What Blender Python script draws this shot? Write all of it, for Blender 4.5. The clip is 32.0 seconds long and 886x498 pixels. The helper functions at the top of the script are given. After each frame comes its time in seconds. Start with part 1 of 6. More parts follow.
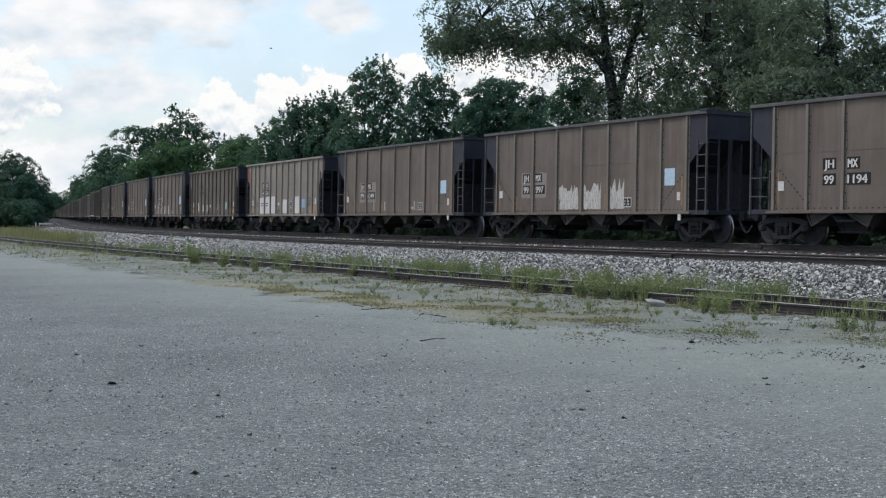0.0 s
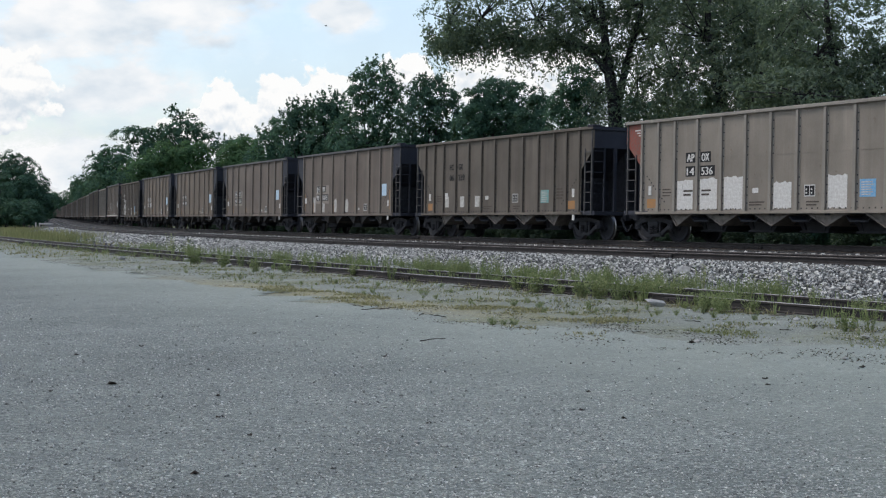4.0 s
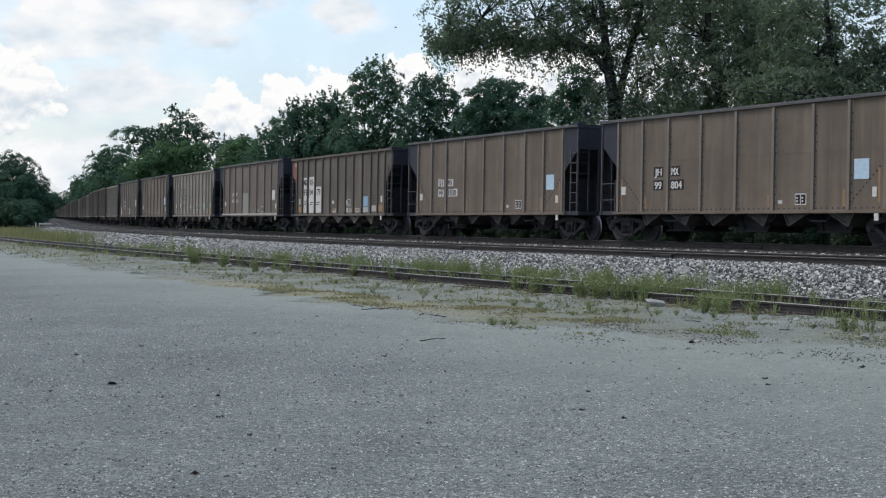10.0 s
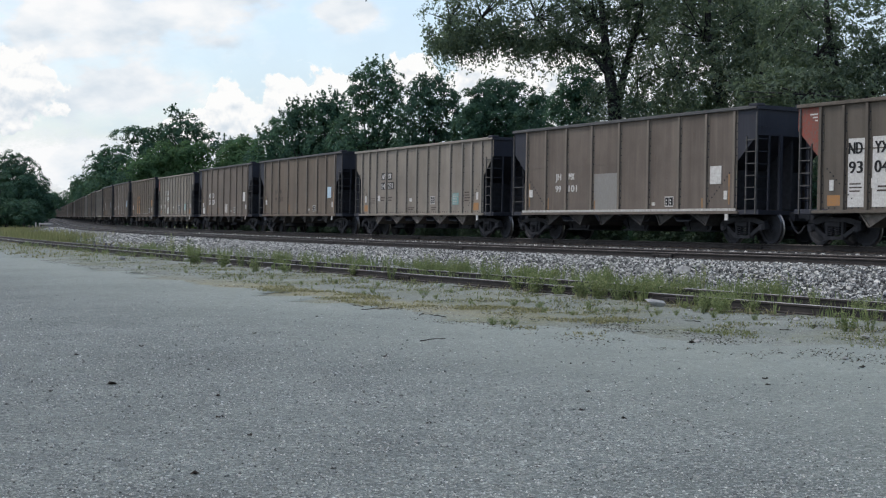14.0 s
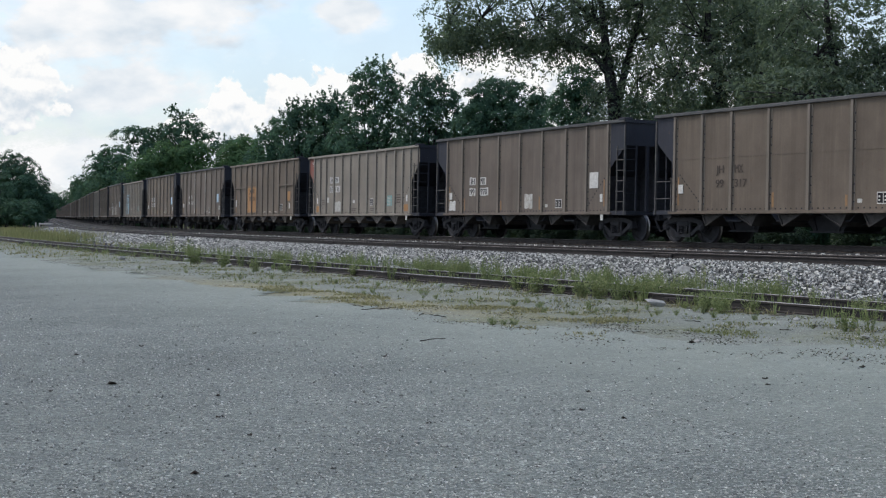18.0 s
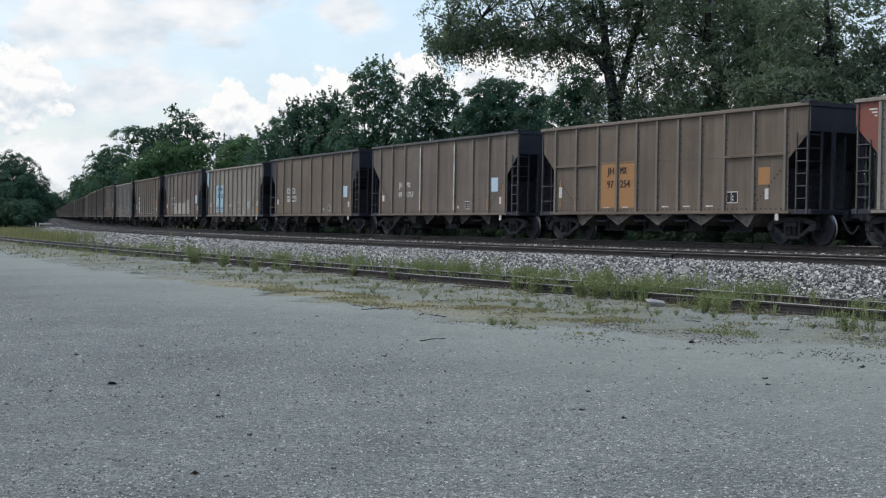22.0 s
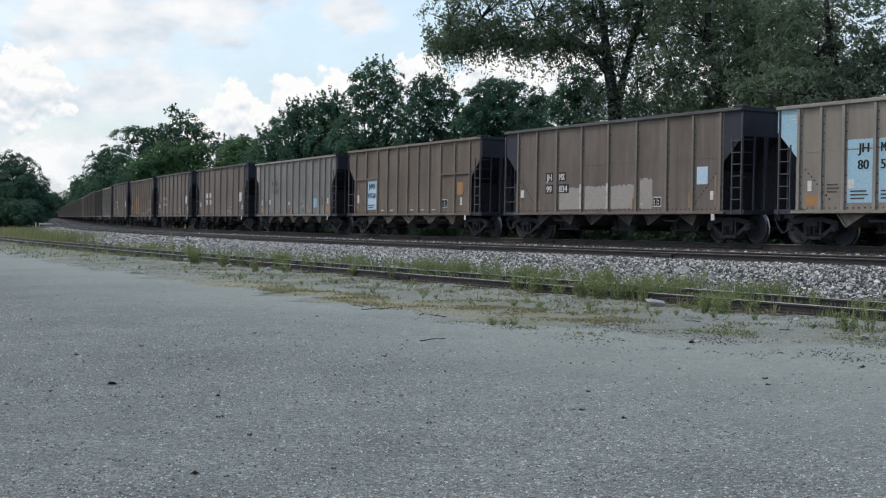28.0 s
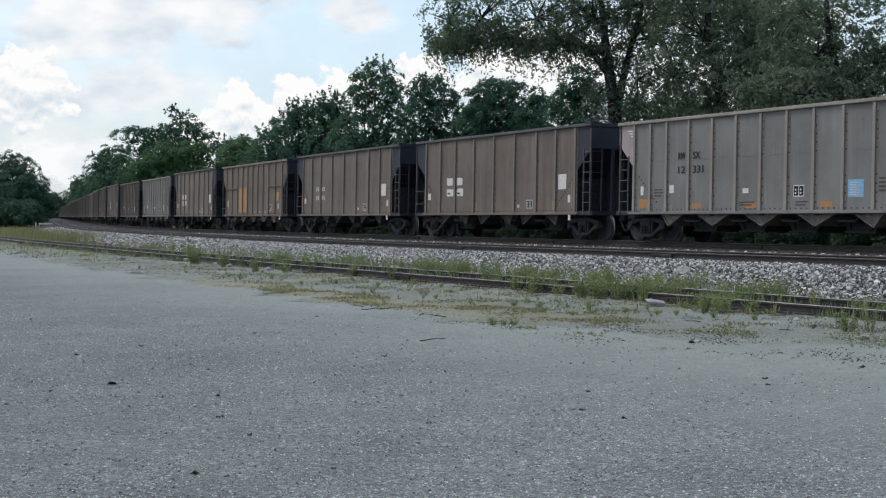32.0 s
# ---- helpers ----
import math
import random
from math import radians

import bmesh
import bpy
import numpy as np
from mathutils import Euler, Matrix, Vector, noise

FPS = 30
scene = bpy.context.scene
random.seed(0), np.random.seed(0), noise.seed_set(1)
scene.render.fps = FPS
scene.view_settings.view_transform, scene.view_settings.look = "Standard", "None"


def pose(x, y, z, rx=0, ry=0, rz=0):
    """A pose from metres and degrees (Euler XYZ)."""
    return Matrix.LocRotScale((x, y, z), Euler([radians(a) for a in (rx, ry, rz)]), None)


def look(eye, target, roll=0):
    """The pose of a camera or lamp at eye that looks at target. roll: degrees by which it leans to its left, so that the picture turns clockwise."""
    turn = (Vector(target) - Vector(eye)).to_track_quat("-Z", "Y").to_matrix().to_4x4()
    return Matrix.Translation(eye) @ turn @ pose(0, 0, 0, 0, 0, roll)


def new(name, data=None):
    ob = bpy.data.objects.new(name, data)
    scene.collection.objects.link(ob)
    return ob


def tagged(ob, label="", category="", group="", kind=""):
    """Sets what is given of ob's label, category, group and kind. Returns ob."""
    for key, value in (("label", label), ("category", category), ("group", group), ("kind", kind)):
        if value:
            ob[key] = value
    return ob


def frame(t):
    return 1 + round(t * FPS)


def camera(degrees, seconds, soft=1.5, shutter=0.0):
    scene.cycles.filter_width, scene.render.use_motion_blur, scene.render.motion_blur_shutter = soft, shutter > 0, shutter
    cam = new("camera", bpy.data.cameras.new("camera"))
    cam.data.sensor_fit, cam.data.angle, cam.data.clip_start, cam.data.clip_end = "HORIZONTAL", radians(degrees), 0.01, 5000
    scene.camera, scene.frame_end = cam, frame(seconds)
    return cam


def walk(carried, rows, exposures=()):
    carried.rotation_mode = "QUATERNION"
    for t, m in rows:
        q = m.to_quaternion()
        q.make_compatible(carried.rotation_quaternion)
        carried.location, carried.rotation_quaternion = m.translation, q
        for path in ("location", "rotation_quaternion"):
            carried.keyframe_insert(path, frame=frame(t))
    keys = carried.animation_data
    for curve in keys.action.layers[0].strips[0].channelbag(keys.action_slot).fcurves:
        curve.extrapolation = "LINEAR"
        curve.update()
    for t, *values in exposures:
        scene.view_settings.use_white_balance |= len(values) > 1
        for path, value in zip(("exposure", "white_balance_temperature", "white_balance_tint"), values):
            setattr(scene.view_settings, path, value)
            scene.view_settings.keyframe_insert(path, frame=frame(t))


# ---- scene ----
# One fixed camera beside a railway; metres, z up, the car park is z = 0.
# The track bends away in the distance: its path is the run of the train's near face.
SECONDS = 32.0
EYE = (0.0, 0.0, 1.8)
cam = camera(34.95, SECONDS, soft=1.2)
VIEW = look(EYE, (0.0, 10.0, 1.8 - 10.0 * math.tan(0.02539)), -0.454)
walk(cam, [(0, VIEW), (SECONDS, VIEW)], exposures=[(0, 0.0), (SECONDS, 0.0)])

# ---- light ----
SUN_ELEV, SUN_AZ = 60.0, -80.0        # degrees; azimuth clockwise from +y
world = bpy.data.worlds.new("World")
scene.world = world
world.use_nodes = True
wn = world.node_tree
wn.nodes.clear()
w_out = wn.nodes.new("ShaderNodeOutputWorld")
w_bg = wn.nodes.new("ShaderNodeBackground")
w_sky = wn.nodes.new("ShaderNodeTexSky")
w_sky.sky_type = "NISHITA"
w_sky.sun_disc = False
w_sky.sun_elevation = radians(SUN_ELEV)
w_sky.sun_rotation = radians(SUN_AZ)
w_sky.air_density, w_sky.dust_density, w_sky.ozone_density = 1.0, 2.2, 1.0
w_bg.inputs["Strength"].default_value = 0.235
wn.links.new(w_sky.outputs[0], w_bg.inputs[0])
wn.links.new(w_bg.outputs[0], w_out.inputs[0])

sun = new("sun", bpy.data.lights.new("sun", "SUN"))
sun.data.energy = 1.35
sun.data.angle = radians(10.0)
sun.data.color = (1.0, 0.98, 0.945)
az, el = radians(SUN_AZ), radians(SUN_ELEV)
sun_dir = Vector((math.sin(az) * math.cos(el), math.cos(az) * math.cos(el), math.sin(el)))
sun.matrix_world = look(sun_dir * 100, (0, 0, 0))


# ---- materials ----
class Nodes:
    """Short hand for building a node material."""

    def __init__(self, name, rough=0.8, metal=0.0):
        self.mat = bpy.data.materials.new(name)
        self.mat.use_nodes = True
        self.t = self.mat.node_tree
        self.b = self.t.nodes["Principled BSDF"]
        self.out = self.t.nodes["Material Output"]
        self.b.inputs["Roughness"].default_value = rough
        self.b.inputs["Metallic"].default_value = metal
        self.b.inputs["Specular IOR Level"].default_value = 0.3

    def n(self, kind, **kw):
        node = self.t.nodes.new(kind)
        for key, value in kw.items():
            node.inputs[key].default_value = value
        return node

    def ln(self, a, b):
        self.t.links.new(a, b)

    def coords(self, scale=(1, 1, 1), which="Object"):
        tc = self.n("ShaderNodeTexCoord")
        mp = self.n("ShaderNodeMapping")
        mp.inputs["Scale"].default_value = scale
        self.ln(tc.outputs[which], mp.inputs[0])
        return mp.outputs[0]

    def noise(self, vec, scale, detail=4.0, rough=0.55):
        nd = self.n("ShaderNodeTexNoise", Scale=scale, Detail=detail, Roughness=rough)
        if vec is not None:
            self.ln(vec, nd.inputs["Vector"])
        return nd.outputs["Fac"]

    def voro(self, vec, scale, out="Color"):
        nd = self.n("ShaderNodeTexVoronoi", Scale=scale)
        if vec is not None:
            self.ln(vec, nd.inputs["Vector"])
        return nd.outputs[out]

    def ramp(self, fac, stops):
        r = self.n("ShaderNodeValToRGB")
        while len(r.color_ramp.elements) < len(stops):
            r.color_ramp.elements.new(0.5)
        for e, (p, c) in zip(r.color_ramp.elements, stops):
            e.position = p
            e.color = (*c, 1) if len(c) == 3 else c
        self.ln(fac, r.inputs[0])
        return r.outputs[0]

    def mix(self, fac, a, b, mode="MIX"):
        m = self.n("ShaderNodeMix")
        m.data_type, m.blend_type = "RGBA", mode
        for val, i in ((fac, 0), (a, 6), (b, 7)):
            if isinstance(val, (int, float)):
                m.inputs[i].default_value = val
            elif isinstance(val, tuple):
                m.inputs[i].default_value = (*val, 1)
            else:
                self.ln(val, m.inputs[i])
        return m.outputs[2]

    def math(self, op, a, b=0.0):
        m = self.n("ShaderNodeMath")
        m.operation = op
        for val, i in ((a, 0), (b, 1)):
            if isinstance(val, (int, float)):
                m.inputs[i].default_value = val
            else:
                self.ln(val, m.inputs[i])
        return m.outputs[0]

    def bump(self, height, strength=0.4, distance=0.02):
        bp = self.n("ShaderNodeBump", Strength=strength, Distance=distance)
        self.ln(height, bp.inputs["Height"])
        self.ln(bp.outputs[0], self.b.inputs["Normal"])

    def base(self, col):
        if isinstance(col, tuple):
            self.b.inputs["Base Color"].default_value = (*col, 1)
        else:
            self.ln(col, self.b.inputs["Base Color"])
        return self.mat


def car_paint(name, dark, light, streak=0.5, rust=(0.10, 0.055, 0.035)):
    """Dusty, rain-streaked paint on steel; streaks run downwards."""
    k = Nodes(name, 0.75)
    v = k.coords((1, 1, 1))
    col = k.ramp(k.noise(v, 0.55, 5), [(0.3, dark), (0.72, light)])
    st = k.noise(k.coords((2.0, 2.0, 0.07)), 1.5, 5, 0.6)
    col = k.mix(k.math("MULTIPLY", k.ramp(st, [(0.45, (0, 0, 0)), (0.75, (1, 1, 1))]), streak), col, tuple(c * 0.55 for c in dark))
    ds = k.noise(k.coords((2.6, 2.6, 0.22)), 1.8, 4, 0.55)
    col = k.mix(k.math("MULTIPLY", k.ramp(ds, [(0.55, (0, 0, 0)), (0.8, (1, 1, 1))]), 0.3), col, tuple(min(1, c * 1.45) for c in light))
    rs = k.noise(k.coords((2.0, 2.0, 0.8)), 4.0, 6, 0.7)
    col = k.mix(k.math("MULTIPLY", k.ramp(rs, [(0.62, (0, 0, 0)), (0.74, (1, 1, 1))]), 0.55), col, rust)
    col = k.mix(0.12, col, k.ramp(k.noise(v, 26, 3), [(0.3, (0.3, 0.3, 0.3)), (0.7, (1, 1, 1))]), "MULTIPLY")
    # sheets buckled lengthwise between their posts, and fine dents
    k.bump(k.math("ADD", k.math("MULTIPLY", k.noise(k.coords((1.5, 1.5, 0.12)), 1.0, 3), 1.6), k.math("MULTIPLY", k.noise(v, 2.6, 4), 0.5)), 0.22, 0.03)
    return k.base(col)


def plain(name, col, rough=0.8, metal=0.0, vary=0.35, scale=6.0):
    """One colour with grime at two scales."""
    k = Nodes(name, rough, metal)
    v = k.coords()
    c = k.mix(k.ramp(k.noise(v, scale, 5), [(0.3, (0, 0, 0)), (0.75, (1, 1, 1))]), tuple(x * (1 - vary) for x in col), tuple(min(1, x * (1 + vary)) for x in col))
    c = k.mix(0.3, c, k.ramp(k.noise(v, scale * 9, 3), [(0.3, (0.35, 0.35, 0.35)), (0.7, (1, 1, 1))]), "MULTIPLY")
    k.bump(k.noise(v, scale * 6, 3), 0.2, 0.01)
    return k.base(c)


def worn_paint(name, col, under, cover=0.45):
    """Sign or patch paint worn through to the paint beneath."""
    k = Nodes(name, 0.7)
    st = k.noise(k.coords((7, 7, 1.4)), 2.4, 6, 0.7)
    c = k.mix(k.ramp(st, [(cover - 0.12, (1, 1, 1)), (cover + 0.18, (0, 0, 0))]), col, under)
    c = k.mix(k.ramp(k.noise(k.coords(), 14, 3), [(0.35, (0, 0, 0)), (0.8, (1, 1, 1))]), c, tuple(x * 0.86 for x in col))
    return k.base(c)


BROWN = car_paint("brown_car_paint", (0.103, 0.084, 0.069), (0.168, 0.138, 0.113))
BROWN_WARM = car_paint("warm_brown_car_paint", (0.102, 0.081, 0.062), (0.168, 0.134, 0.102))
TAUPE = car_paint("taupe_car_paint", (0.168, 0.148, 0.121), (0.262, 0.231, 0.191), 0.25)
TAUPE_DARK = car_paint("dark_taupe_car_paint", (0.088, 0.075, 0.060), (0.142, 0.121, 0.098))
GREY = car_paint("grey_car_paint", (0.125, 0.125, 0.115), (0.195, 0.195, 0.182), 0.2)
# rib paints paler than the sheets: dust, plus sunlight put into the colour
DUST_LIT_BROWN = car_paint("dusty_sunlit_brown_rib_paint", (0.138, 0.118, 0.097), (0.208, 0.178, 0.146), 0.2)
CHORD_GREY = car_paint("grimy_top_chord_paint", (0.060, 0.062, 0.064), (0.115, 0.113, 0.110), 0.2)
DUST_LIT_TAUPE = car_paint("dusty_sunlit_taupe_rib_paint", (0.189, 0.171, 0.145), (0.290, 0.265, 0.226), 0.2)
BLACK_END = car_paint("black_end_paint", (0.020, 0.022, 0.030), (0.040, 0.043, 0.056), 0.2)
RED = worn_paint("red_corner_paint", (0.30, 0.05, 0.035), (0.14, 0.09, 0.07), 0.62)
LIGHT_BLUE = worn_paint("pale_blue_corner_paint", (0.20, 0.45, 0.60), (0.34, 0.46, 0.50), 0.75)
PINK_WORN = worn_paint("worn_pale_corner_paint", (0.36, 0.30, 0.29), (0.18, 0.16, 0.15), 0.5)
UNDER = plain("sooty_underframe_steel", (0.030, 0.031, 0.036), 0.8)
DUSTY = plain("dusty_cast_steel", (0.030, 0.030, 0.034), 0.8)
BAY = plain("dusty_hopper_steel", (0.15, 0.133, 0.116), 0.85)
RIM = plain("polished_wheel_rim", (0.30, 0.29, 0.28), 0.35, 1.0, 0.15)
BAY_DARK = plain("sooty_hopper_steel", (0.052, 0.048, 0.045), 0.85)
WHITE = worn_paint("white_stencil_paint", (0.74, 0.74, 0.70), (0.45, 0.43, 0.40), 0.7)
WHITE_WORN = worn_paint("streaked_white_paint", (0.60, 0.60, 0.56), (0.20, 0.17, 0.14), 0.52)
TAN_PATCH = worn_paint("faded_tan_patch_paint", (0.27, 0.24, 0.205), (0.19, 0.16, 0.13), 0.55)
BLACK = plain("black_stencil_paint", (0.012, 0.012, 0.013), 0.7)
FADED = plain("faded_letter_paint", (0.075, 0.06, 0.05), 0.8)
BLUE = worn_paint("blue_data_panel", (0.08, 0.32, 0.60), (0.2, 0.36, 0.5), 0.75)
SKY_PANEL = worn_paint("pale_blue_placard", (0.30, 0.50, 0.68), (0.46, 0.55, 0.60), 0.75)
TEAL = worn_paint("teal_data_panel", (0.10, 0.34, 0.33), (0.22, 0.25, 0.22), 0.55)
ORANGE = worn_paint("orange_panel_paint", (0.45, 0.21, 0.052), (0.27, 0.155, 0.08), 0.68)
YELLOW_RUST = worn_paint("yellow_rust_streak", (0.34, 0.19, 0.08), (0.18, 0.12, 0.08), 0.55)
PALE_PATCH = worn_paint("pale_tan_repair_paint", (0.37, 0.355, 0.32), (0.25, 0.22, 0.19), 0.62)
GREY_PATCH = worn_paint("grey_repair_paint", (0.26, 0.255, 0.24), (0.2, 0.19, 0.17), 0.6)


def make_asphalt():
    """Old worn asphalt with exposed stones and stains; dust from the verge has blown over its edge."""
    k = Nodes("worn_asphalt", 0.9)
    v = k.coords()
    big = k.ramp(k.noise(v, 0.13, 5, 0.6), [(0.32, (0.114, 0.130, 0.120)), (0.7, (0.180, 0.202, 0.186))])
    mid = k.ramp(k.noise(v, 0.8, 6, 0.7), [(0.3, (0.78, 0.78, 0.78)), (0.7, (1.10, 1.10, 1.08))])
    col = k.mix(1.0, big, mid, "MULTIPLY")
    for scale, amount in ((90, 0.8), (34, 0.66)):
        sep = k.n("ShaderNodeSeparateColor")
        k.ln(k.voro(v, scale), sep.inputs[0])
        col = k.mix(amount, col, k.ramp(sep.outputs[0], [(0.0, (0.35, 0.35, 0.36)), (0.35, (0.85, 0.85, 0.85)), (0.8, (1.05, 1.05, 1.05)), (0.96, (2.0, 1.95, 1.9))]), "MULTIPLY")
    # dust lies thickest beside the verge
    pos = k.n("ShaderNodeSeparateXYZ")
    k.ln(v, pos.inputs[0])
    u = k.math("ADD", k.math("ADD", pos.outputs[0], k.math("MULTIPLY", pos.outputs[1], 0.54)), -19.4)
    u = k.math("ADD", u, k.math("MULTIPLY", k.math("SUBTRACT", k.noise(v, 0.35, 6, 0.65), 0.5), 7.0))
    dusty = k.ramp(k.math("ADD", k.math("DIVIDE", u, 16.0), 1.0), [(0.22, (0, 0, 0)), (0.6, (1, 1, 1))])
    fine = k.ramp(k.noise(v, 5.0, 6, 0.75), [(0.3, (0.188, 0.214, 0.184)), (0.7, (0.276, 0.306, 0.262))])
    col = k.mix(k.math("MULTIPLY", dusty, 0.62), col, fine)
    k.bump(k.math("ADD", k.voro(v, 40, "Distance"), k.noise(v, 9, 4)), 0.6, 0.015)
    return k.base(col)


def make_ground():
    """Dry ground with thin grass, yellowed in patches."""
    k = Nodes("dry_grass_ground", 0.95)
    v = k.coords()
    grass = k.ramp(k.noise(v, 0.5, 6, 0.65), [(0.3, (0.055, 0.085, 0.028)), (0.55, (0.13, 0.135, 0.05)), (0.75, (0.22, 0.19, 0.09))])
    col = k.mix(0.6, grass, k.ramp(k.noise(v, 12, 4, 0.7), [(0.3, (0.35, 0.35, 0.35)), (0.7, (1.2, 1.2, 1.2))]), "MULTIPLY")
    k.bump(k.noise(v, 14, 4), 0.8, 0.05)
    return k.base(col)


def make_shoulder():
    """Pale trodden gravel and dust with thin dead grass."""
    k = Nodes("dusty_gravel_shoulder", 0.95)
    v = k.coords()
    dust = k.ramp(k.noise(v, 0.45, 6, 0.6), [(0.3, (0.130, 0.148, 0.124)), (0.5, (0.186, 0.204, 0.175)), (0.68, (0.230, 0.250, 0.216))])
    straw = k.ramp(k.noise(v, 3.2, 5, 0.7), [(0.35, (0.085, 0.105, 0.04)), (0.65, (0.195, 0.185, 0.095))])
    where = k.math("MULTIPLY", k.ramp(k.noise(v, 0.33, 4, 0.6), [(0.42, (0, 0, 0)), (0.62, (0.8, 0.8, 0.8))]), k.ramp(k.noise(v, 5.0, 5, 0.75), [(0.33, (0, 0, 0)), (0.58, (1, 1, 1))]))
    col = k.mix(where, dust, straw)
    # a mat of dead grass lies along the edge of the car park
    pos = k.n("ShaderNodeSeparateXYZ")
    k.ln(v, pos.inputs[0])
    u = k.math("ADD", k.math("ADD", pos.outputs[0], k.math("MULTIPLY", pos.outputs[1], 0.54)), -19.4)
    u = k.math("ADD", u, k.math("MULTIPLY", k.math("SUBTRACT", k.noise(v, 0.5, 6, 0.7), 0.5), 3.2))
    across = k.ramp(k.math("ADD", k.math("DIVIDE", u, 10.0), 1.0), [(0.36, (0, 0, 0)), (0.45, (1, 1, 1)), (0.53, (1, 1, 1)), (0.60, (0, 0, 0))])
    along = k.ramp(k.math("DIVIDE", pos.outputs[1], 60.0), [(0.37, (0, 0, 0)), (0.44, (1, 1, 1)), (0.60, (1, 1, 1)), (0.72, (0, 0, 0))])
    mat_ = k.math("MULTIPLY", k.math("MULTIPLY", across, along), k.ramp(k.noise(v, 4.0, 6, 0.75), [(0.36, (0, 0, 0)), (0.55, (0.85, 0.85, 0.85))]))
    col = k.mix(mat_, col, k.ramp(k.noise(v, 9.0, 4, 0.7), [(0.35, (0.185, 0.178, 0.095)), (0.65, (0.31, 0.28, 0.16))]))
    col = k.mix(0.7, col, k.ramp(k.noise(v, 24, 4, 0.7), [(0.3, (0.45, 0.45, 0.45)), (0.72, (1.25, 1.25, 1.25))]), "MULTIPLY")
    sep = k.n("ShaderNodeSeparateColor")
    k.ln(k.voro(v, 42), sep.inputs[0])
    col = k.mix(0.6, col, k.ramp(sep.outputs[0], [(0.0, (0.4, 0.4, 0.4)), (0.3, (0.9, 0.9, 0.9)), (0.9, (1.1, 1.1, 1.1)), (0.97, (1.9, 1.85, 1.8))]), "MULTIPLY")
    litter = k.ramp(k.noise(k.coords((0.7, 1.5, 1.0)), 7.0, 6, 0.75), [(0.56, (0, 0, 0)), (0.66, (0.6, 0.6, 0.6))])
    col = k.mix(litter, col, (0.075, 0.078, 0.062))
    k.bump(k.noise(v, 30, 5), 0.25, 0.012)
    return k.base(col)


def make_ballast():
    k = Nodes("crushed_stone_ballast", 0.9)
    v = k.coords()
    sep = k.n("ShaderNodeSeparateColor")
    k.ln(k.voro(v, 15), sep.inputs[0])
    # low greys and darkened cell edges paint the shade between the stones
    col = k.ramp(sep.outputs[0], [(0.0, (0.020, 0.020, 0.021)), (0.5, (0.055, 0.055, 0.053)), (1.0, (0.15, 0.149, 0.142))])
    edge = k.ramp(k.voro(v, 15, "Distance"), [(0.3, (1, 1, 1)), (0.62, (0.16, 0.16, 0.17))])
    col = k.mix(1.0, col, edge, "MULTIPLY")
    k.bump(k.voro(v, 15, "Distance"), 1.0, -0.05)
    return k.base(col)


def make_stone():
    """Loose stones, each of its own grey."""
    k = Nodes("ballast_stone", 0.85)
    g = k.n("ShaderNodeNewGeometry")
    col = k.ramp(g.outputs["Random Per Island"], [(0.0, (0.035, 0.036, 0.036)), (0.35, (0.135, 0.137, 0.127)), (0.72, (0.39, 0.39, 0.36)), (1.0, (0.66, 0.655, 0.60))])
    col = k.mix(0.4, col, k.ramp(k.noise(k.coords(), 18, 3), [(0.3, (0.5, 0.5, 0.5)), (0.7, (1.15, 1.15, 1.15))]), "MULTIPLY")
    return k.base(col)


def make_grit():
    """Loose pale grit."""
    k = Nodes("pale_grit", 0.9)
    g = k.n("ShaderNodeNewGeometry")
    return k.base(k.ramp(g.outputs["Random Per Island"], [(0.0, (0.055, 0.057, 0.055)), (0.09, (0.10, 0.105, 0.10)), (0.16, (0.24, 0.25, 0.235)), (0.8, (0.36, 0.37, 0.345)), (1.0, (0.58, 0.585, 0.55))]))


def make_leaf(name, stops, trans=0.35):
    k = Nodes(name, 0.7)
    k.b.inputs["Specular IOR Level"].default_value = 0.15
    g = k.n("ShaderNodeNewGeometry")
    o = k.n("ShaderNodeObjectInfo")
    mixv = k.math("ADD", k.math("MULTIPLY", g.outputs["Random Per Island"], 0.62), k.math("MULTIPLY", o.outputs["Random"], 0.38))
    col = k.ramp(mixv, stops)
    k.base(col)
    tr = k.n("ShaderNodeBsdfTranslucent")
    k.ln(k.mix(0.5, col, (0.12, 0.19, 0.055)), tr.inputs[0])
    ms = k.n("ShaderNodeMixShader")
    ms.inputs[0].default_value = trans
    k.ln(k.b.outputs[0], ms.inputs[1])
    k.ln(tr.outputs[0], ms.inputs[2])
    k.ln(ms.outputs[0], k.out.inputs[0])
    return k.mat


GRIT, ASPHALT, GROUND, SHOULDER, BALLAST, STONE = make_grit(), make_asphalt(), make_ground(), make_shoulder(), make_ballast(), make_stone()
LEAF = make_leaf("tree_leaf", [(0.0, (0.026, 0.058, 0.047)), (0.5, (0.045, 0.102, 0.072)), (1.0, (0.092, 0.176, 0.098))], 0.3)
LEAF_FRESH = make_leaf("fresh_tree_leaf", [(0.0, (0.042, 0.092, 0.046)), (0.6, (0.085, 0.170, 0.075)), (1.0, (0.15, 0.25, 0.105))], 0.4)
LEAF_WILLOW = make_leaf("narrow_tree_leaf", [(0.0, (0.068, 0.096, 0.085)), (0.55, (0.13, 0.175, 0.134)), (0.92, (0.215, 0.265, 0.155)), (1.0, (0.30, 0.37, 0.16))], 0.5)
# leaf colour darkened to stand in for the shade behind the train
LEAF_SHADED = make_leaf("shaded_scrub_leaf", [(0.0, (0.012, 0.024, 0.017)), (0.6, (0.024, 0.045, 0.028)), (1.0, (0.05, 0.08, 0.045))], 0.2)
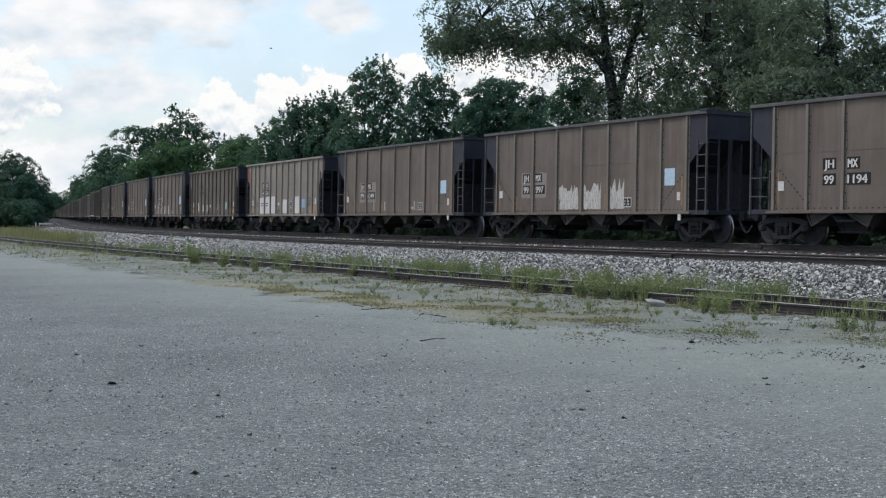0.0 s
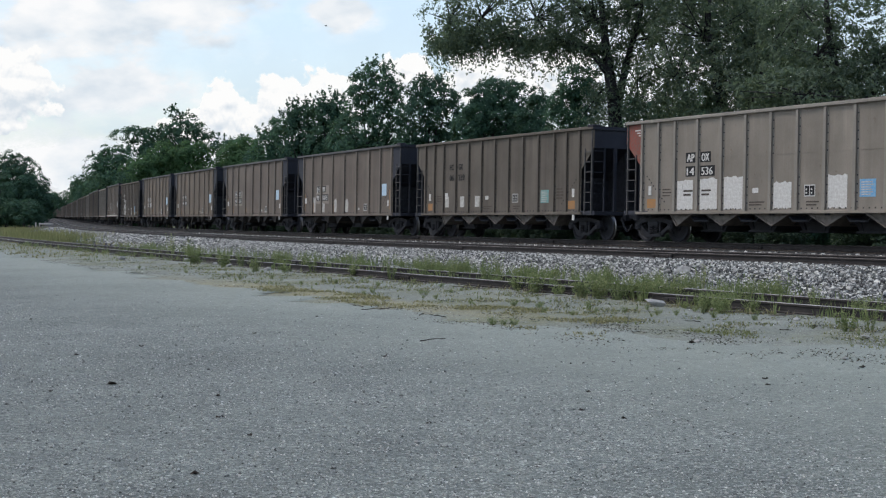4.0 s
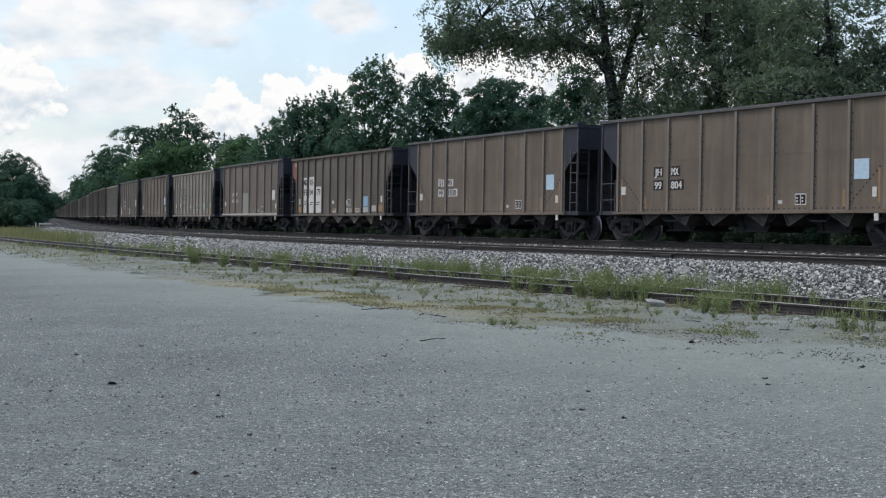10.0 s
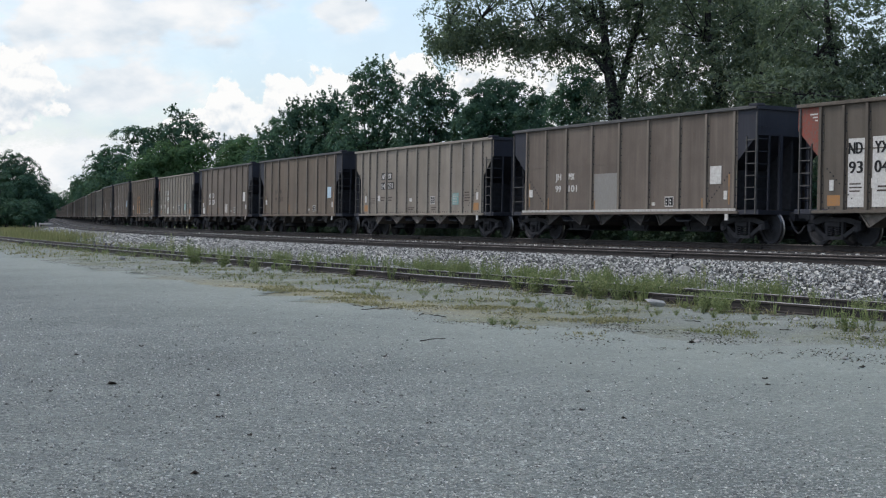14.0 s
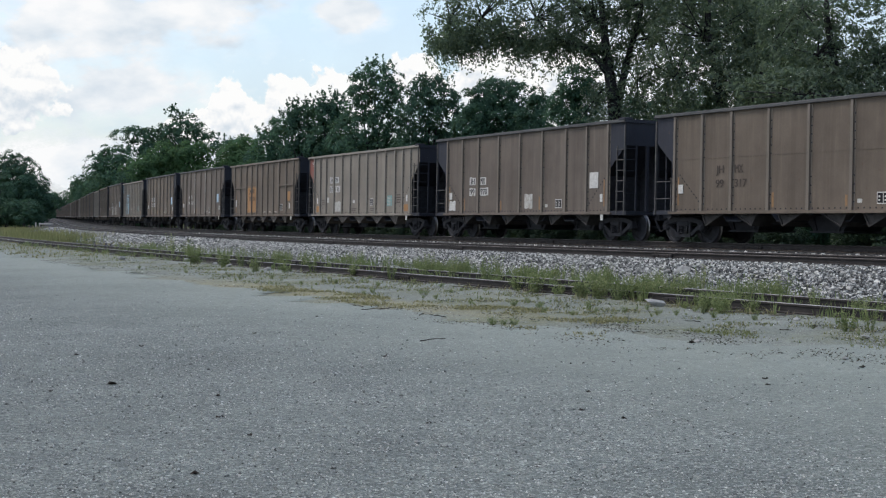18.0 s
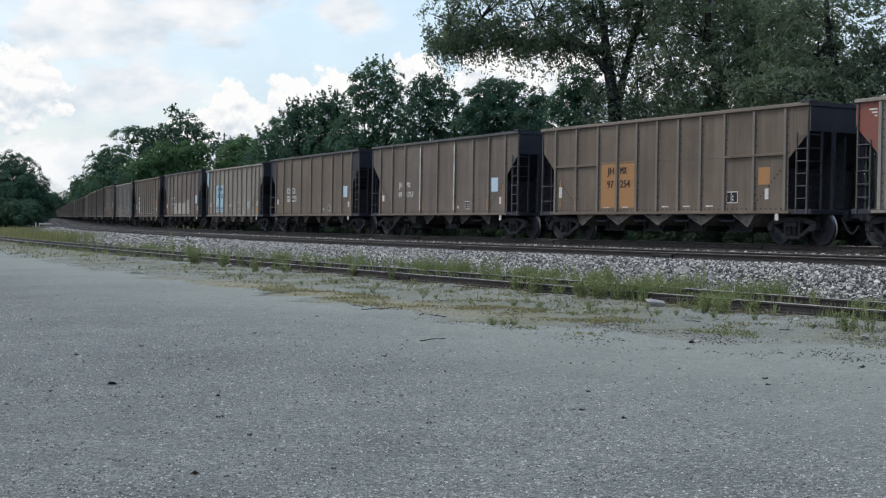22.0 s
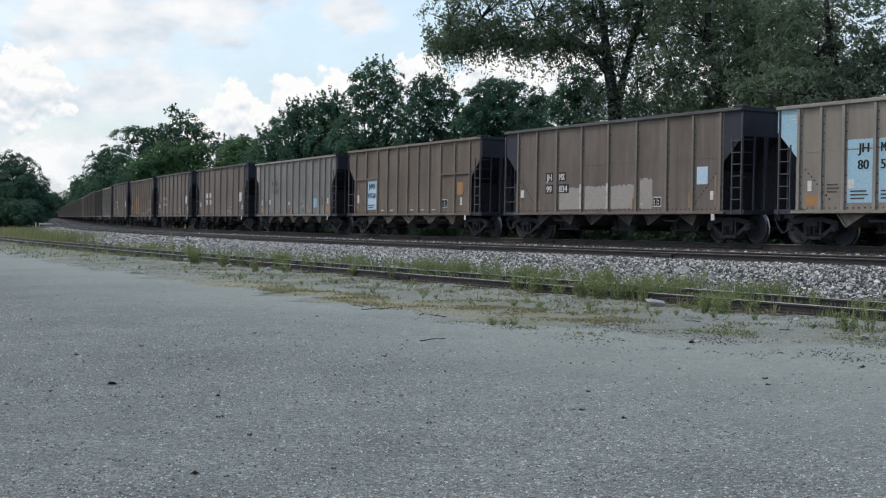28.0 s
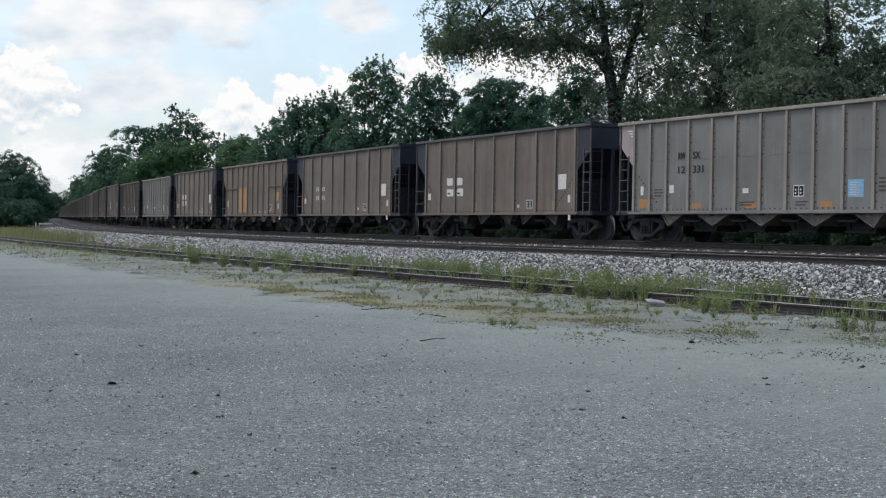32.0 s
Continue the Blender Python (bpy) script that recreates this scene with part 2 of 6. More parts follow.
WEED = make_leaf("weed_leaf", [(0.0, (0.122, 0.158, 0.066)), (0.6, (0.205, 0.242, 0.104)), (1.0, (0.36, 0.365, 0.185))], 0.32)
STRAW = make_leaf("dry_grass_blade", [(0.0, (0.19, 0.178, 0.088)), (0.6, (0.295, 0.265, 0.14)), (1.0, (0.40, 0.36, 0.21))], 0.25)
CHAFF = make_leaf("dead_grass_litter", [(0.0, (0.028, 0.024, 0.020)), (0.6, (0.075, 0.064, 0.048)), (1.0, (0.15, 0.13, 0.09))], 0.1)
RANK = make_leaf("rank_grass_blade", [(0.0, (0.13, 0.145, 0.058)), (0.6, (0.22, 0.222, 0.098)), (1.0, (0.34, 0.31, 0.155))], 0.3)
BARK = plain("tree_bark", (0.042, 0.042, 0.043), 0.95, 0, 0.5, 3.0)
RAIL_RUST = plain("rusty_rail_steel", (0.042, 0.037, 0.035), 0.75, 0.2, 0.35, 5)
RAIL_HEAD = plain("worn_rail_head", (0.34, 0.32, 0.31), 0.4, 0.9, 0.15, 5)
RAIL_DULL = plain("dull_rail_head", (0.30, 0.29, 0.275), 0.55, 0.4, 0.25, 5)
TIE = plain("creosoted_tie_wood", (0.055, 0.045, 0.038), 0.95, 0, 0.4, 5)
DEAD = plain("dead_leaf_brown", (0.035, 0.028, 0.022), 0.9)
PALE_STONE = plain("pale_limestone", (0.31, 0.31, 0.29), 0.9, 0, 0.3, 9)
RAIL_BROWN = plain("brown_rail_head", (0.15, 0.132, 0.118), 0.55, 0.5, 0.25, 5)
LADDER_STEEL = plain("sooty_ladder_steel", (0.085, 0.082, 0.080), 0.75)


# ---- small tools ----
def mesh_of(bm, name, mat=None):
    me = bpy.data.meshes.new(name)
    bm.normal_update()
    bm.to_mesh(me)
    bm.free()
    if mat:
        me.materials.append(mat)
    return me


def pydata(name, verts, faces, mat=None, smooth=False):
    me = bpy.data.meshes.new(name)
    me.from_pydata([tuple(v) for v in verts], [], [tuple(f) for f in faces])
    if mat:
        me.materials.append(mat)
    if smooth:
        me.polygons.foreach_set("use_smooth", [True] * len(me.polygons))
    return me


def part(name, data, mat, parent, label=""):
    """One mesh object under a thing or a part; the paint is the object's own, so alike parts share a mesh."""
    if isinstance(data, bmesh.types.BMesh):
        data = mesh_of(data, name)
    if not data.materials:
        data.materials.append(mat)
    ob = new(name, data)
    if data.materials[0] != mat:
        ob.material_slots[0].link = "OBJECT"
        ob.material_slots[0].material = mat
    ob.parent = parent
    if label:
        tagged(ob, label)
    return ob


def box(bm, x0, x1, y0, y1, z0, z1, bevel=0.0):
    vs = [bm.verts.new((x, y, z)) for z in (z0, z1) for y in (y0, y1) for x in (x0, x1)]
    fs = [bm.faces.new([vs[i] for i in q]) for q in ((0, 2, 3, 1), (4, 5, 7, 6), (0, 1, 5, 4), (2, 6, 7, 3), (0, 4, 6, 2), (1, 3, 7, 5))]
    if bevel:
        es = list({e for f in fs for e in f.edges})
        bmesh.ops.bevel(bm, geom=es, offset=bevel, segments=1, affect="EDGES")
    return vs


def beam(bm, a, b, w, h):
    """A bar of section w x h from a to b."""
    a, b = Vector(a), Vector(b)
    d = b - a
    q = d.to_track_quat("X", "Z").to_matrix().to_4x4()
    m = Matrix.Translation(a) @ q
    for v in box(bm, 0, d.length, -w / 2, w / 2, -h / 2, h / 2):
        v.co = m @ v.co


def slab(bm, outline, y0, y1):
    """An outline in x and z, extruded from y0 to y1."""
    a = [bm.verts.new((x, y0, z)) for x, z in outline]
    b = [bm.verts.new((x, y1, z)) for x, z in outline]
    n = len(outline)
    bm.faces.new(a)
    bm.faces.new(b[::-1])
    for i in range(n):
        bm.faces.new((a[i], b[i], b[(i + 1) % n], a[(i + 1) % n]))
    bmesh.ops.recalc_face_normals(bm, faces=bm.faces)


def lathe(bm, profile, seg=20, axis_y=0.0):
    """Turns a profile of (radius, y) about the y axis."""
    rings = []
    for r, y in profile:
        rings.append([bm.verts.new((r * math.cos(2 * math.pi * i / seg), y + axis_y, r * math.sin(2 * math.pi * i / seg))) for i in range(seg)])
    for a, b in zip(rings, rings[1:]):
        for i in range(seg):
            bm.faces.new((a[i], a[(i + 1) % seg], b[(i + 1) % seg], b[i]))
    bm.faces.new(rings[0][::-1])
    bm.faces.new(rings[-1])
    bmesh.ops.recalc_face_normals(bm, faces=bm.faces)


# ---- the line of the track ----
HEAD0, CURVE, EASE, NEAR = -1.11297, 0.00211094, 111.40, 60.4765
TS = np.arange(-920.0, 90.01, 0.5)
TA = HEAD0 + np.where(TS < 0, -CURVE * EASE * (1 - np.exp(np.minimum(TS, 0) / EASE)), CURVE * TS)
# past the bend the line runs straight
TA = np.where(TS < -70, np.interp(TS, [-140, -120, -95, -70], [-1.2935, -1.288, -1.2635, HEAD0 - CURVE * EASE * (1 - math.exp(-70 / EASE))]), TA)
TX = np.concatenate([[0], np.cumsum((np.cos(TA[1:]) + np.cos(TA[:-1])) / 4)])
TY = np.concatenate([[0], np.cumsum((np.sin(TA[1:]) + np.sin(TA[:-1])) / 4)])
I0 = int(np.argmin(abs(TS)))
TX, TY = TX - TX[I0], TY - TY[I0] + NEAR


def on_track(s, off=0.0):
    """Place and heading, s metres along and off metres to the far side of the train's near face."""
    a = np.interp(s, TS, TA)
    return np.interp(s, TS, TX) - np.sin(a) * off, np.interp(s, TS, TY) + np.cos(a) * off, a


RAIL1, RAIL2, RAIL3 = 0.76, 0.66, 0.20          # rail tops: train, free main line, siding
MID1, MID2 = 1.45, -3.48                        # track centres, off the near face
CANT = 1.6                                      # degrees by which the outer rail of the curve is raised


SID_X0, SID_M, SID_Q = 19.97, -0.5558, 0.000535  # the siding's own line: x from y


def _siding_off():
    offs = []
    for s in TS:
        o = -9.0
        for _ in range(12):
            x, y, a = on_track(s, o)
            miss = x - (SID_X0 + SID_M * y + SID_Q * y * y)
            o += miss / (np.sin(a) + (SID_M + 2 * SID_Q * y) * np.cos(a))
        offs.append(min(max(float(o), -30.0), -6.3))
    return np.array(offs)


OFF3 = _siding_off()


def mid3(s):
    """The siding's centre, off the train's near face."""
    return float(np.interp(s, TS, OFF3))


def sweep(name, section, s0, s1, step, mat, shift=None, closed=True, smooth=False):
    """Sweeps a section of (off, z) along the track."""
    ss = np.arange(s0, s1 + step / 2, step)
    verts, faces, n = [], [], len(section)
    for s in ss:
        for o, z in section:
            x, y, _ = on_track(s, o + (shift(s) if shift else 0.0))
            verts.append((float(x), float(y), z))
    for i in range(len(ss) - 1):
        for j in range(n if closed else n - 1):
            k = (j + 1) % n
            faces.append((i * n + j, i * n + k, (i + 1) * n + k, (i + 1) * n + j))
    if closed:
        faces += [tuple(range(n))[::-1], tuple((len(ss) - 1) * n + j for j in range(n))]
    return pydata(name, verts, faces, mat, smooth)


# ---- ground and track beds ----
def structure(name, me, label, cat):
    return tagged(new(name, me), label, cat, kind="structure")


gm = bmesh.new()
bmesh.ops.create_grid(gm, x_segments=40, y_segments=40, size=4200)
for v in gm.verts:
    v.co.z = -0.12
structure("ground", mesh_of(gm, "ground", GROUND), "dry grassy ground beside the railway", "ground")

rng = np.random.default_rng(5)
EDGE = [float(e) for e in np.interp(np.arange(0, 1200), np.arange(0, 1200, 4), rng.normal(0, 0.35, 300))]


def lot_edge(s):
    base = np.interp(s, [-150, -20, 13, 33, 37, 42, 90], [-14.5, -15.4, -16.4, -17.2, -16.2, -14.7, -14.4])
    return float(base) + EDGE[int((s + 160) * 4)] + 0.5 * noise.noise((s * 0.6, 0, 7)) + 0.5 * noise.noise((s * 2.7, 0, 9)) + 0.35 * noise.noise((s * 7.3, 0, 4))


def make_lot():
    verts, faces = [], []
    ss = np.arange(-150, 88, 0.25)
    cols = [0.0, -0.25, -3.0, -9.0, -25.0, -95.0]
    for s in ss:
        e = lot_edge(s)
        for c in cols:
            x, y, _ = on_track(s, e + c)
            verts.append((float(x), float(y), -0.004 if c == 0 else 0.022))
    n = len(cols)
    for i in range(len(ss) - 1):
        for j in range(n - 1):
            faces.append((i * n + j, (i + 1) * n + j, (i + 1) * n + j + 1, i * n + j + 1))
    return pydata("pavement", verts, faces, ASPHALT)


structure("pavement", make_lot(), "worn pale grey asphalt of an empty car park", "pavement")


def make_shoulder_strip():
    verts, faces = [], []
    ss = np.arange(-150, 88, 0.5)
    cols = np.linspace(0, 1, 15)
    for s in ss:
        a, b = -18.2, mid3(s) + 1.9
        for c in cols:
            o = a + (b - a) * c
            x, y, _ = on_track(s, o)
            z = -0.012 + 0.07 * max(0.0, (c - 0.35) / 0.65) + 0.035 * noise.noise((float(x) * 0.5, float(y) * 0.5, 0))
            verts.append((float(x), float(y), z if o > lot_edge(s) - 0.1 else -0.02))
    n = len(cols)
    for i in range(len(ss) - 1):
        for j in range(n - 1):
            faces.append((i * n + j, i * n + j + 1, (i + 1) * n + j + 1, (i + 1) * n + j))
    return pydata("shoulder", verts, faces, SHOULDER, True)


structure("shoulder", make_shoulder_strip(), "dusty gravel verge with thin dry grass beside the siding", "verge")

BED = [(7.9, -0.14), (5.2, 0.42), (4.0, 0.60), (0.2, 0.60), (-0.9, 0.50), (-1.9, 0.475), (-4.9, 0.475), (-5.5, 0.43), (-7.7, 0.06), (-8.6, -0.02), (-9.2, -0.14)]
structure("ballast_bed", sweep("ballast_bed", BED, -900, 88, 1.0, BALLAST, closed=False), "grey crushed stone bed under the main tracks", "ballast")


def rail_section(o, top, h=0.17):
    """An I-shaped rail seen from its end; o is the centre of its head."""
    return [(o - 0.07, top - h), (o - 0.07, top - h + 0.02), (o - 0.012, top - h + 0.035), (o - 0.012, top - 0.045), (o - 0.036, top - 0.035), (o - 0.036, top - 0.006), (o - 0.028, top),
            (o + 0.028, top), (o + 0.036, top - 0.006), (o + 0.036, top - 0.035), (o + 0.012, top - 0.045), (o + 0.012, top - h + 0.035), (o + 0.07, top - h + 0.02), (o + 0.07, top - h)]


def make_track(label, mid, level, head, s0, s1, tie0, tie1, shift=None, cant=0.0):
    """A track thing: two rails with worn heads, sleepers and joint bars."""
    x, y, a = on_track(0, mid if shift is None else shift(0))
    th = tagged(new("railway_track"), label, "railway track", "tracks", "structure")
    th.location = (0, 0, 0)
    for side in (-0.7535, 0.7535):
        top = level - side * math.sin(radians(cant))
        r = part("rail", sweep("rail", rail_section(mid + side, top), s0, s1, 1.0, RAIL_RUST, shift), RAIL_RUST, th)
        cap = [(mid + side - 0.033, top - 0.004), (mid + side - 0.026, top + 0.003), (mid + side + 0.026, top + 0.003), (mid + side + 0.033, top - 0.004)]
        part("rail_head", sweep("rail_head", cap, s0, s1, 1.0, head, shift), head, r, "rail head worn by wheels" if head is not RAIL_DULL else "dull rail head")
        for s in np.arange(tie0, tie1, 11.9):
            bm = bmesh.new()
            box(bm, -0.45, 0.45, -0.03, 0.03, -0.045, 0.045, 0.01)
            for q in (-0.33, -0.12, 0.12, 0.33):
                box(bm, q - 0.02, q + 0.02, -0.055, 0.055, -0.02, 0.02)
            jb = part("joint_bar", bm, RAIL_RUST, th)
            jx, jy, ja = on_track(s, mid + side + (shift(s) if shift else 0) - 0.045)
            jb.matrix_basis = pose(float(jx), float(jy), top - 0.1, 0, 0, math.degrees(ja))
    bm = bmesh.new()
    box(bm, -0.115, 0.115, -1.3, 1.3, -0.17, 0.0, 0.012)
    for q in (-0.7535, 0.7535):
        box(bm, -0.09, 0.09, q - 0.17, q + 0.17, 0.0, 0.014)
        box(bm, -0.05, -0.03, q - 0.11, q - 0.08, 0.0, 0.04)
        box(bm, 0.03, 0.05, q + 0.08, q + 0.11, 0.0, 0.04)
    tie_me = mesh_of(bm, "tie", TIE)
    for s in np.arange(tie0, tie1, 0.56):
        tx, ty, ta = on_track(s, mid + (shift(s) if shift else 0))
        t = part("tie", tie_me, TIE, th)
        t.matrix_basis = pose(float(tx), float(ty), level - 0.172, -cant, 0, math.degrees(ta) + random.uniform(-0.8, 0.8))
    return th


make_track("main track with bright rails on crushed stone", MID1, RAIL1, RAIL_HEAD, -900, 88, -40, 40, cant=CANT)
make_track("empty main track with rusty rails on crushed stone", MID2, RAIL2, RAIL_BROWN, -900, 88, -50, 40)
make_track("overgrown rusty siding sunk in weeds and dust", 0.0, RAIL3, RAIL_DULL, -150, 88, -40, 45, mid3)


# ---- sky: a drifting belt of cloud far behind everything ----
def make_cloud_material():
    k = Nodes("cloud_belt")
    k.t.nodes.remove(k.b)
    uv = k.n("ShaderNodeUVMap")
    sx = k.n("ShaderNodeSeparateXYZ")
    k.ln(uv.outputs[0], sx.inputs[0])
    az_, el_ = sx.outputs[0], sx.outputs[1]
    # heaped clouds, then broad soft sheets: azimuth, elevation, half width, half height (degrees)
    heaps = ((-9.15, 3.75, 1.2, 1.5), (-8.0, 3.8, 0.75, 1.0), (-6.6, 4.3, 1.15, 1.6), (-4.7, 4.5, 1.6, 1.4), (-17.2, 5.0, 1.9, 1.5), (3.0, 5.4, 3.6, 1.9), (-1.4, 5.4, 1.3, 1.1), (-10.2, 3.0, 1.4, 0.8))
    sheets = ((-10.4, 8.5, 3.8, 2.2), (-15.0, 8.2, 5.2, 3.0), (-14.0, 2.0, 7.5, 1.7), (10.0, 6.0, 6.5, 3.8), (-1.0, 9.6, 1.6, 0.8), (-13.4, 5.0, 4.5, 1.7), (-6.0, 2.6, 5.0, 1.7), (-4.2, 8.0, 1.7, 1.0))

    def blobs(list_, el):
        field = None
        for a, e, w, h in list_:
            dx = k.math("DIVIDE", k.math("SUBTRACT", az_, a), w)
            dy = k.math("DIVIDE", k.math("SUBTRACT", el, e), h)
            f = k.math("SUBTRACT", 1.0, k.math("SQRT", k.math("ADD", k.math("MULTIPLY", dx, dx), k.math("MULTIPLY", dy, dy))))
            field = f if field is None else k.math("MAXIMUM", field, f)
        return field

    def heap_density(lift):
        up = k.n("ShaderNodeVectorMath")
        up.operation = "ADD"
        k.ln(uv.outputs[0], up.inputs[0])
        up.inputs[1].default_value = (0.0, lift, 0.0)
        ragged = k.math("MULTIPLY", k.math("SUBTRACT", k.noise(up.outputs[0], 0.95, 8, 0.52), 0.5), 2.1)
        return k.math("ADD", blobs(heaps, k.math("ADD", el_, lift)), ragged)

    dens, above = heap_density(0.0), heap_density(0.26)
    heap_mask = k.ramp(k.math("ADD", k.math("MULTIPLY", dens, 0.5), 0.5), [(0.47, (0, 0, 0)), (0.525, (1, 1, 1))])
    lit = k.ramp(k.math("ADD", 0.45, k.math("MULTIPLY", k.math("SUBTRACT", dens, above), 1.1)), [(0.05, (0.68, 0.75, 0.82)), (0.38, (0.86, 0.89, 0.92)), (0.6, (0.985, 0.985, 0.98))])
    # thin sheets are drawn out on a slant
    slant = k.n("ShaderNodeMapping")
    slant.inputs["Rotation"].default_value = (0, 0, radians(-24))
    slant.inputs["Scale"].default_value = (0.75, 1.35, 1.0)
    k.ln(uv.outputs[0], slant.inputs[0])
    # away from the view the belt goes on as broken cloud
    wide = k.math("MULTIPLY", k.math("SUBTRACT", k.noise(uv.outputs[0], 0.11, 5, 0.6), 0.48), 4.0)
    outside = k.ramp(k.math("DIVIDE", k.math("ABSOLUTE", az_), 60.0), [(0.32, (0, 0, 0)), (0.5, (1, 1, 1))])
    sheet = k.math("MAXIMUM", blobs(sheets, el_), k.math("SUBTRACT", wide, k.math("MULTIPLY", k.math("SUBTRACT", 1.0, outside), 3.0)))
    sheet = k.math("ADD", sheet, k.math("MULTIPLY", k.math("SUBTRACT", k.noise(slant.outputs[0], 0.5, 8, 0.58), 0.5), 2.6))
    sheet_mask = k.ramp(k.math("ADD", k.math("MULTIPLY", sheet, 0.5), 0.5), [(0.36, (0, 0, 0)), (0.74, (1, 1, 1))])
    sheet_col = k.ramp(k.noise(slant.outputs[0], 0.42, 6, 0.5), [(0.36, (0.67, 0.75, 0.83)), (0.48, (0.83, 0.875, 0.92)), (0.60, (0.965, 0.97, 0.98))])
    wob2 = k.noise(uv.outputs[0], 0.35, 5, 0.6)
    mask = k.math("MAXIMUM", heap_mask, sheet_mask)
    veil = k.math("MULTIPLY", k.ramp(k.math("DIVIDE", el_, 30.0), [(0.0, (0.95, 0.95, 0.95)), (0.3, (0.55, 0.55, 0.55)), (1.0, (0.0, 0.0, 0.0))]), k.ramp(wob2, [(0.3, (0.55, 0.55, 0.55)), (0.7, (1, 1, 1))]))
    cloud_col = k.mix(heap_mask, k.mix(sheet_mask, (0.63, 0.762, 0.885), sheet_col), lit)
    em = k.n("ShaderNodeEmission")
    k.ln(cloud_col, em.inputs[0])
    em.inputs[1].default_value = 1.0
    tr = k.n("ShaderNodeBsdfTransparent")
    fade = k.ramp(k.math("DIVIDE", el_, 40.0), [(0.6, (1, 1, 1)), (0.95, (0, 0, 0))])
    alpha = k.math("MULTIPLY", k.math("MAXIMUM", mask, veil), fade)
    ms = k.n("ShaderNodeMixShader")
    k.ln(alpha, ms.inputs[0])
    k.ln(tr.outputs[0], ms.inputs[1])
    k.ln(em.outputs[0], ms.inputs[2])
    k.ln(ms.outputs[0], k.out.inputs[0])
    k.mat.cycles.emission_sampling = "NONE"
    return k.mat


def make_sky_belt():
    R, verts, faces, uvs = 3600.0, [], [], []
    azs, els = np.arange(-180, 181, 4.0), np.arange(-1.0, 40.1, 3.0)
    for a in azs:
        for e in els:
            ra, re = radians(a), radians(e)
            verts.append((R * math.sin(ra) * math.cos(re), R * math.cos(ra) * math.cos(re), R * math.sin(re)))
            uvs.append((a, e))
    n = len(els)
    for i in range(len(azs) - 1):
        for j in range(n - 1):
            faces.append((i * n + j, i * n + j + 1, (i + 1) * n + j + 1, (i + 1) * n + j))
    me = pydata("sky_backdrop", verts, faces, make_cloud_material(), True)
    layer = me.uv_layers.new(name="UVMap")
    for lp in me.loops:
        layer.data[lp.index].uv = uvs[lp.vertex_index]
    return me


sky_belt = structure("sky_backdrop", make_sky_belt(), "pale blue summer sky with white heaped clouds", "sky")
sky_belt.location = (0, 0, 1.8)


# ---- trees ----
def leaf_cards(rng, pts, size, droop=0.0, slim=0.55):
    """Small folded leaves, two triangles each, at the points given."""
    n = len(pts)
    d = rng.normal(size=(n, 3))
    d[:, 2] = d[:, 2] * (1 - droop) - droop * 1.6
    d /= np.linalg.norm(d, axis=1)[:, None]
    u = np.cross(d, rng.normal(size=(n, 3)))
    u /= np.linalg.norm(u, axis=1)[:, None]
    w = size * rng.uniform(0.6, 1.3, n)[:, None]
    nrm = np.cross(d, u)
    a = pts - d * w
    b = pts + u * w * slim + nrm * w * 0.15
    c = pts + d * w
    e = pts - u * w * slim + nrm * w * 0.15
    V = np.stack([a, b, c, e], 1).reshape(-1, 3)
    F = np.arange(4 * n).reshape(-1, 4)
    return V, F


def facing_leaves(rng, pts, nrm, size, slim=0.5, droop=0.4):
    """Leaves that face the way given, tips hanging a little."""
    n = len(pts)
    d = np.cross(nrm, rng.normal(size=(n, 3)))
    d /= np.linalg.norm(d, axis=1)[:, None] + 1e-6
    d[:, 2] -= droop
    d -= nrm * (d * nrm).sum(1)[:, None]
    d /= np.linalg.norm(d, axis=1)[:, None] + 1e-6
    u = np.cross(d, nrm)
    w = size * rng.uniform(0.55, 1.3, n)[:, None]
    a = pts - d * w
    b = pts + u * w * slim - nrm * w * 0.12
    c = pts + d * w - nrm * w * 0.1
    e = pts - u * w * slim - nrm * w * 0.12
    return np.stack([a, b, c, e], 1).reshape(-1, 3), np.arange(4 * n).reshape(-1, 4)


def limbs_mesh(segs, seg=7):
    """Tapered limbs; each is (start, end, radius at start, radius at end)."""
    verts, faces = [], []
    for a, b, ra, rb in segs:
        a, b = Vector(a), Vector(b)
        q = (b - a).to_track_quat("Z", "X").to_matrix()
        base = len(verts)
        for p, r in ((a, ra), (b, rb)):
            for i in range(seg):
                t = 2 * math.pi * i / seg
                verts.append(p + q @ Vector((r * math.cos(t), r * math.sin(t), 0)))
        for i in range(seg):
            j = (i + 1) % seg
            faces.append((base + i, base + j, base + seg + j, base + seg + i))
        faces.append(tuple(base + seg + i for i in range(seg)))
    return pydata("trunk", verts, faces, BARK, True)


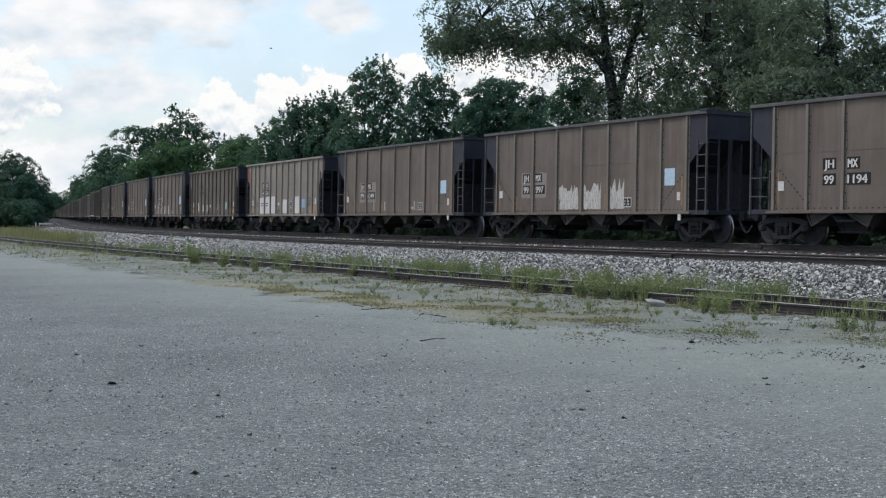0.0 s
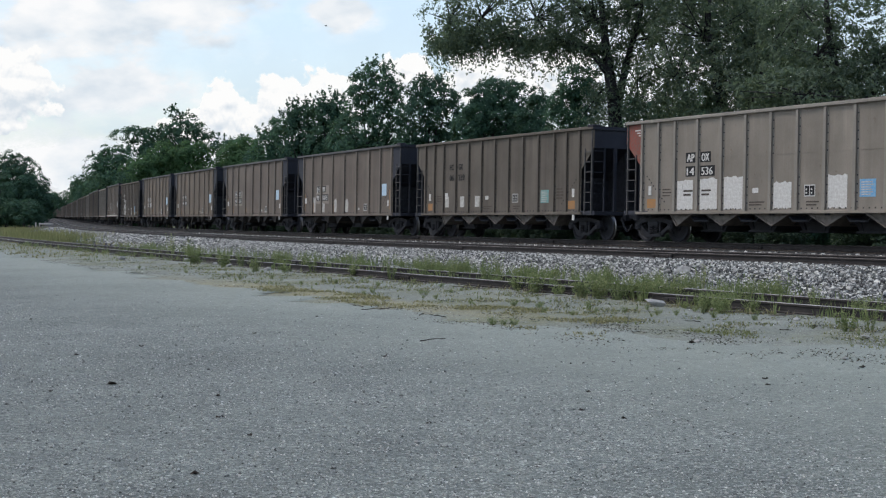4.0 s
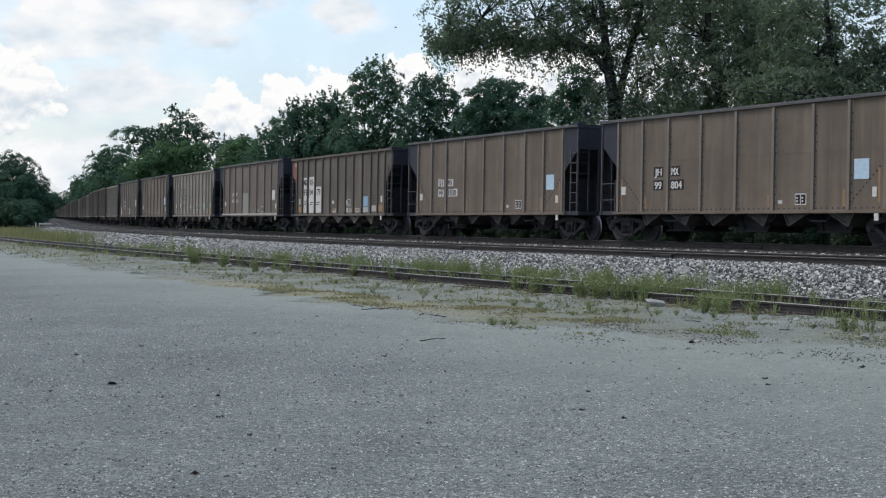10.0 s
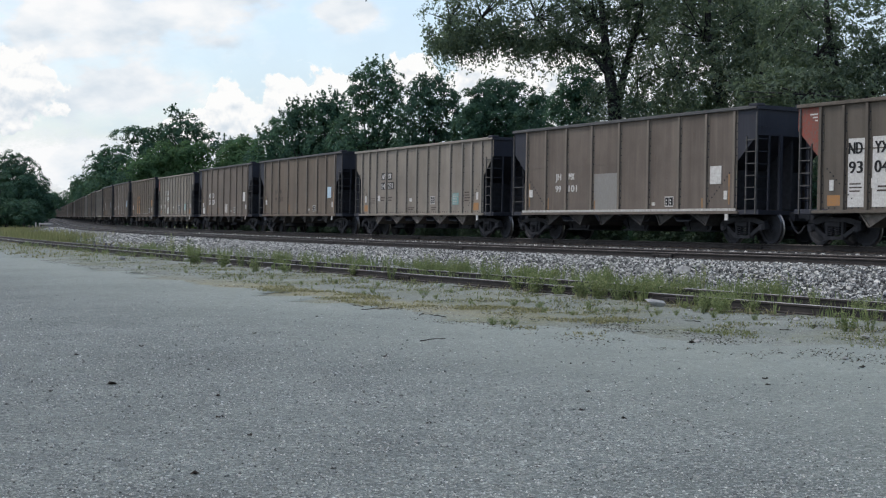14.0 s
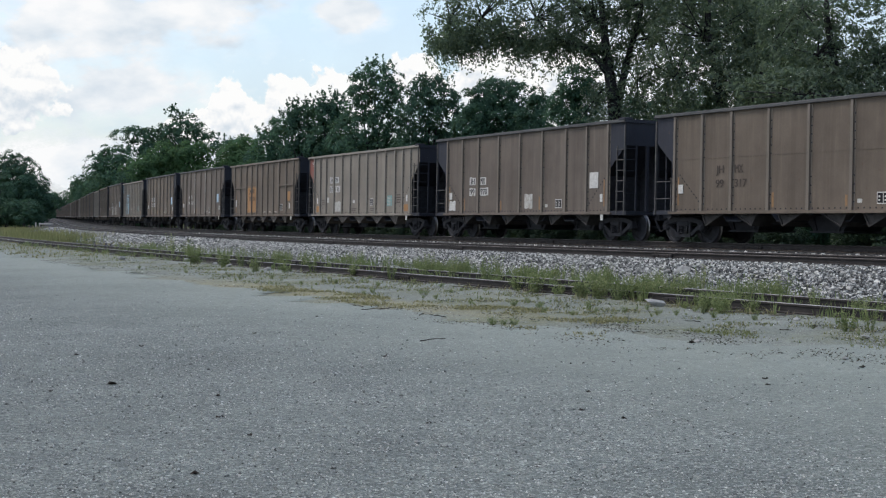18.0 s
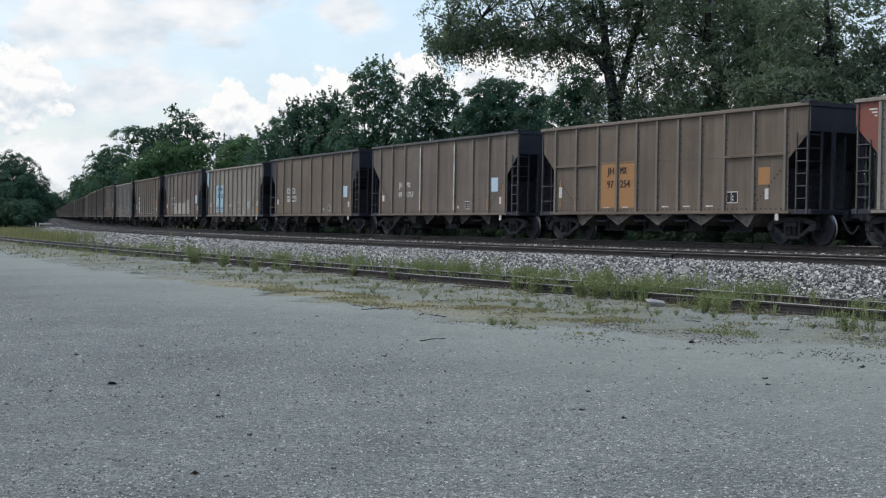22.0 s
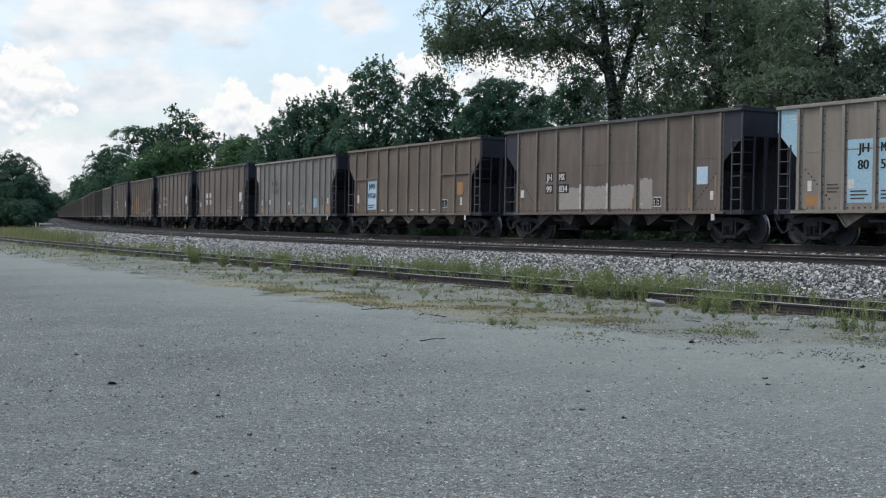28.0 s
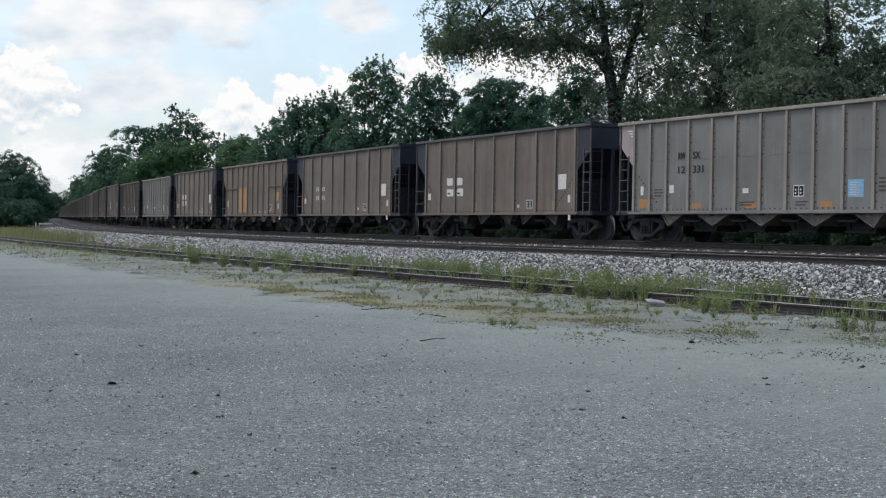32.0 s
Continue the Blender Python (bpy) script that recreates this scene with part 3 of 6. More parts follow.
def crown_points(rng, lobes, clump, per, full=0.6):
    """Leaf places and the way each faces: leafy clumps over the lobes of a crown. Lobes: x, y, z, radius across, radius upwards."""
    P, N, C = [], [], []
    for x, y, z, rx, rz in lobes:
        area = 4 * math.pi * (rx * rx + 2 * rx * rz) / 3
        n = max(6, int(area / clump ** 2 * full))
        d = rng.normal(size=(n, 3))
        d /= np.linalg.norm(d, axis=1)[:, None]
        reach = np.where(rng.random(n) < 0.25, rng.uniform(0.2, 0.7, n), rng.uniform(0.72, 1.0, n) + 0.3 * rng.random(n) ** 3)
        c = np.array([x, y, z]) + d * reach[:, None] * np.array([rx, rx * 0.9, rz])
        face = d * np.array([1 / rx, 1 / rx, 1 / rz])
        face /= np.linalg.norm(face, axis=1)[:, None]
        face = face * 0.75 + np.array([0, 0, 0.5])
        face /= np.linalg.norm(face, axis=1)[:, None]
        size = clump * rng.uniform(0.45, 1.3, n)
        o = rng.normal(size=(n, per, 3))
        o /= np.linalg.norm(o, axis=2)[:, :, None]
        back = (o * face[:, None]).sum(2)
        o = np.where((back < -0.2)[:, :, None], -o, o)
        o *= (rng.uniform(0.15, 1.0, (n, per)) ** 0.4)[:, :, None]
        o -= face[:, None] * (o * face[:, None]).sum(2)[:, :, None] * 0.35
        P.append((c[:, None] + o * size[:, None, None]).reshape(-1, 3))
        m = o * 0.8 + face[:, None] * 0.6 + rng.normal(0, 0.34, (n, per, 3))
        m /= np.linalg.norm(m, axis=2)[:, :, None]
        N.append(m.reshape(-1, 3))
        C.append(c)
    return np.concatenate(P), np.concatenate(N), np.concatenate(C)


def shoots(rng, lobes, count, length, per=16):
    """Leafy shoots that stand up out of the crown's upper side."""
    P = []
    for x, y, z, rx, rz in lobes:
        t, q = rng.uniform(0, 6.28, count), np.sqrt(rng.random(count))
        foot = np.stack([x + rx * q * np.cos(t), y + rx * q * np.sin(t), z + rz * np.sqrt(np.maximum(0, 1 - q * q)) * 0.95], 1)
        way = np.stack([rng.normal(0, 0.28, count) + 0.35 * q * np.cos(t), rng.normal(0, 0.28, count), np.ones(count)], 1)
        k = rng.uniform(0, 1, (count, per))
        P.append((foot[:, None] + way[:, None] * (k * (length * rng.uniform(0.5, 1.2, count))[:, None])[:, :, None] + rng.normal(0, 0.1, (count, per, 3)) * (1.1 - k[:, :, None])).reshape(-1, 3))
    P = np.concatenate(P)
    N = rng.normal(size=P.shape)
    return P, N / np.linalg.norm(N, axis=1)[:, None]


def boughs(rng, lobes, height, thick):
    """Trunk and the boughs that carry the lobes of the crown."""
    fork = (0.1, 0, height * 0.34)
    segs = [((0, 0, -0.3), fork, thick, thick * 0.75)]
    for x, y, z, rx, rz in lobes:
        mid = (x * 0.45, y * 0.45, fork[2] + max(0.2, z - fork[2]) * 0.5)
        segs.append((fork, mid, thick * 0.42, thick * 0.3))
        segs.append((mid, (x, y, z), thick * 0.3, thick * 0.12))
        for _ in range(3):
            e = (x + rng.uniform(-0.8, 0.8) * rx, y + rng.uniform(-0.8, 0.8) * rx, z + rng.uniform(-0.2, 0.8) * rz)
            segs.append(((x, y, z), e, thick * 0.1, 0.015))
    return segs


def leafy_tree(seed, lobes, leaf_mat, clump=0.6, per=44, leaf=0.13, spikes=0, spike=0.9, full=0.6, thick=0.2, slim=0.5):
    """A tree from the lobes of its crown: trunk, boughs and clumps of leaves, with gaps between."""
    rng = np.random.default_rng(seed)
    lobes = [l if len(l) == 5 else (l[0], rng.uniform(-0.4, 0.4) * l[2], l[1], l[2], l[3]) for l in lobes]
    height = max(l[2] + l[4] for l in lobes)
    P, N, _ = crown_points(rng, lobes, clump, per, full)
    if spikes:
        p2, n2 = shoots(rng, lobes, spikes, spike)
        P, N = np.concatenate([P, p2]), np.concatenate([N, n2])
    V, F = facing_leaves(rng, P, N, leaf, slim)
    return limbs_mesh(boughs(rng, lobes, height, thick)), pydata("crown", V, F, leaf_mat)


def any_tree(seed, height, width, leaf_mat, low=0.1, lobe_count=11, **kw):
    """A tree of no special outline: lobes heaped round a stem."""
    rng = np.random.default_rng(seed)
    lobes = []
    for i in range(lobe_count):
        h = low + (0.86 - low) * ((i + rng.random()) / lobe_count)
        t = i * 2.4 + rng.uniform(-0.4, 0.4)
        prof = math.sin(math.pi * min(1.0, 0.2 + 0.78 * (h - low) / (0.95 - low))) ** 0.6
        r = width * 0.5 * prof
        size = width * rng.uniform(0.15, 0.24)
        lobes.append((r * 0.62 * math.cos(t), r * 0.62 * math.sin(t), height * h, size, size * rng.uniform(0.75, 1.0)))
    return leafy_tree(seed + 1, lobes, leaf_mat, **kw)


def big_tree(seed, lobes, limbs, fringe, per=34, leaf=0.088, strands=240, thickly=0.7):
    """A big old tree: heavy limbs given by their joints, a deep crown, and sprays of leaves hanging from its underside."""
    rng = np.random.default_rng(seed)
    segs = []
    for joints in limbs:
        for (a, ra), (b, rb) in zip(joints, joints[1:]):
            segs.append((a, b, ra, rb))
    full = [(x, rng.uniform(-0.5, 0.5) * rx, z, rx, rz) for x, z, rx, rz in lobes]
    P, N, C = crown_points(rng, full, 0.52, per, thickly)
    for i in range(0, len(C), 9):
        c = C[i]
        k = min(range(len(full)), key=lambda j: (c[0] - full[j][0]) ** 2 + (c[2] - full[j][2]) ** 2)
        segs.append((full[k][:3], tuple(c), 0.05, 0.012))
    hang = [full[i] for i in fringe]
    k = rng.integers(0, len(hang), strands)
    t, q = rng.uniform(0, 6.28, strands), np.sqrt(rng.random(strands))
    L = np.array(hang)[k]
    foot = np.stack([L[:, 0] + L[:, 3] * q * np.cos(t), L[:, 1] + L[:, 3] * q * np.sin(t), L[:, 2] - L[:, 4] * np.sqrt(1 - q * q) * 0.75], 1)
    length = rng.uniform(0.5, 1.8, strands) * (0.5 + 0.8 * rng.random(strands))
    s = rng.uniform(0, 1, (strands, 20))
    H = foot[:, None] + np.stack([rng.normal(0, 0.11, s.shape) + s * rng.normal(0, 0.2, strands)[:, None], rng.normal(0, 0.11, s.shape), -s * length[:, None]], 2)
    H = H.reshape(-1, 3)
    M = rng.normal(size=H.shape) * np.array([1, 1, 0.4])
    V, F = facing_leaves(rng, np.concatenate([P, H]), np.concatenate([N, M / np.linalg.norm(M, axis=1)[:, None]]), leaf, 0.42, 0.9)
    return limbs_mesh(segs, 9), pydata("crown", V, F, LEAF_WILLOW)


def tree_thing(meshes, x, y, turn, scale, label, group, z=-0.05, wide=1.0):
    th = tagged(new("tree"), label, "tree", group)
    th.matrix_basis = pose(x, y, z, 0, 0, turn) @ Matrix.Diagonal((scale * wide, scale * wide, scale, 1))
    part("trunk", meshes[0], BARK, th)
    crown = meshes[1]
    part("crown", crown, crown.materials[0], th)
    return th


WOOD = "trees behind the railway"
T_ROUND = any_tree(3, 11.0, 8.6, LEAF, 0.06, 13, clump=0.75, per=34, leaf=0.16)
T_TALL = any_tree(4, 13.0, 8.6, LEAF, 0.06, 14, clump=0.75, per=34, leaf=0.16, spikes=6)
T_FRESH = any_tree(9, 9.0, 10.0, LEAF_FRESH, 0.05, 13, clump=0.75, per=34, leaf=0.16)
T_BUSH = any_tree(12, 4.0, 6.0, LEAF, 0.12, 9, clump=0.5, per=30, leaf=0.12)
T_SCRUB = any_tree(14, 4.0, 6.0, LEAF_SHADED, 0.12, 9, clump=0.5, per=26, leaf=0.14)

# the wood's front: each tree by the lobes of its crown (x, height, radius across, radius upwards)
tree_thing(leafy_tree(41, ((0.5, 11.75, 1.35, 1.3), (-0.75, 10.9, 1.15, 1.2), (1.5, 11.2, 0.95, 1.3), (-0.2, 8.9, 1.8, 1.7), (2.0, 8.5, 1.6, 2.0), (-1.2, 7.4, 2.0, 1.8), (0.4, 5.0, 2.6, 1.9), (0.0, 2.8, 2.2, 1.6)), LEAF, 0.52, 40, 0.115, 9, 0.75, 0.55),
           -5.3, 104, 0, 1.0, "tall green tree with shoots above an open crown", WOOD)
tree_thing(leafy_tree(42, ((0.1, 10.95, 1.0, 0.7), (1.0, 10.1, 1.3, 0.65), (-0.8, 10.1, 1.1, 0.8), (1.2, 9.0, 1.3, 0.7), (-0.2, 8.9, 1.5, 0.9), (0.6, 7.5, 1.9, 0.9), (-0.8, 6.6, 1.9, 1.2), (0.2, 4.4, 2.2, 1.7), (0.0, 2.4, 2.0, 1.4)), LEAF, 0.5, 40, 0.115, 6, 0.6, 0.6),
           -1.0, 100, 0, 1.0, "dark green tree with boughs in level tiers", WOOD)
tree_thing(leafy_tree(43, ((0.0, 9.75, 1.35, 1.0), (-1.05, 9.0, 1.2, 1.0), (1.3, 9.4, 1.0, 1.1), (-0.1, 7.9, 2.3, 1.4), (-1.5, 7.3, 1.2, 1.2), (1.6, 7.4, 1.2, 1.4), (0.0, 6.2, 2.5, 1.5), (0.0, 4.0, 2.3, 1.7), (0.0, 2.2, 1.8, 1.2)), LEAF, 0.45, 44, 0.10, 4, 0.4, 0.85),
           3.4, 94, 0, 1.0, "round-headed dense green tree", WOOD)
tree_thing(leafy_tree(44, ((0.0, 9.0, 0.55, 0.9), (0.3, 8.2, 0.8, 1.0), (-0.2, 7.4, 1.2, 1.2), (-0.1, 6.0, 1.5, 1.3), (0.0, 4.0, 1.7, 1.5), (0.0, 2.3, 1.5, 1.2)), LEAF, 0.45, 42, 0.10, 6, 0.5, 0.85),
           6.2, 92, 0, 1.0, "slim dark green tree with a pointed head", WOOD)
tree_thing(leafy_tree(45, ((0.1, 10.3, 0.95, 0.9), (-0.6, 9.5, 1.1, 1.1), (0.8, 9.2, 1.1, 1.6), (-0.2, 7.6, 2.0, 1.7), (0.2, 5.0, 2.2, 1.9), (0.0, 2.8, 2.0, 1.5)), LEAF, 0.5, 40, 0.12, 16, 0.95, 0.6),
           -8.9, 112, 0, 1.0, "green tree with upright feathery shoots", WOOD)
tree_thing(leafy_tree(46, ((0.0, 9.85, 0.9, 0.7), (0.8, 9.7, 0.95, 0.8), (-0.6, 9.0, 0.95, 0.9), (0.3, 7.7, 2.0, 1.5), (0.0, 5.2, 2.2, 1.9), (0.0, 2.8, 2.0, 1.5)), LEAF, 0.5, 40, 0.12, 16, 0.95, 0.6),
           -11.6, 114, 0, 1.0, "green tree with upright feathery shoots", WOOD)
tree_thing(leafy_tree(47, ((0.9, 9.5, 1.1, 0.9), (-0.3, 8.9, 1.2, 0.9), (0.3, 7.5, 1.9, 1.5), (0.2, 5.2, 2.2, 1.8), (0.0, 3.0, 2.0, 1.5)), LEAF, 0.55, 38, 0.12, 5, 0.5, 0.7),
           -15.0, 124, 0, 1.0, "dark green tree with a rounded crown", WOOD)
tree_thing(leafy_tree(48, ((0.0, 8.95, 0.9, 0.9), (-0.5, 8.0, 0.85, 1.0), (0.7, 8.0, 0.95, 1.1), (-0.2, 6.7, 1.4, 1.2), (0.0, 5.0, 1.6, 1.4), (0.0, 3.0, 1.5, 1.4)), LEAF, 0.42, 40, 0.09, 5, 0.4, 0.75),
           7.4, 78, 0, 1.0, "dark green young tree beside the old one", WOOD)
tree_thing(leafy_tree(49, ((-0.7, 12.5, 0.9, 1.3), (1.1, 12.1, 1.0, 1.0), (-0.1, 11.0, 2.3, 1.2), (-5.0, 10.8, 2.4, 0.6), (-3.0, 10.5, 2.3, 0.8), (2.2, 10.8, 1.4, 0.9), (3.8, 9.9, 1.4, 0.9), (-3.6, 9.3, 2.4, 0.9), (0.1, 8.8, 4.0, 1.5), (0.5, 6.5, 3.4, 1.8)), LEAF, 0.7, 40, 0.16, 3, 0.6, 0.42, 0.3),
           -29.1, 156, 0, 1.0, "wide-spreading tree with open level boughs", WOOD)
tree_thing(leafy_tree(50, ((0.0, 7.6, 2.3, 1.3), (2.3, 7.9, 1.8, 1.2), (-2.4, 6.3, 2.1, 1.3), (0.0, 5.6, 3.2, 1.6), (0.0, 3.4, 3.2, 1.8)), LEAF_FRESH, 0.65, 40, 0.15, 0, 0.5, 0.75),
           -27.1, 140, 0, 1.0, "bright green leafy tree at the wood's edge", WOOD)
tree_thing(leafy_tree(51, ((-0.1, 8.2, 1.5, 1.1), (1.0, 8.2, 1.2, 1.0), (-0.9, 7.1, 1.8, 1.2), (0.4, 6.4, 2.1, 1.3), (0.0, 4.4, 2.4, 1.7), (0.0, 2.6, 2.2, 1.4)), LEAF_FRESH, 0.6, 40, 0.14, 0, 0.5, 0.75),
           -19.1, 136, 0, 1.0, "bright green leafy tree at the wood's edge", WOOD)
tree_thing(leafy_tree(52, ((0.0, 9.3, 2.2, 1.2), (-1.9, 8.3, 1.9, 1.3), (1.1, 7.2, 3.5, 2.0), (0.0, 4.6, 3.4, 2.0)), LEAF, 0.8, 36, 0.18, 3, 0.6, 0.6),
           -76.5, 330, 0, 1.74, "dark green tree at the bend of the line", WOOD)
tree_thing(leafy_tree(53, ((2.0, 12.0, 1.7, 1.0), (0.3, 11.3, 1.4, 1.0), (1.2, 9.6, 2.4, 1.6), (0.8, 7.0, 2.6, 1.8), (0.4, 4.4, 2.4, 1.8)), LEAF, 0.8, 36, 0.18, 4, 0.6, 0.55),
           -30.3, 200, 0, 1.0, "tall dark tree deep in the wood", WOOD)
tree_thing(leafy_tree(54, ((2.5, 8.8, 2.3, 1.8), (-0.6, 5.8, 1.8, 1.5), (-1.2, 6.9, 1.0, 0.9), (2.9, 5.4, 3.4, 2.2), (1.0, 3.6, 2.6, 1.8)), LEAF, 0.9, 34, 0.2, 0, 0.6, 0.7),
           -107.0, 420, 0, 1.68, "dark green tree far down the line", WOOD)
tree_thing(leafy_tree(55, ((-1.2, 11.4, 2.5, 2.3), (1.8, 10.5, 2.3, 2.2), (3.3, 7.8, 2.3, 2.2), (0.2, 6.8, 4.8, 3.6), (5.2, 5.0, 2.1, 2.1), (0.1, 3.2, 6.0, 2.4)), LEAF, 0.95, 36, 0.22, 0, 0.6, 0.75, 0.35),
           -79.3, 262, 0, 1.0, "broad dark tree beside the far bend", WOOD)

# the rest of the wood: kind, x, y, height, width factor
KINDS = {"r": (T_ROUND, 11.0), "t": (T_TALL, 13.0), "f": (T_FRESH, 9.0), "b": (T_BUSH, 4.0)}
WOOD_NEAR = (("r", -3.4, 114, 8.6, 1.1), ("r", 1.4, 108, 8.0, 1.0), ("r", -8.0, 120, 8.6, 1.1), ("r", 8.8, 96, 7.8, 0.9), ("r", -5.6, 112, 8.2, 1.1), ("r", -1.6, 108, 8.2, 1.1), ("r", 4.4, 102, 7.8, 1.1), ("r", -10.8, 122, 8.4, 1.1), ("r", -13.8, 128, 8.4, 1.1), ("r", 6.6, 100, 7.8, 1.0), ("r", 12.6, 84, 9.0, 1.0), ("t", 19.5, 76, 9.0, 1.0), ("t", 14.6, 80, 9.0, 1.0), ("r", 23.0, 74, 8.4, 1.0), ("t", 26.0, 72, 8.8, 1.0),
             ("r", 21.0, 84, 9.0, 1.15), ("r", 17.0, 88, 9.0, 1.1), ("r", 30.0, 80, 9.0, 1.2))
WOOD_MID = (("r", -16.5, 130, 8.0, 0.9), ("r", -22.0, 150, 8.6, 0.9), ("f", -23.5, 146, 7.6, 0.8), ("r", -33.5, 166, 9.4, 0.9), ("r", -38.0, 184, 9.0, 0.9), ("r", -42.0, 205, 9.4, 0.9), ("r", -49.5, 222, 9.0, 0.9), ("r", -12.5, 124, 8.6, 0.85))
WOOD_FAR = (("r", -82.0, 345, 13.0, 0.9), ("r", -58.0, 262, 10.0, 0.9), ("r", -66.0, 300, 11.5, 0.9), ("r", -271.0, 965, 19.0, 1.5), ("t", -263.0, 960, 18.0, 1.4), ("r", -254.0, 965, 20.0, 1.5), ("r", -281.0, 975, 20.0, 1.5), ("r", -99.5, 400, 15.0, 0.9), ("r", -94.0, 398, 15.0, 0.9), ("r", -128.0, 500, 15.5, 0.9), ("t", -139.5, 540, 14.5, 0.9), ("r", -105.0, 430, 12.6, 1.0), ("r", -84.0, 350, 14.0, 1.0), ("r", -162.0, 540, 13.0, 1.2), ("r", -205.0, 690, 15.0, 1.3))
WOOD_LEFT = (("r", -84.5, 268, 13.0, 1.1), ("r", -90.0, 262, 13.4, 1.1), ("r", -93.5, 310, 11.0, 1.1), ("b", -79.0, 255, 5.0, 1.5), ("b", -85.0, 250, 5.0, 1.6), ("b", -75.0, 252, 4.6, 1.2), ("r", -98.0, 330, 10.5, 1.0), ("r", -120.0, 420, 11.5, 1.1))
LABELS = {"r": "dense dark green broadleaf tree behind the railway", "t": "tall dark green tree with an uneven crown", "f": "lighter green leafy tree at the edge of the wood", "b": "dark green bush at the foot of the wood"}
for wood in (WOOD_NEAR, WOOD_MID, WOOD_FAR, WOOD_LEFT):
    for i, (kind, x, y, h, wf) in enumerate(wood):
        meshes, h0 = KINDS[kind]
        tree_thing(meshes, x, y, i * 67 % 360, h / h0, LABELS[kind], WOOD, -0.1, wf)

# undergrowth along the far side of the track
for i, s in enumerate(np.arange(-120, 60, 5.0)):
    x, y, _ = on_track(s, 19.0 + 3.0 * math.sin(i * 2.1))
    tree_thing(T_BUSH, float(x), float(y), i * 53 % 360, 0.9 + 0.3 * math.sin(i * 1.7), LABELS["b"], "bushes along the track", -0.15)

# low scrub close behind the train, the train's shade put into its leaf colour
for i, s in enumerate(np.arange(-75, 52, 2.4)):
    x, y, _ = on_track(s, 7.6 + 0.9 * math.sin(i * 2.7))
    tree_thing(T_SCRUB, float(x), float(y), i * 83 % 360, 0.42 + 0.08 * math.sin(i * 1.3), "low scrub behind the train with shade in its leaf colour", "scrub behind the train", -0.1)

# the old tree that leans over the line, and two more beside it
OLD_LOBES = ((-7.7, 10.9, 1.3, 1.3), (-6.2, 11.1, 1.8, 1.3), (-3.6, 11.0, 2.3, 1.4), (-0.9, 11.0, 2.3, 1.8), (-1.0, 14.2, 5.4, 2.2), (-5.6, 13.8, 2.8, 1.8), (1.7, 10.1, 2.0, 2.2), (0.9, 11.6, 1.9, 1.7), (1.0, 8.0, 1.0, 1.2), (2.4, 7.2, 1.3, 1.4), (-0.5, 8.9, 0.9, 0.8), (3.6, 11.4, 2.2, 1.8), (0.2, 6.3, 1.5, 1.3), (-0.6, 7.6, 0.8, 0.7), (1.6, 5.0, 1.8, 1.5))
OLD_LIMBS = ((((0, 0, -0.3), 0.42), ((0.05, 0, 3.5), 0.36), ((0.0, 0, 6.6), 0.33), ((-0.3, 0, 8.7), 0.24), ((-0.55, 0.1, 11.0), 0.15), ((-0.8, 0.2, 14.0), 0.05)),
             (((-0.3, 0, 8.4), 0.2), ((-1.2, -0.1, 9.5), 0.12), ((-2.6, -0.2, 9.95), 0.09), ((-4.4, -0.1, 9.9), 0.07), ((-6.2, 0.1, 10.4), 0.05), ((-7.8, 0.0, 11.2), 0.03)),
             (((0.0, 0, 6.2), 0.22), ((0.55, 0.1, 8.8), 0.16), ((1.2, 0.1, 11.0), 0.10), ((1.8, 0.2, 13.4), 0.04)), (((-0.55, 0.1, 10.6), 0.11), ((-2.6, 0.3, 12.4), 0.07), ((-5.2, 0.3, 13.8), 0.03)))
tree_thing(big_tree(61, OLD_LOBES, OLD_LIMBS, (0, 0, 1, 1, 2, 2, 2, 3), strands=620, thickly=0.7), 8.1, 66.0, 0, 1.0, "large old tree leaning over the line with drooping sprays", "old trees by the track", -0.1)
EAST_LOBES = ((-1.0, 9.6, 2.4, 1.9), (1.3, 8.8, 2.6, 2.0), (-2.2, 7.8, 1.9, 1.5), (0.3, 7.3, 2.6, 1.4), (-0.7, 12.1, 3.5, 2.1), (2.7, 10.3, 2.1, 1.4), (0.0, 5.0, 2.8, 1.6))
EAST_LIMBS = ((((0, 0, -0.3), 0.36), ((0.1, 0, 4.0), 0.3), ((-0.4, 0, 7.0), 0.2), ((-0.9, 0, 10.0), 0.12), ((-0.7, 0, 13.0), 0.04)), (((0.1, 0, 4.0), 0.2), ((1.2, 0.2, 7.2), 0.13), ((2.4, 0.2, 10.0), 0.04)))
tree_thing(big_tree(62, EAST_LOBES, EAST_LIMBS, (2, 3, 1), strands=160), 12.6, 62.0, 0, 1.0, "large tree with a deep dark leafy crown", "old trees by the track", -0.1)
EDGE_LOBES = ((-1.2, 8.3, 2.5, 1.9), (1.4, 8.3, 2.5, 1.8), (-1.9, 6.6, 2.6, 1.2), (0.9, 6.6, 2.7, 1.4), (3.3, 8.6, 2.6, 2.4), (0.3, 10.9, 2.3, 1.1), (-2.0, 10.2, 1.8, 1.3), (0.0, 4.6, 2.8, 1.6))
tree_thing(big_tree(63, EDGE_LOBES, EAST_LIMBS, (2, 3, 1), strands=160), 16.7, 58.0, 0, 1.0, "large tree with a deep dark leafy crown", "old trees by the track", -0.1)
tree_thing(big_tree(64, EAST_LOBES, EAST_LIMBS, (2, 3, 1), strands=100), 16.3, 68.0, 70, 0.95, "large tree with a deep dark leafy crown", "old trees by the track", -0.1)


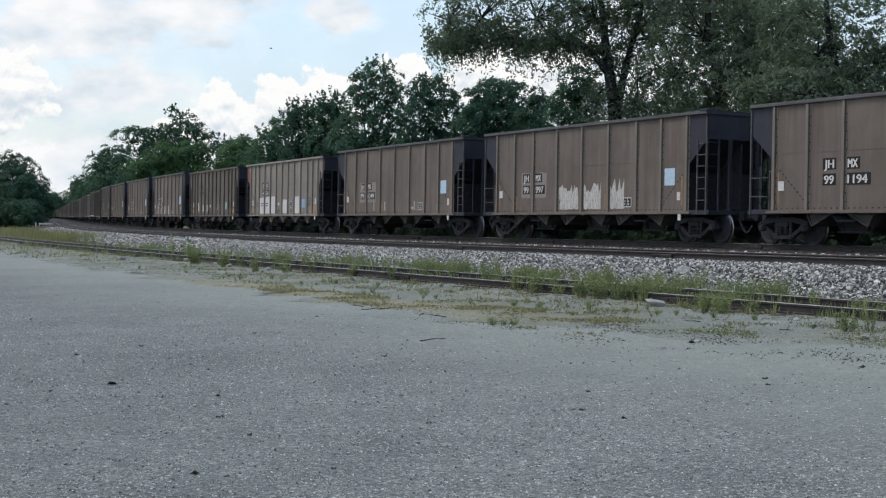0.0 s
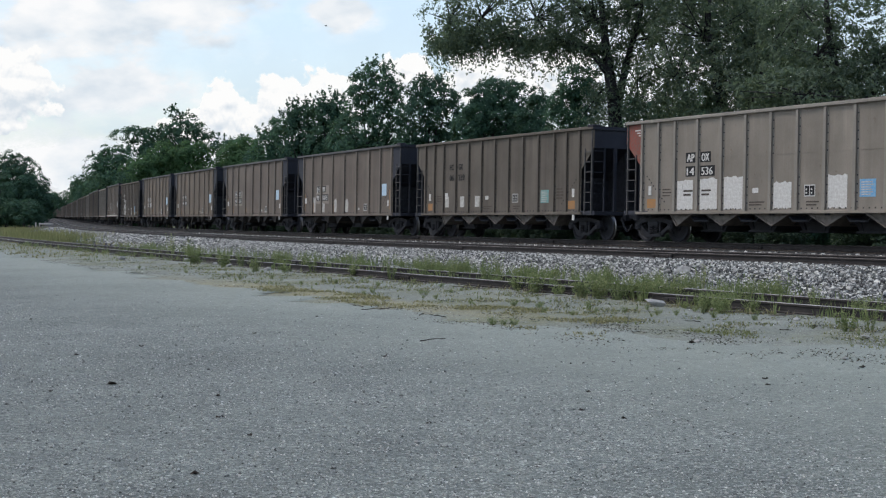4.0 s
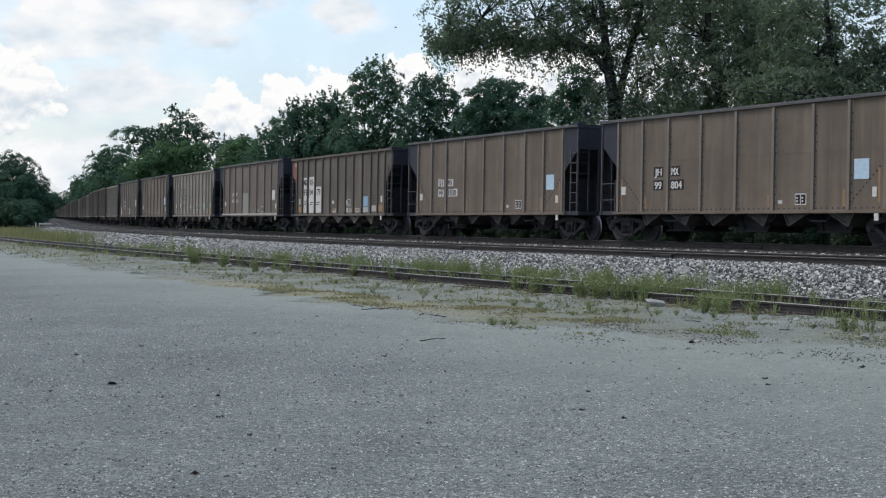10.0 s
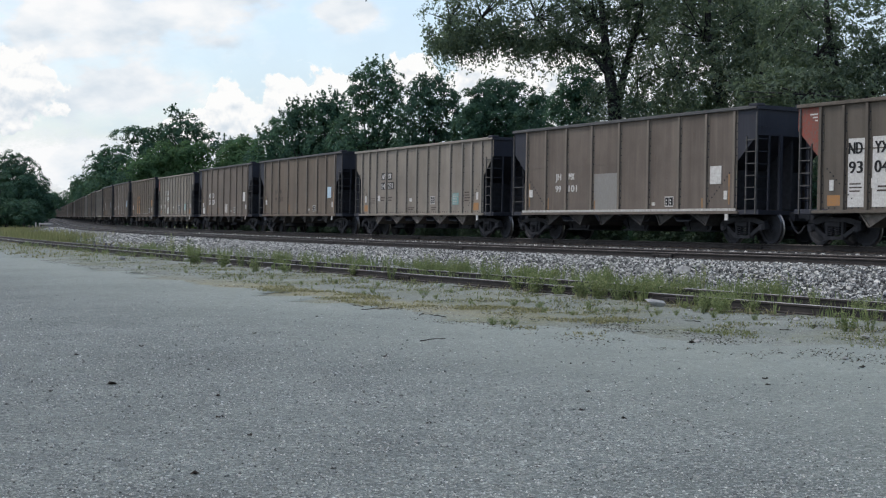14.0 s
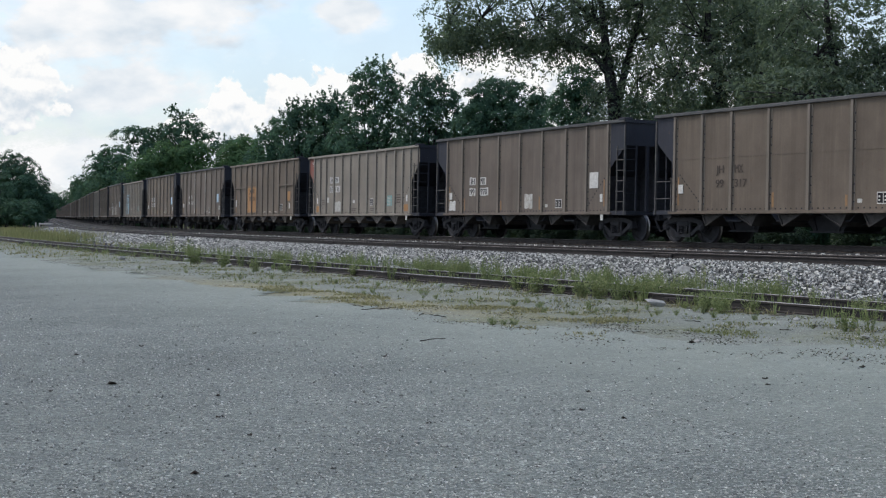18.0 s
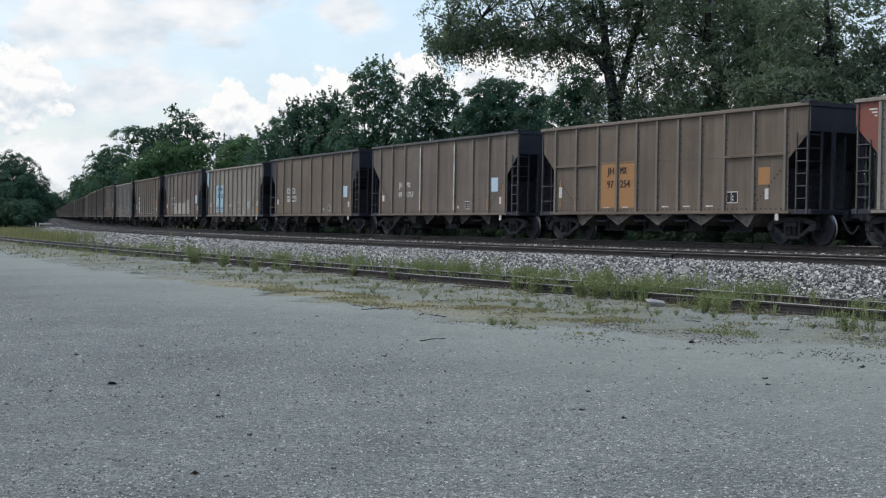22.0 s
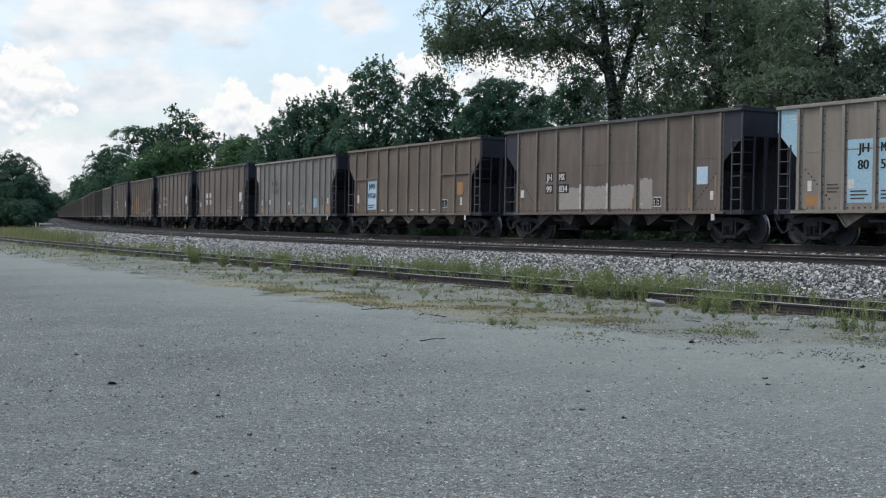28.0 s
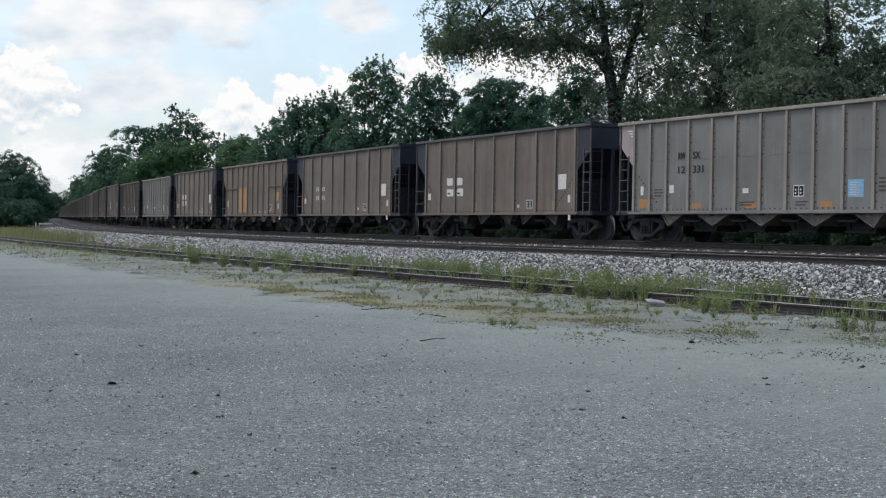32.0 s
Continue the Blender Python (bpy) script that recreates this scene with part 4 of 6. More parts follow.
# ---- loose stones, grass and weeds ----
BED_O = [o for o, z in BED][::-1]
BED_Z = [z for o, z in BED][::-1]
OCTA_F = np.array([(0, 2, 4), (2, 1, 4), (1, 3, 4), (3, 0, 4), (2, 0, 5), (1, 2, 5), (3, 1, 5), (0, 3, 5)])
OCTA_V = np.array([(1, 0, 0), (-1, 0, 0), (0, 1, 0), (0, -1, 0), (0, 0, 1), (0, 0, -1)], float)


def stones(name, rng, s, off, size, lift=0.35):
    """Angular broken stones lying on the bed at the places given."""
    n = len(s)
    x, y, _ = on_track(s, off)
    z = np.interp(off, BED_O, BED_Z) + size * lift
    V = OCTA_V[None] * rng.uniform(0.55, 1.25, (n, 6, 3)) + rng.normal(0, 0.16, (n, 6, 3))
    V *= (size[:, None] * rng.uniform(0.7, 1.25, (n, 3)))[:, None, :] * np.array([1.15, 1.15, 0.8])
    a, b = rng.uniform(0, 6.28, n), rng.normal(0, 0.5, n)
    ca, sa, cb, sb = np.cos(a), np.sin(a), np.cos(b), np.sin(b)
    X = V[:, :, 0] * ca[:, None] - V[:, :, 1] * sa[:, None]
    Y = V[:, :, 0] * sa[:, None] + V[:, :, 1] * ca[:, None]
    Z = V[:, :, 2] * cb[:, None] + X * sb[:, None]
    X = X * cb[:, None] - V[:, :, 2] * sb[:, None]
    P = np.stack([X + x[:, None], Y + y[:, None], Z + z[:, None]], 2).reshape(-1, 3)
    F = (OCTA_F[None] + 6 * np.arange(n)[:, None, None]).reshape(-1, 3)
    return pydata(name, P.tolist(), F.tolist(), STONE)


rng = np.random.default_rng(31)
near_n, far_n, gauge_n = 44000, 16000, 16000
S_ = np.concatenate([rng.uniform(-14, 37, near_n), rng.uniform(-115, -14, far_n), rng.uniform(-40, 37, gauge_n)])
O_ = np.concatenate([rng.uniform(-8.2, -4.55, near_n), rng.uniform(-8.0, -4.55, far_n), np.where(rng.uniform(0, 1, gauge_n) < 0.65, rng.uniform(-4.08, -2.86, gauge_n), rng.uniform(-2.55, -0.2, gauge_n))])
K_ = np.concatenate([rng.uniform(0.022, 0.05, near_n), rng.uniform(0.045, 0.1, far_n), rng.uniform(0.03, 0.055, gauge_n)])
tagged(new("ballast_stones", stones("ballast_stones", rng, S_, O_, K_)), "pale grey broken ballast stones along the track", "ballast", kind="stuff")


def grit(rng, n, y0, y1, size0, size1, z):
    """Loose grit lying about on the flat, thinner with distance."""
    y = y0 * (y1 / y0) ** rng.uniform(0, 1, n)
    x = y * rng.uniform(-0.34, 0.34, n)
    # coarse away from the verge, thin in the dust beside it, and patchy
    u = x + 0.54 * y - 19.4
    lie = np.array([noise.noise((float(a) * 0.22, float(b) * 0.22, 1.0)) for a, b in zip(x, y)])
    keep = rng.uniform(0, 1, n) < np.clip((-6.5 - u) / 6.0 + lie * 0.9, 0.16, 1.0)
    x, y = x[keep], y[keep]
    n = len(x)
    size = rng.uniform(size0, size1, n) * rng.uniform(0.6, 1.5, n)
    V = OCTA_V[None] * rng.uniform(0.6, 1.3, (n, 6, 3)) * size[:, None, None]
    a = rng.uniform(0, 6.28, n)
    X = V[:, :, 0] * np.cos(a)[:, None] - V[:, :, 1] * np.sin(a)[:, None] + x[:, None]
    Y = V[:, :, 0] * np.sin(a)[:, None] + V[:, :, 1] * np.cos(a)[:, None] + y[:, None]
    Z = V[:, :, 2] * 0.7 + z + size[:, None] * 0.3
    F = (OCTA_F[None] + 6 * np.arange(n)[:, None, None]).reshape(-1, 3)
    return pydata("grit", np.stack([X, Y, Z], 2).reshape(-1, 3).tolist(), F.tolist(), GRIT)


tagged(new("grit", grit(rng, 52000, 7.5, 44.0, 0.0045, 0.0105, 0.022)), "loose pale grit scattered over the asphalt", "grit", kind="stuff")
tagged(new("gravel", grit(rng, 6500, 13.0, 36.0, 0.008, 0.0145, 0.022)), "loose pale gravel lying in drifts on the asphalt", "gravel", kind="stuff")


def blades(name, rng, x, y, h, mat, lean=0.25, w=0.011, z=0.0):
    """Grass blades, each bent once."""
    n = len(x)
    a = rng.uniform(0, 6.28, n)
    t = np.stack([np.cos(a), np.sin(a), np.zeros(n)], 1)
    d = rng.normal(0, lean, (n, 2)) * h[:, None]
    base = np.stack([x, y, np.full(n, z)], 1)
    mid = base + np.stack([d[:, 0] * 0.35, d[:, 1] * 0.35, h * 0.55], 1)
    tip = base + np.stack([d[:, 0], d[:, 1], h], 1)
    ww = w * rng.uniform(0.6, 1.4, n)[:, None]
    V = np.stack([base - t * ww, base + t * ww, mid + t * ww * 0.8, mid - t * ww * 0.8, tip], 1).reshape(-1, 3)
    k = 5 * np.arange(n)
    quads = np.stack([k, k + 1, k + 2, k + 3], 1).tolist()
    tris = np.stack([k + 3, k + 2, k + 4], 1).tolist()
    return pydata(name, V.tolist(), quads + tris, mat)


def along_siding(rng, n, y0, y1, o0, o1, patchy=0.0):
    """Points beside the siding: how far from the eye, and how far off its centre line (away is positive)."""
    yy = rng.uniform(y0, y1, n)
    x = SID_X0 + SID_M * yy + SID_Q * yy ** 2
    dx = SID_M + 2 * SID_Q * yy
    k = 1 / np.sqrt(1 + dx ** 2)
    o = rng.uniform(o0, o1, n)
    px, py = x + o * k, yy - o * dx * k
    if patchy:
        keep = np.array([noise.noise((float(a) * 0.9, float(b) * 0.9, 3.0)) + 0.6 * noise.noise((float(a) * 3.3, float(b) * 3.3, 8.0)) > patchy - 0.5 + 0.5 * rng.random() for a, b in zip(px, py)])
        px, py = px[keep], py[keep]
    return px, py


def meadow(name, rng, spots, mat, label, z=0.02, lean=0.25, w=0.011):
    xs, ys, hs = [], [], []
    for n, y0, y1, o0, o1, h0, h1, patchy in spots:
        x, y = along_siding(rng, n, y0, y1, o0, o1, patchy)
        xs.append(x), ys.append(y), hs.append(rng.uniform(h0, h1, len(x)))
    return tagged(new(name, blades(name, rng, np.concatenate(xs), np.concatenate(ys), np.concatenate(hs), mat, lean, w, z)), label, "grass", kind="stuff")


meadow("tall_weeds", rng, ((9500, 27.5, 45, 0.85, 3.0, 0.10, 0.46, 0.55), (1900, 21, 28, 0.9, 2.6, 0.08, 0.26, 0.58), (4500, 43, 75, 0.9, 3.0, 0.2, 0.55, 0.48), (3000, 20, 40, -0.6, 0.65, 0.08, 0.28, 0.48), (1400, 40, 80, -0.7, 0.7, 0.1, 0.4, 0.4),
                           (900, 18, 25.5, 0.9, 2.2, 0.1, 0.34, 0.5), (2600, 44, 90, -1.6, -0.75, 0.1, 0.3, 0.5), (3200, 86, 124, 1.8, 6.0, 0.2, 0.6, 0.35), (3500, 56, 120, -4.5, -0.8, 0.03, 0.12, 0.35), (2500, 30, 60, -4.6, -0.9, 0.02, 0.09, 0.5), (2400, 25.9, 29.0, -0.95, 0.5, 0.10, 0.36, 0.42), (700, 22.5, 25.5, -1.1, -0.2, 0.08, 0.28, 0.5)), WEED, "thin green weeds growing along the siding")
meadow("far_weeds", rng, ((4600, 94, 126, 1.0, 6.5, 0.25, 0.8, 0.35), (2000, 120, 190, 1.5, 12.0, 0.3, 0.8, 0.35)), RANK, "tall rank weeds beside the far end of the siding", w=0.028)
meadow("dry_grass", rng, ((3000, 23, 34, -3.8, -1.4, 0.02, 0.07, 0.5), (2800, 33, 48, -3.9, -1.0, 0.02, 0.09, 0.5), (9000, 29, 37, -5.9, -4.5, 0.015, 0.06, 0.36), (6000, 24.5, 29.5, -5.0, -3.8, 0.015, 0.06, 0.36), (1300, 22.5, 25, -6.3, -5.5, 0.02, 0.06, 0.45), (2600, 46, 85, -4.5, -0.9, 0.03, 0.12, 0.45), (900, 19, 26, -2.6, -0.9, 0.02, 0.08, 0.55),
                          (1500, 24, 40, -1.5, -0.8, 0.03, 0.16, 0.5)), STRAW, "short dry yellow grass on the verge", lean=0.7, w=0.007)
meadow("dead_litter", rng, ((8500, 18.5, 30, -6.2, -0.9, 0.008, 0.026, 0.36), (6500, 30, 60, -6.0, -0.9, 0.01, 0.032, 0.36), (2200, 21, 27, -6.9, -4.6, 0.007, 0.022, 0.4)), CHAFF, "dark dead grass and bark litter strewn over the verge", z=0.03, lean=2.6, w=0.009)
meadow("low_grass", rng, ((8500, 18.5, 30, -4.4, -0.9, 0.012, 0.05, 0.42), (7500, 30, 52, -5.0, -0.9, 0.015, 0.065, 0.40), (500, 21.6, 22.9, -4.5, -3.4, 0.02, 0.07, 0.4)), RANK, "short green grass in the dust of the verge", lean=0.6, w=0.008)
meadow("far_grass", rng, ((15000, 64, 210, 2.5, 15.0, 0.12, 0.32, 0.2), (4000, 62, 150, -5.5, -0.8, 0.03, 0.14, 0.35)), STRAW, "yellowed long grass beside the far end of the siding", w=0.03)


def verge_pebbles(rng, n):
    """Small stones strewn over the verge."""
    x, y = along_siding(rng, n, 19.0, 60.0, -5.8, -0.95, 0.4)
    n = len(x)
    size = rng.uniform(0.005, 0.013, n) * rng.uniform(0.6, 1.5, n)
    V = OCTA_V[None] * rng.uniform(0.6, 1.3, (n, 6, 3)) * size[:, None, None]
    V = V * np.array([1.2, 1.0, 0.7]) + np.stack([x, y, 0.035 + size * 0.2], 1)[:, None, :]
    F = (OCTA_F[None] + 6 * np.arange(n)[:, None, None]).reshape(-1, 3)
    return pydata("verge_pebbles", V.reshape(-1, 3).tolist(), F.tolist(), STONE)


tagged(new("verge_pebbles", verge_pebbles(rng, 9000)), "small grey pebbles strewn over the dusty verge", "pebbles", kind="stuff")


def weed_mesh(seed, h, spread, stems, per, leaf):
    """A leafy weed: thin stems from one root with small leaves up them."""
    rng = np.random.default_rng(seed)
    segs, pts = [], []
    for i in range(stems):
        a, r = rng.uniform(0, 6.28), spread * math.sqrt(rng.random())
        b = (0.25 * r * math.cos(a), 0.25 * r * math.sin(a), -0.03)
        hh = h * rng.uniform(0.55, 1.0)
        e = (r * math.cos(a), r * math.sin(a), hh)
        segs.append((b, e, 0.006, 0.002))
        q = rng.uniform(0.2, 1.0, per)
        p = np.array(b)[None] * (1 - q[:, None]) + np.array(e)[None] * q[:, None]
        pts.append(p + rng.normal(0, 0.028, (per, 3)))
    V, F = leaf_cards(rng, np.concatenate(pts), leaf, 0.0, 0.4)
    st = limbs_mesh(segs, 4)
    st.materials.clear()
    st.materials.append(WEED)
    return st, pydata("foliage", V.tolist(), F.tolist(), WEED)


WEEDS = (weed_mesh(1, 0.55, 0.34, 26, 26, 0.030), weed_mesh(2, 0.42, 0.26, 20, 22, 0.024), weed_mesh(3, 0.62, 0.20, 14, 20, 0.022), weed_mesh(4, 0.30, 0.24, 16, 18, 0.026))


def weed(kind, x, y, scale, i):
    th = tagged(new("weed"), ("bushy green weed by the siding rail", "low green weed beside the siding", "tall thin weed growing at the rail", "small leafy weed in the dust")[kind], "weed", "weeds by the siding")
    th.matrix_basis = pose(x, y, 0.02, 0, 0, i * 71 % 360) @ Matrix.Scale(scale * 1.12, 4)
    tagged(part("stem", WEEDS[kind][0], WEED, th), kind="stuff")
    tagged(part("foliage", WEEDS[kind][1], WEED, th), kind="stuff")


WEED_SPOTS = ((0, -9.1, 51.6, 1.1), (1, -5.9, 44.1, 1.0), (2, -1.4, 37.8, 1.0), (2, 1.05, 34.2, 1.1), (1, 2.0, 31.2, 1.1), (0, 3.2, 28.6, 0.95), (0, 3.85, 28.3, 0.85), (0, 4.45, 27.6, 0.9), (1, 4.1, 28.0, 0.9), (1, 4.6, 24.9, 0.8), (3, 5.4, 24.7, 0.8),
              (2, 6.5, 24.6, 0.7), (2, 6.25, 20.6, 0.7), (3, 6.0, 20.9, 0.9), (2, -13.7, 70.7, 1.3), (1, -5.9, 49.8, 1.2), (2, -0.4, 40.0, 1.0), (3, 5.0, 25.2, 0.9), (3, -4.9, 43.5, 0.9), (2, 5.6, 26.0, 0.9), (0, 2.9, 29.2, 0.8), (1, 3.5, 28.2, 1.0), (1, 1.7, 32.2, 0.8), (2, 0.2, 36.2, 0.9), (1, -2.6, 40.5, 0.8), (2, -4.0, 43.0, 1.0), (1, -7.6, 48.6, 1.1), (3, 4.9, 24.6, 0.9), (1, 7.0, 23.6, 0.7), (2, -10.6, 58.5, 1.2),
              (2, -7.0, 48.8, 1.0), (3, 2.5, 30.4, 0.8), (0, 4.2, 28.9, 0.75), (3, 0.78, 22.3, 0.42), (3, 1.1, 22.2, 0.36), (3, 0.95, 22.25, 0.3))
for i, (kind, x, y, sc) in enumerate(WEED_SPOTS):
    weed(kind, x, y, sc, i)


px_, py_ = along_siding(rng, 60, 23.0, 48.0, 0.9, 2.8)
for i in range(60):
    weed((2, 3, 1, 2)[i % 4], float(px_[i]), float(py_[i]), 0.5 + 0.4 * rng.random(), i)
px_, py_ = along_siding(rng, 34, 19.5, 60.0, -0.6, 0.6)
for i in range(34):
    weed((3, 2, 3)[i % 3], float(px_[i]), float(py_[i]), 0.5 + 0.4 * rng.random(), i)
px_, py_ = along_siding(rng, 110, 18.5, 50.0, -4.6, -1.0)
for i in range(110):
    weed(3, float(px_[i]), float(py_[i]), 0.12 + 0.26 * rng.random() ** 2, i)


# ---- litter on the asphalt ----
def leaf_litter(seed):
    """A curled dead leaf."""
    rr = random.Random(seed)
    bm = bmesh.new()
    ring = []
    for i in range(9):
        t = 2 * math.pi * i / 9
        r = 0.055 * (0.7 + 0.5 * rr.random())
        ring.append(bm.verts.new((1.5 * r * math.cos(t), r * math.sin(t), 0.012 + 0.05 * rr.random() * abs(math.sin(t)))))
    c = bm.verts.new((0, 0, 0.006))
    for i in range(9):
        bm.faces.new((c, ring[i], ring[(i + 1) % 9]))
    bmesh.ops.solidify(bm, geom=bm.faces[:], thickness=0.004)
    return mesh_of(bm, "dead_leaf", DEAD)


def twig_mesh(seed, length):
    rr = random.Random(seed)
    segs, p = [], Vector((-length / 2, 0, 0.012))
    for i in range(5):
        q = p + Vector((length / 5, rr.uniform(-0.03, 0.03), rr.uniform(-0.004, 0.012)))
        q.z = max(0.01, q.z)
        segs.append((tuple(p), tuple(q), 0.0075 - 0.001 * i, 0.0065 - 0.001 * i))
        if i in (1, 3):
            segs.append((tuple(q), (q.x + 0.06, q.y + rr.choice((-1, 1)) * 0.07, q.z + 0.01), 0.006, 0.003))
        p = q
    me = limbs_mesh(segs, 6)
    me.materials.clear()
    me.materials.append(DEAD)
    return me


def rock_mesh(seed, r, flat=0.6):
    rr = random.Random(seed)
    bm = bmesh.new()
    bmesh.ops.create_icosphere(bm, subdivisions=2, radius=r)
    for v in bm.verts:
        v.co *= 0.8 + 0.4 * noise.noise(v.co * (1.8 / r) * 0.5 + Vector((seed, 0, 0))) + 0.1 * rr.random()
        v.co.z = v.co.z * flat + r * flat * 0.55
    return mesh_of(bm, "stone", PALE_STONE)


LEAVES = [leaf_litter(s) for s in (1, 2, 3, 4)]
LITTER = ((-3.5, 14.77), (-0.74, 17.43), (-1.97, 12.31), (-4.1, 19.04), (-2.2, 24.39), (-1.57, 11.28), (-0.13, 11.87), (1.54, 12.04), (2.01, 16.62), (3.34, 18.9), (-3.99, 14.23), (-7.12, 24.25), (-0.95, 16.22), (-1.71, 9.61),
          (4.71, 15.81), (3.39, 14.81), (1.42, 13.85), (-4.69, 17.95), (-6.47, 32.54), (-2.83, 21.0), (-2.22, 13.77), (1.24, 12.58), (3.3, 14.3), (1.65, 20.57))
BIG = {0: 0.8, 1: 0.75, 2: 0.5, 3: 0.7, 9: 0.7, 14: 0.7}
for i, (x, y) in enumerate(LITTER):
    th = tagged(new("dead_leaf", LEAVES[i % 4]), "small curled dark dead leaf lying on the asphalt", "dead leaf", "dead leaves on the asphalt")
    th.matrix_basis = pose(x, y, 0.022, 0, 0, i * 97 % 360) @ Matrix.Scale(BIG.get(i, 0.42), 4)
tw = tagged(new("twig", twig_mesh(5, 0.36)), "thin dark fallen twig lying on the asphalt", "twig")
tw.location = (-0.15, 19.47, 0.022)
for i, (x, y, ln_) in enumerate(((-1.3, 25.83, 0.42), (-1.0, 26.05, 0.5), (-0.39, 24.31, 0.35), (-1.62, 26.8, 0.4), (-0.1, 23.88, 0.3), (3.95, 22.3, 0.3), (5.6, 21.3, 0.4), (5.0, 20.6, 0.35))):
    th = tagged(new("twig", twig_mesh(9 + i, ln_)), "dry broken twig on the dusty verge", "twig")
    th.matrix_basis = pose(x, y, 0.03, 0, 0, i * 40)
bms = bmesh.new()
slab(bms, [(-0.08, 0.0), (0.13, 0.0), (0.31, 0.06), (0.27, 0.12), (-0.1, 0.145), (-0.29, 0.115)], -0.15, 0.13)
for v in bms.verts:
    v.co += Vector((0.03 * noise.noise(v.co * 6), 0.04 * noise.noise(v.co * 5 + Vector((3, 0, 0))), 0.015 * noise.noise(v.co * 7)))
bmesh.ops.bevel(bms, geom=bms.edges[:], offset=0.005, segments=1, affect="EDGES")
slab_ob = tagged(new("stone_slab", mesh_of(bms, "stone_slab", PALE_STONE)), "flat pale broken stone slab in the dust", "stone")
slab_ob.matrix_basis = pose(3.97, 26.4, 0.045, 12, 7, 12) @ Matrix.Scale(0.66, 4)
bms = bmesh.new()
slab(bms, [(-0.18, 0.0), (0.17, 0.01), (0.19, 0.19), (0.03, 0.22), (-0.16, 0.18)], -0.04, 0.04)
for v in bms.verts:
    v.co += Vector((0.03 * noise.noise(v.co * 6), 0.03 * noise.noise(v.co * 5), 0.02 * noise.noise(v.co * 7)))
slab_ob = tagged(new("stone_slab", mesh_of(bms, "stone_slab", PALE_STONE)), "flat pale stone slab leaning on the ballast slope", "stone")
slab_ob.matrix_basis = pose(5.95, 35.0, 0.24, -35, 3, -25)
ROCKS = ((1.11, 9.72, 0.022), (-0.21, 10.86, 0.028), (-10.0, 54.9, 0.17), (-13.2, 57.7, 0.18), (-8.2, 50.6, 0.12), (-5.6, 44.9, 0.15), (5.7, 22.7, 0.08), (5.1, 26.0, 0.09), (4.77, 16.7, 0.05), (3.45, 19.1, 0.06), (-7.4, 48.5, 0.13), (5.9, 19.6, 0.07), (2.3, 30.0, 0.06))
for i, (x, y, r) in enumerate(ROCKS):
    th = tagged(new("stone", rock_mesh(20 + i, r)), "small pale loose stone lying on the ground", "stone", "loose stones")
    th.matrix_basis = pose(x, y, 0.0 if y > 17 else 0.018, 0, 0, i * 50)


# ---- the train ----
PITCH, LEFT5, SPEED, SLOW = 16.18, 108.11, 10.3953, -0.02179
SILL = 0.91
SPEC = {"A": dict(posts=(0, 1.68, 3.35, 4.75, 6.12), end=7.15, top=4.18), "B": dict(posts=(0, 1.12, 2.24, 3.40, 4.55, 5.42, 6.3), end=7.22, top=4.05), "C": dict(posts=(0, 1.14, 2.28, 3.45, 4.82, 6.2), end=7.2, top=4.12)}
FACE = 1.44


def dark_box(bm, *size):
    """A bolt head in the dark second paint of its mesh."""
    for v in box(bm, *size):
        for f in v.link_faces:
            f.material_index = 1


def bolted(bm, name):
    me = mesh_of(bm, name)
    me.materials.append(BROWN)
    me.materials.append(UNDER)
    return me


def post_mesh(top):
    bm = bmesh.new()
    slab(bm, [(-0.06, SILL + 0.1), (0.06, SILL + 0.1), (0.048, top - 0.12), (-0.048, top - 0.12)], -FACE - 0.07, -FACE)
    for i in range(11):
        z = SILL + 0.3 + i * 0.245
        if i not in (4, 5):
            dark_box(bm, 0.068, 0.106, -FACE - 0.02, -FACE, z, z + 0.042)
    slab(bm, [(0.055, SILL + 0.1), (0.12, SILL + 0.1), (0.11, top - 0.12), (0.045, top - 0.12)], -FACE - 0.012, -FACE)
    return bolted(bm, "side_post")


def side_mesh(kind):
    sp = SPEC[kind]
    xp, xe, top = sp["posts"][-1], sp["end"], sp["top"]
    bm = bmesh.new()
    slab(bm, [(-xp - 0.08, SILL + 0.06), (xp + 0.08, SILL + 0.06), (xp + 0.08, top - 0.1), (-xp - 0.08, top - 0.1)], -FACE, -FACE + 0.02)
    # horizontal seam and the bolts where the slope sheets meet the side
    box(bm, -xp, xp, -FACE - 0.008, -FACE, 2.66, 2.70)
    for sg in (-1, 1):
        for i in range(9):
            q = i / 8
            dark_box(bm, sg * (xp - 0.25 - 0.95 * q) - 0.02, sg * (xp - 0.25 - 0.95 * q) + 0.02, -FACE - 0.015, -FACE, 2.15 - 0.85 * q, 2.19 - 0.85 * q)
    for i in range(int(2 * xp / 0.22)):
        x = -xp + 0.1 + i * 0.22
        dark_box(bm, x, x + 0.04, -FACE - 0.012, -FACE, SILL + 0.13, SILL + 0.17)
    return bolted(bm, "side_sheet")


def gusset_mesh(kind, sg):
    sp = SPEC[kind]
    xp, xe, top = sp["posts"][-1] + 0.08, sp["end"], sp["top"]
    bm = bmesh.new()
    slab(bm, [(sg * xp, 2.5), (sg * xe, 3.3), (sg * xe, top - 0.1), (sg * xp, top - 0.1)], -FACE - 0.004, -FACE + 0.016)
    return mesh_of(bm, "corner_panel")


def chord_mesh(kind):
    sp = SPEC[kind]
    bm = bmesh.new()
    box(bm, -sp["end"], sp["end"], -FACE - 0.09, -FACE + 0.05, sp["top"] - 0.105, sp["top"], 0.012)
    return mesh_of(bm, "top_chord")


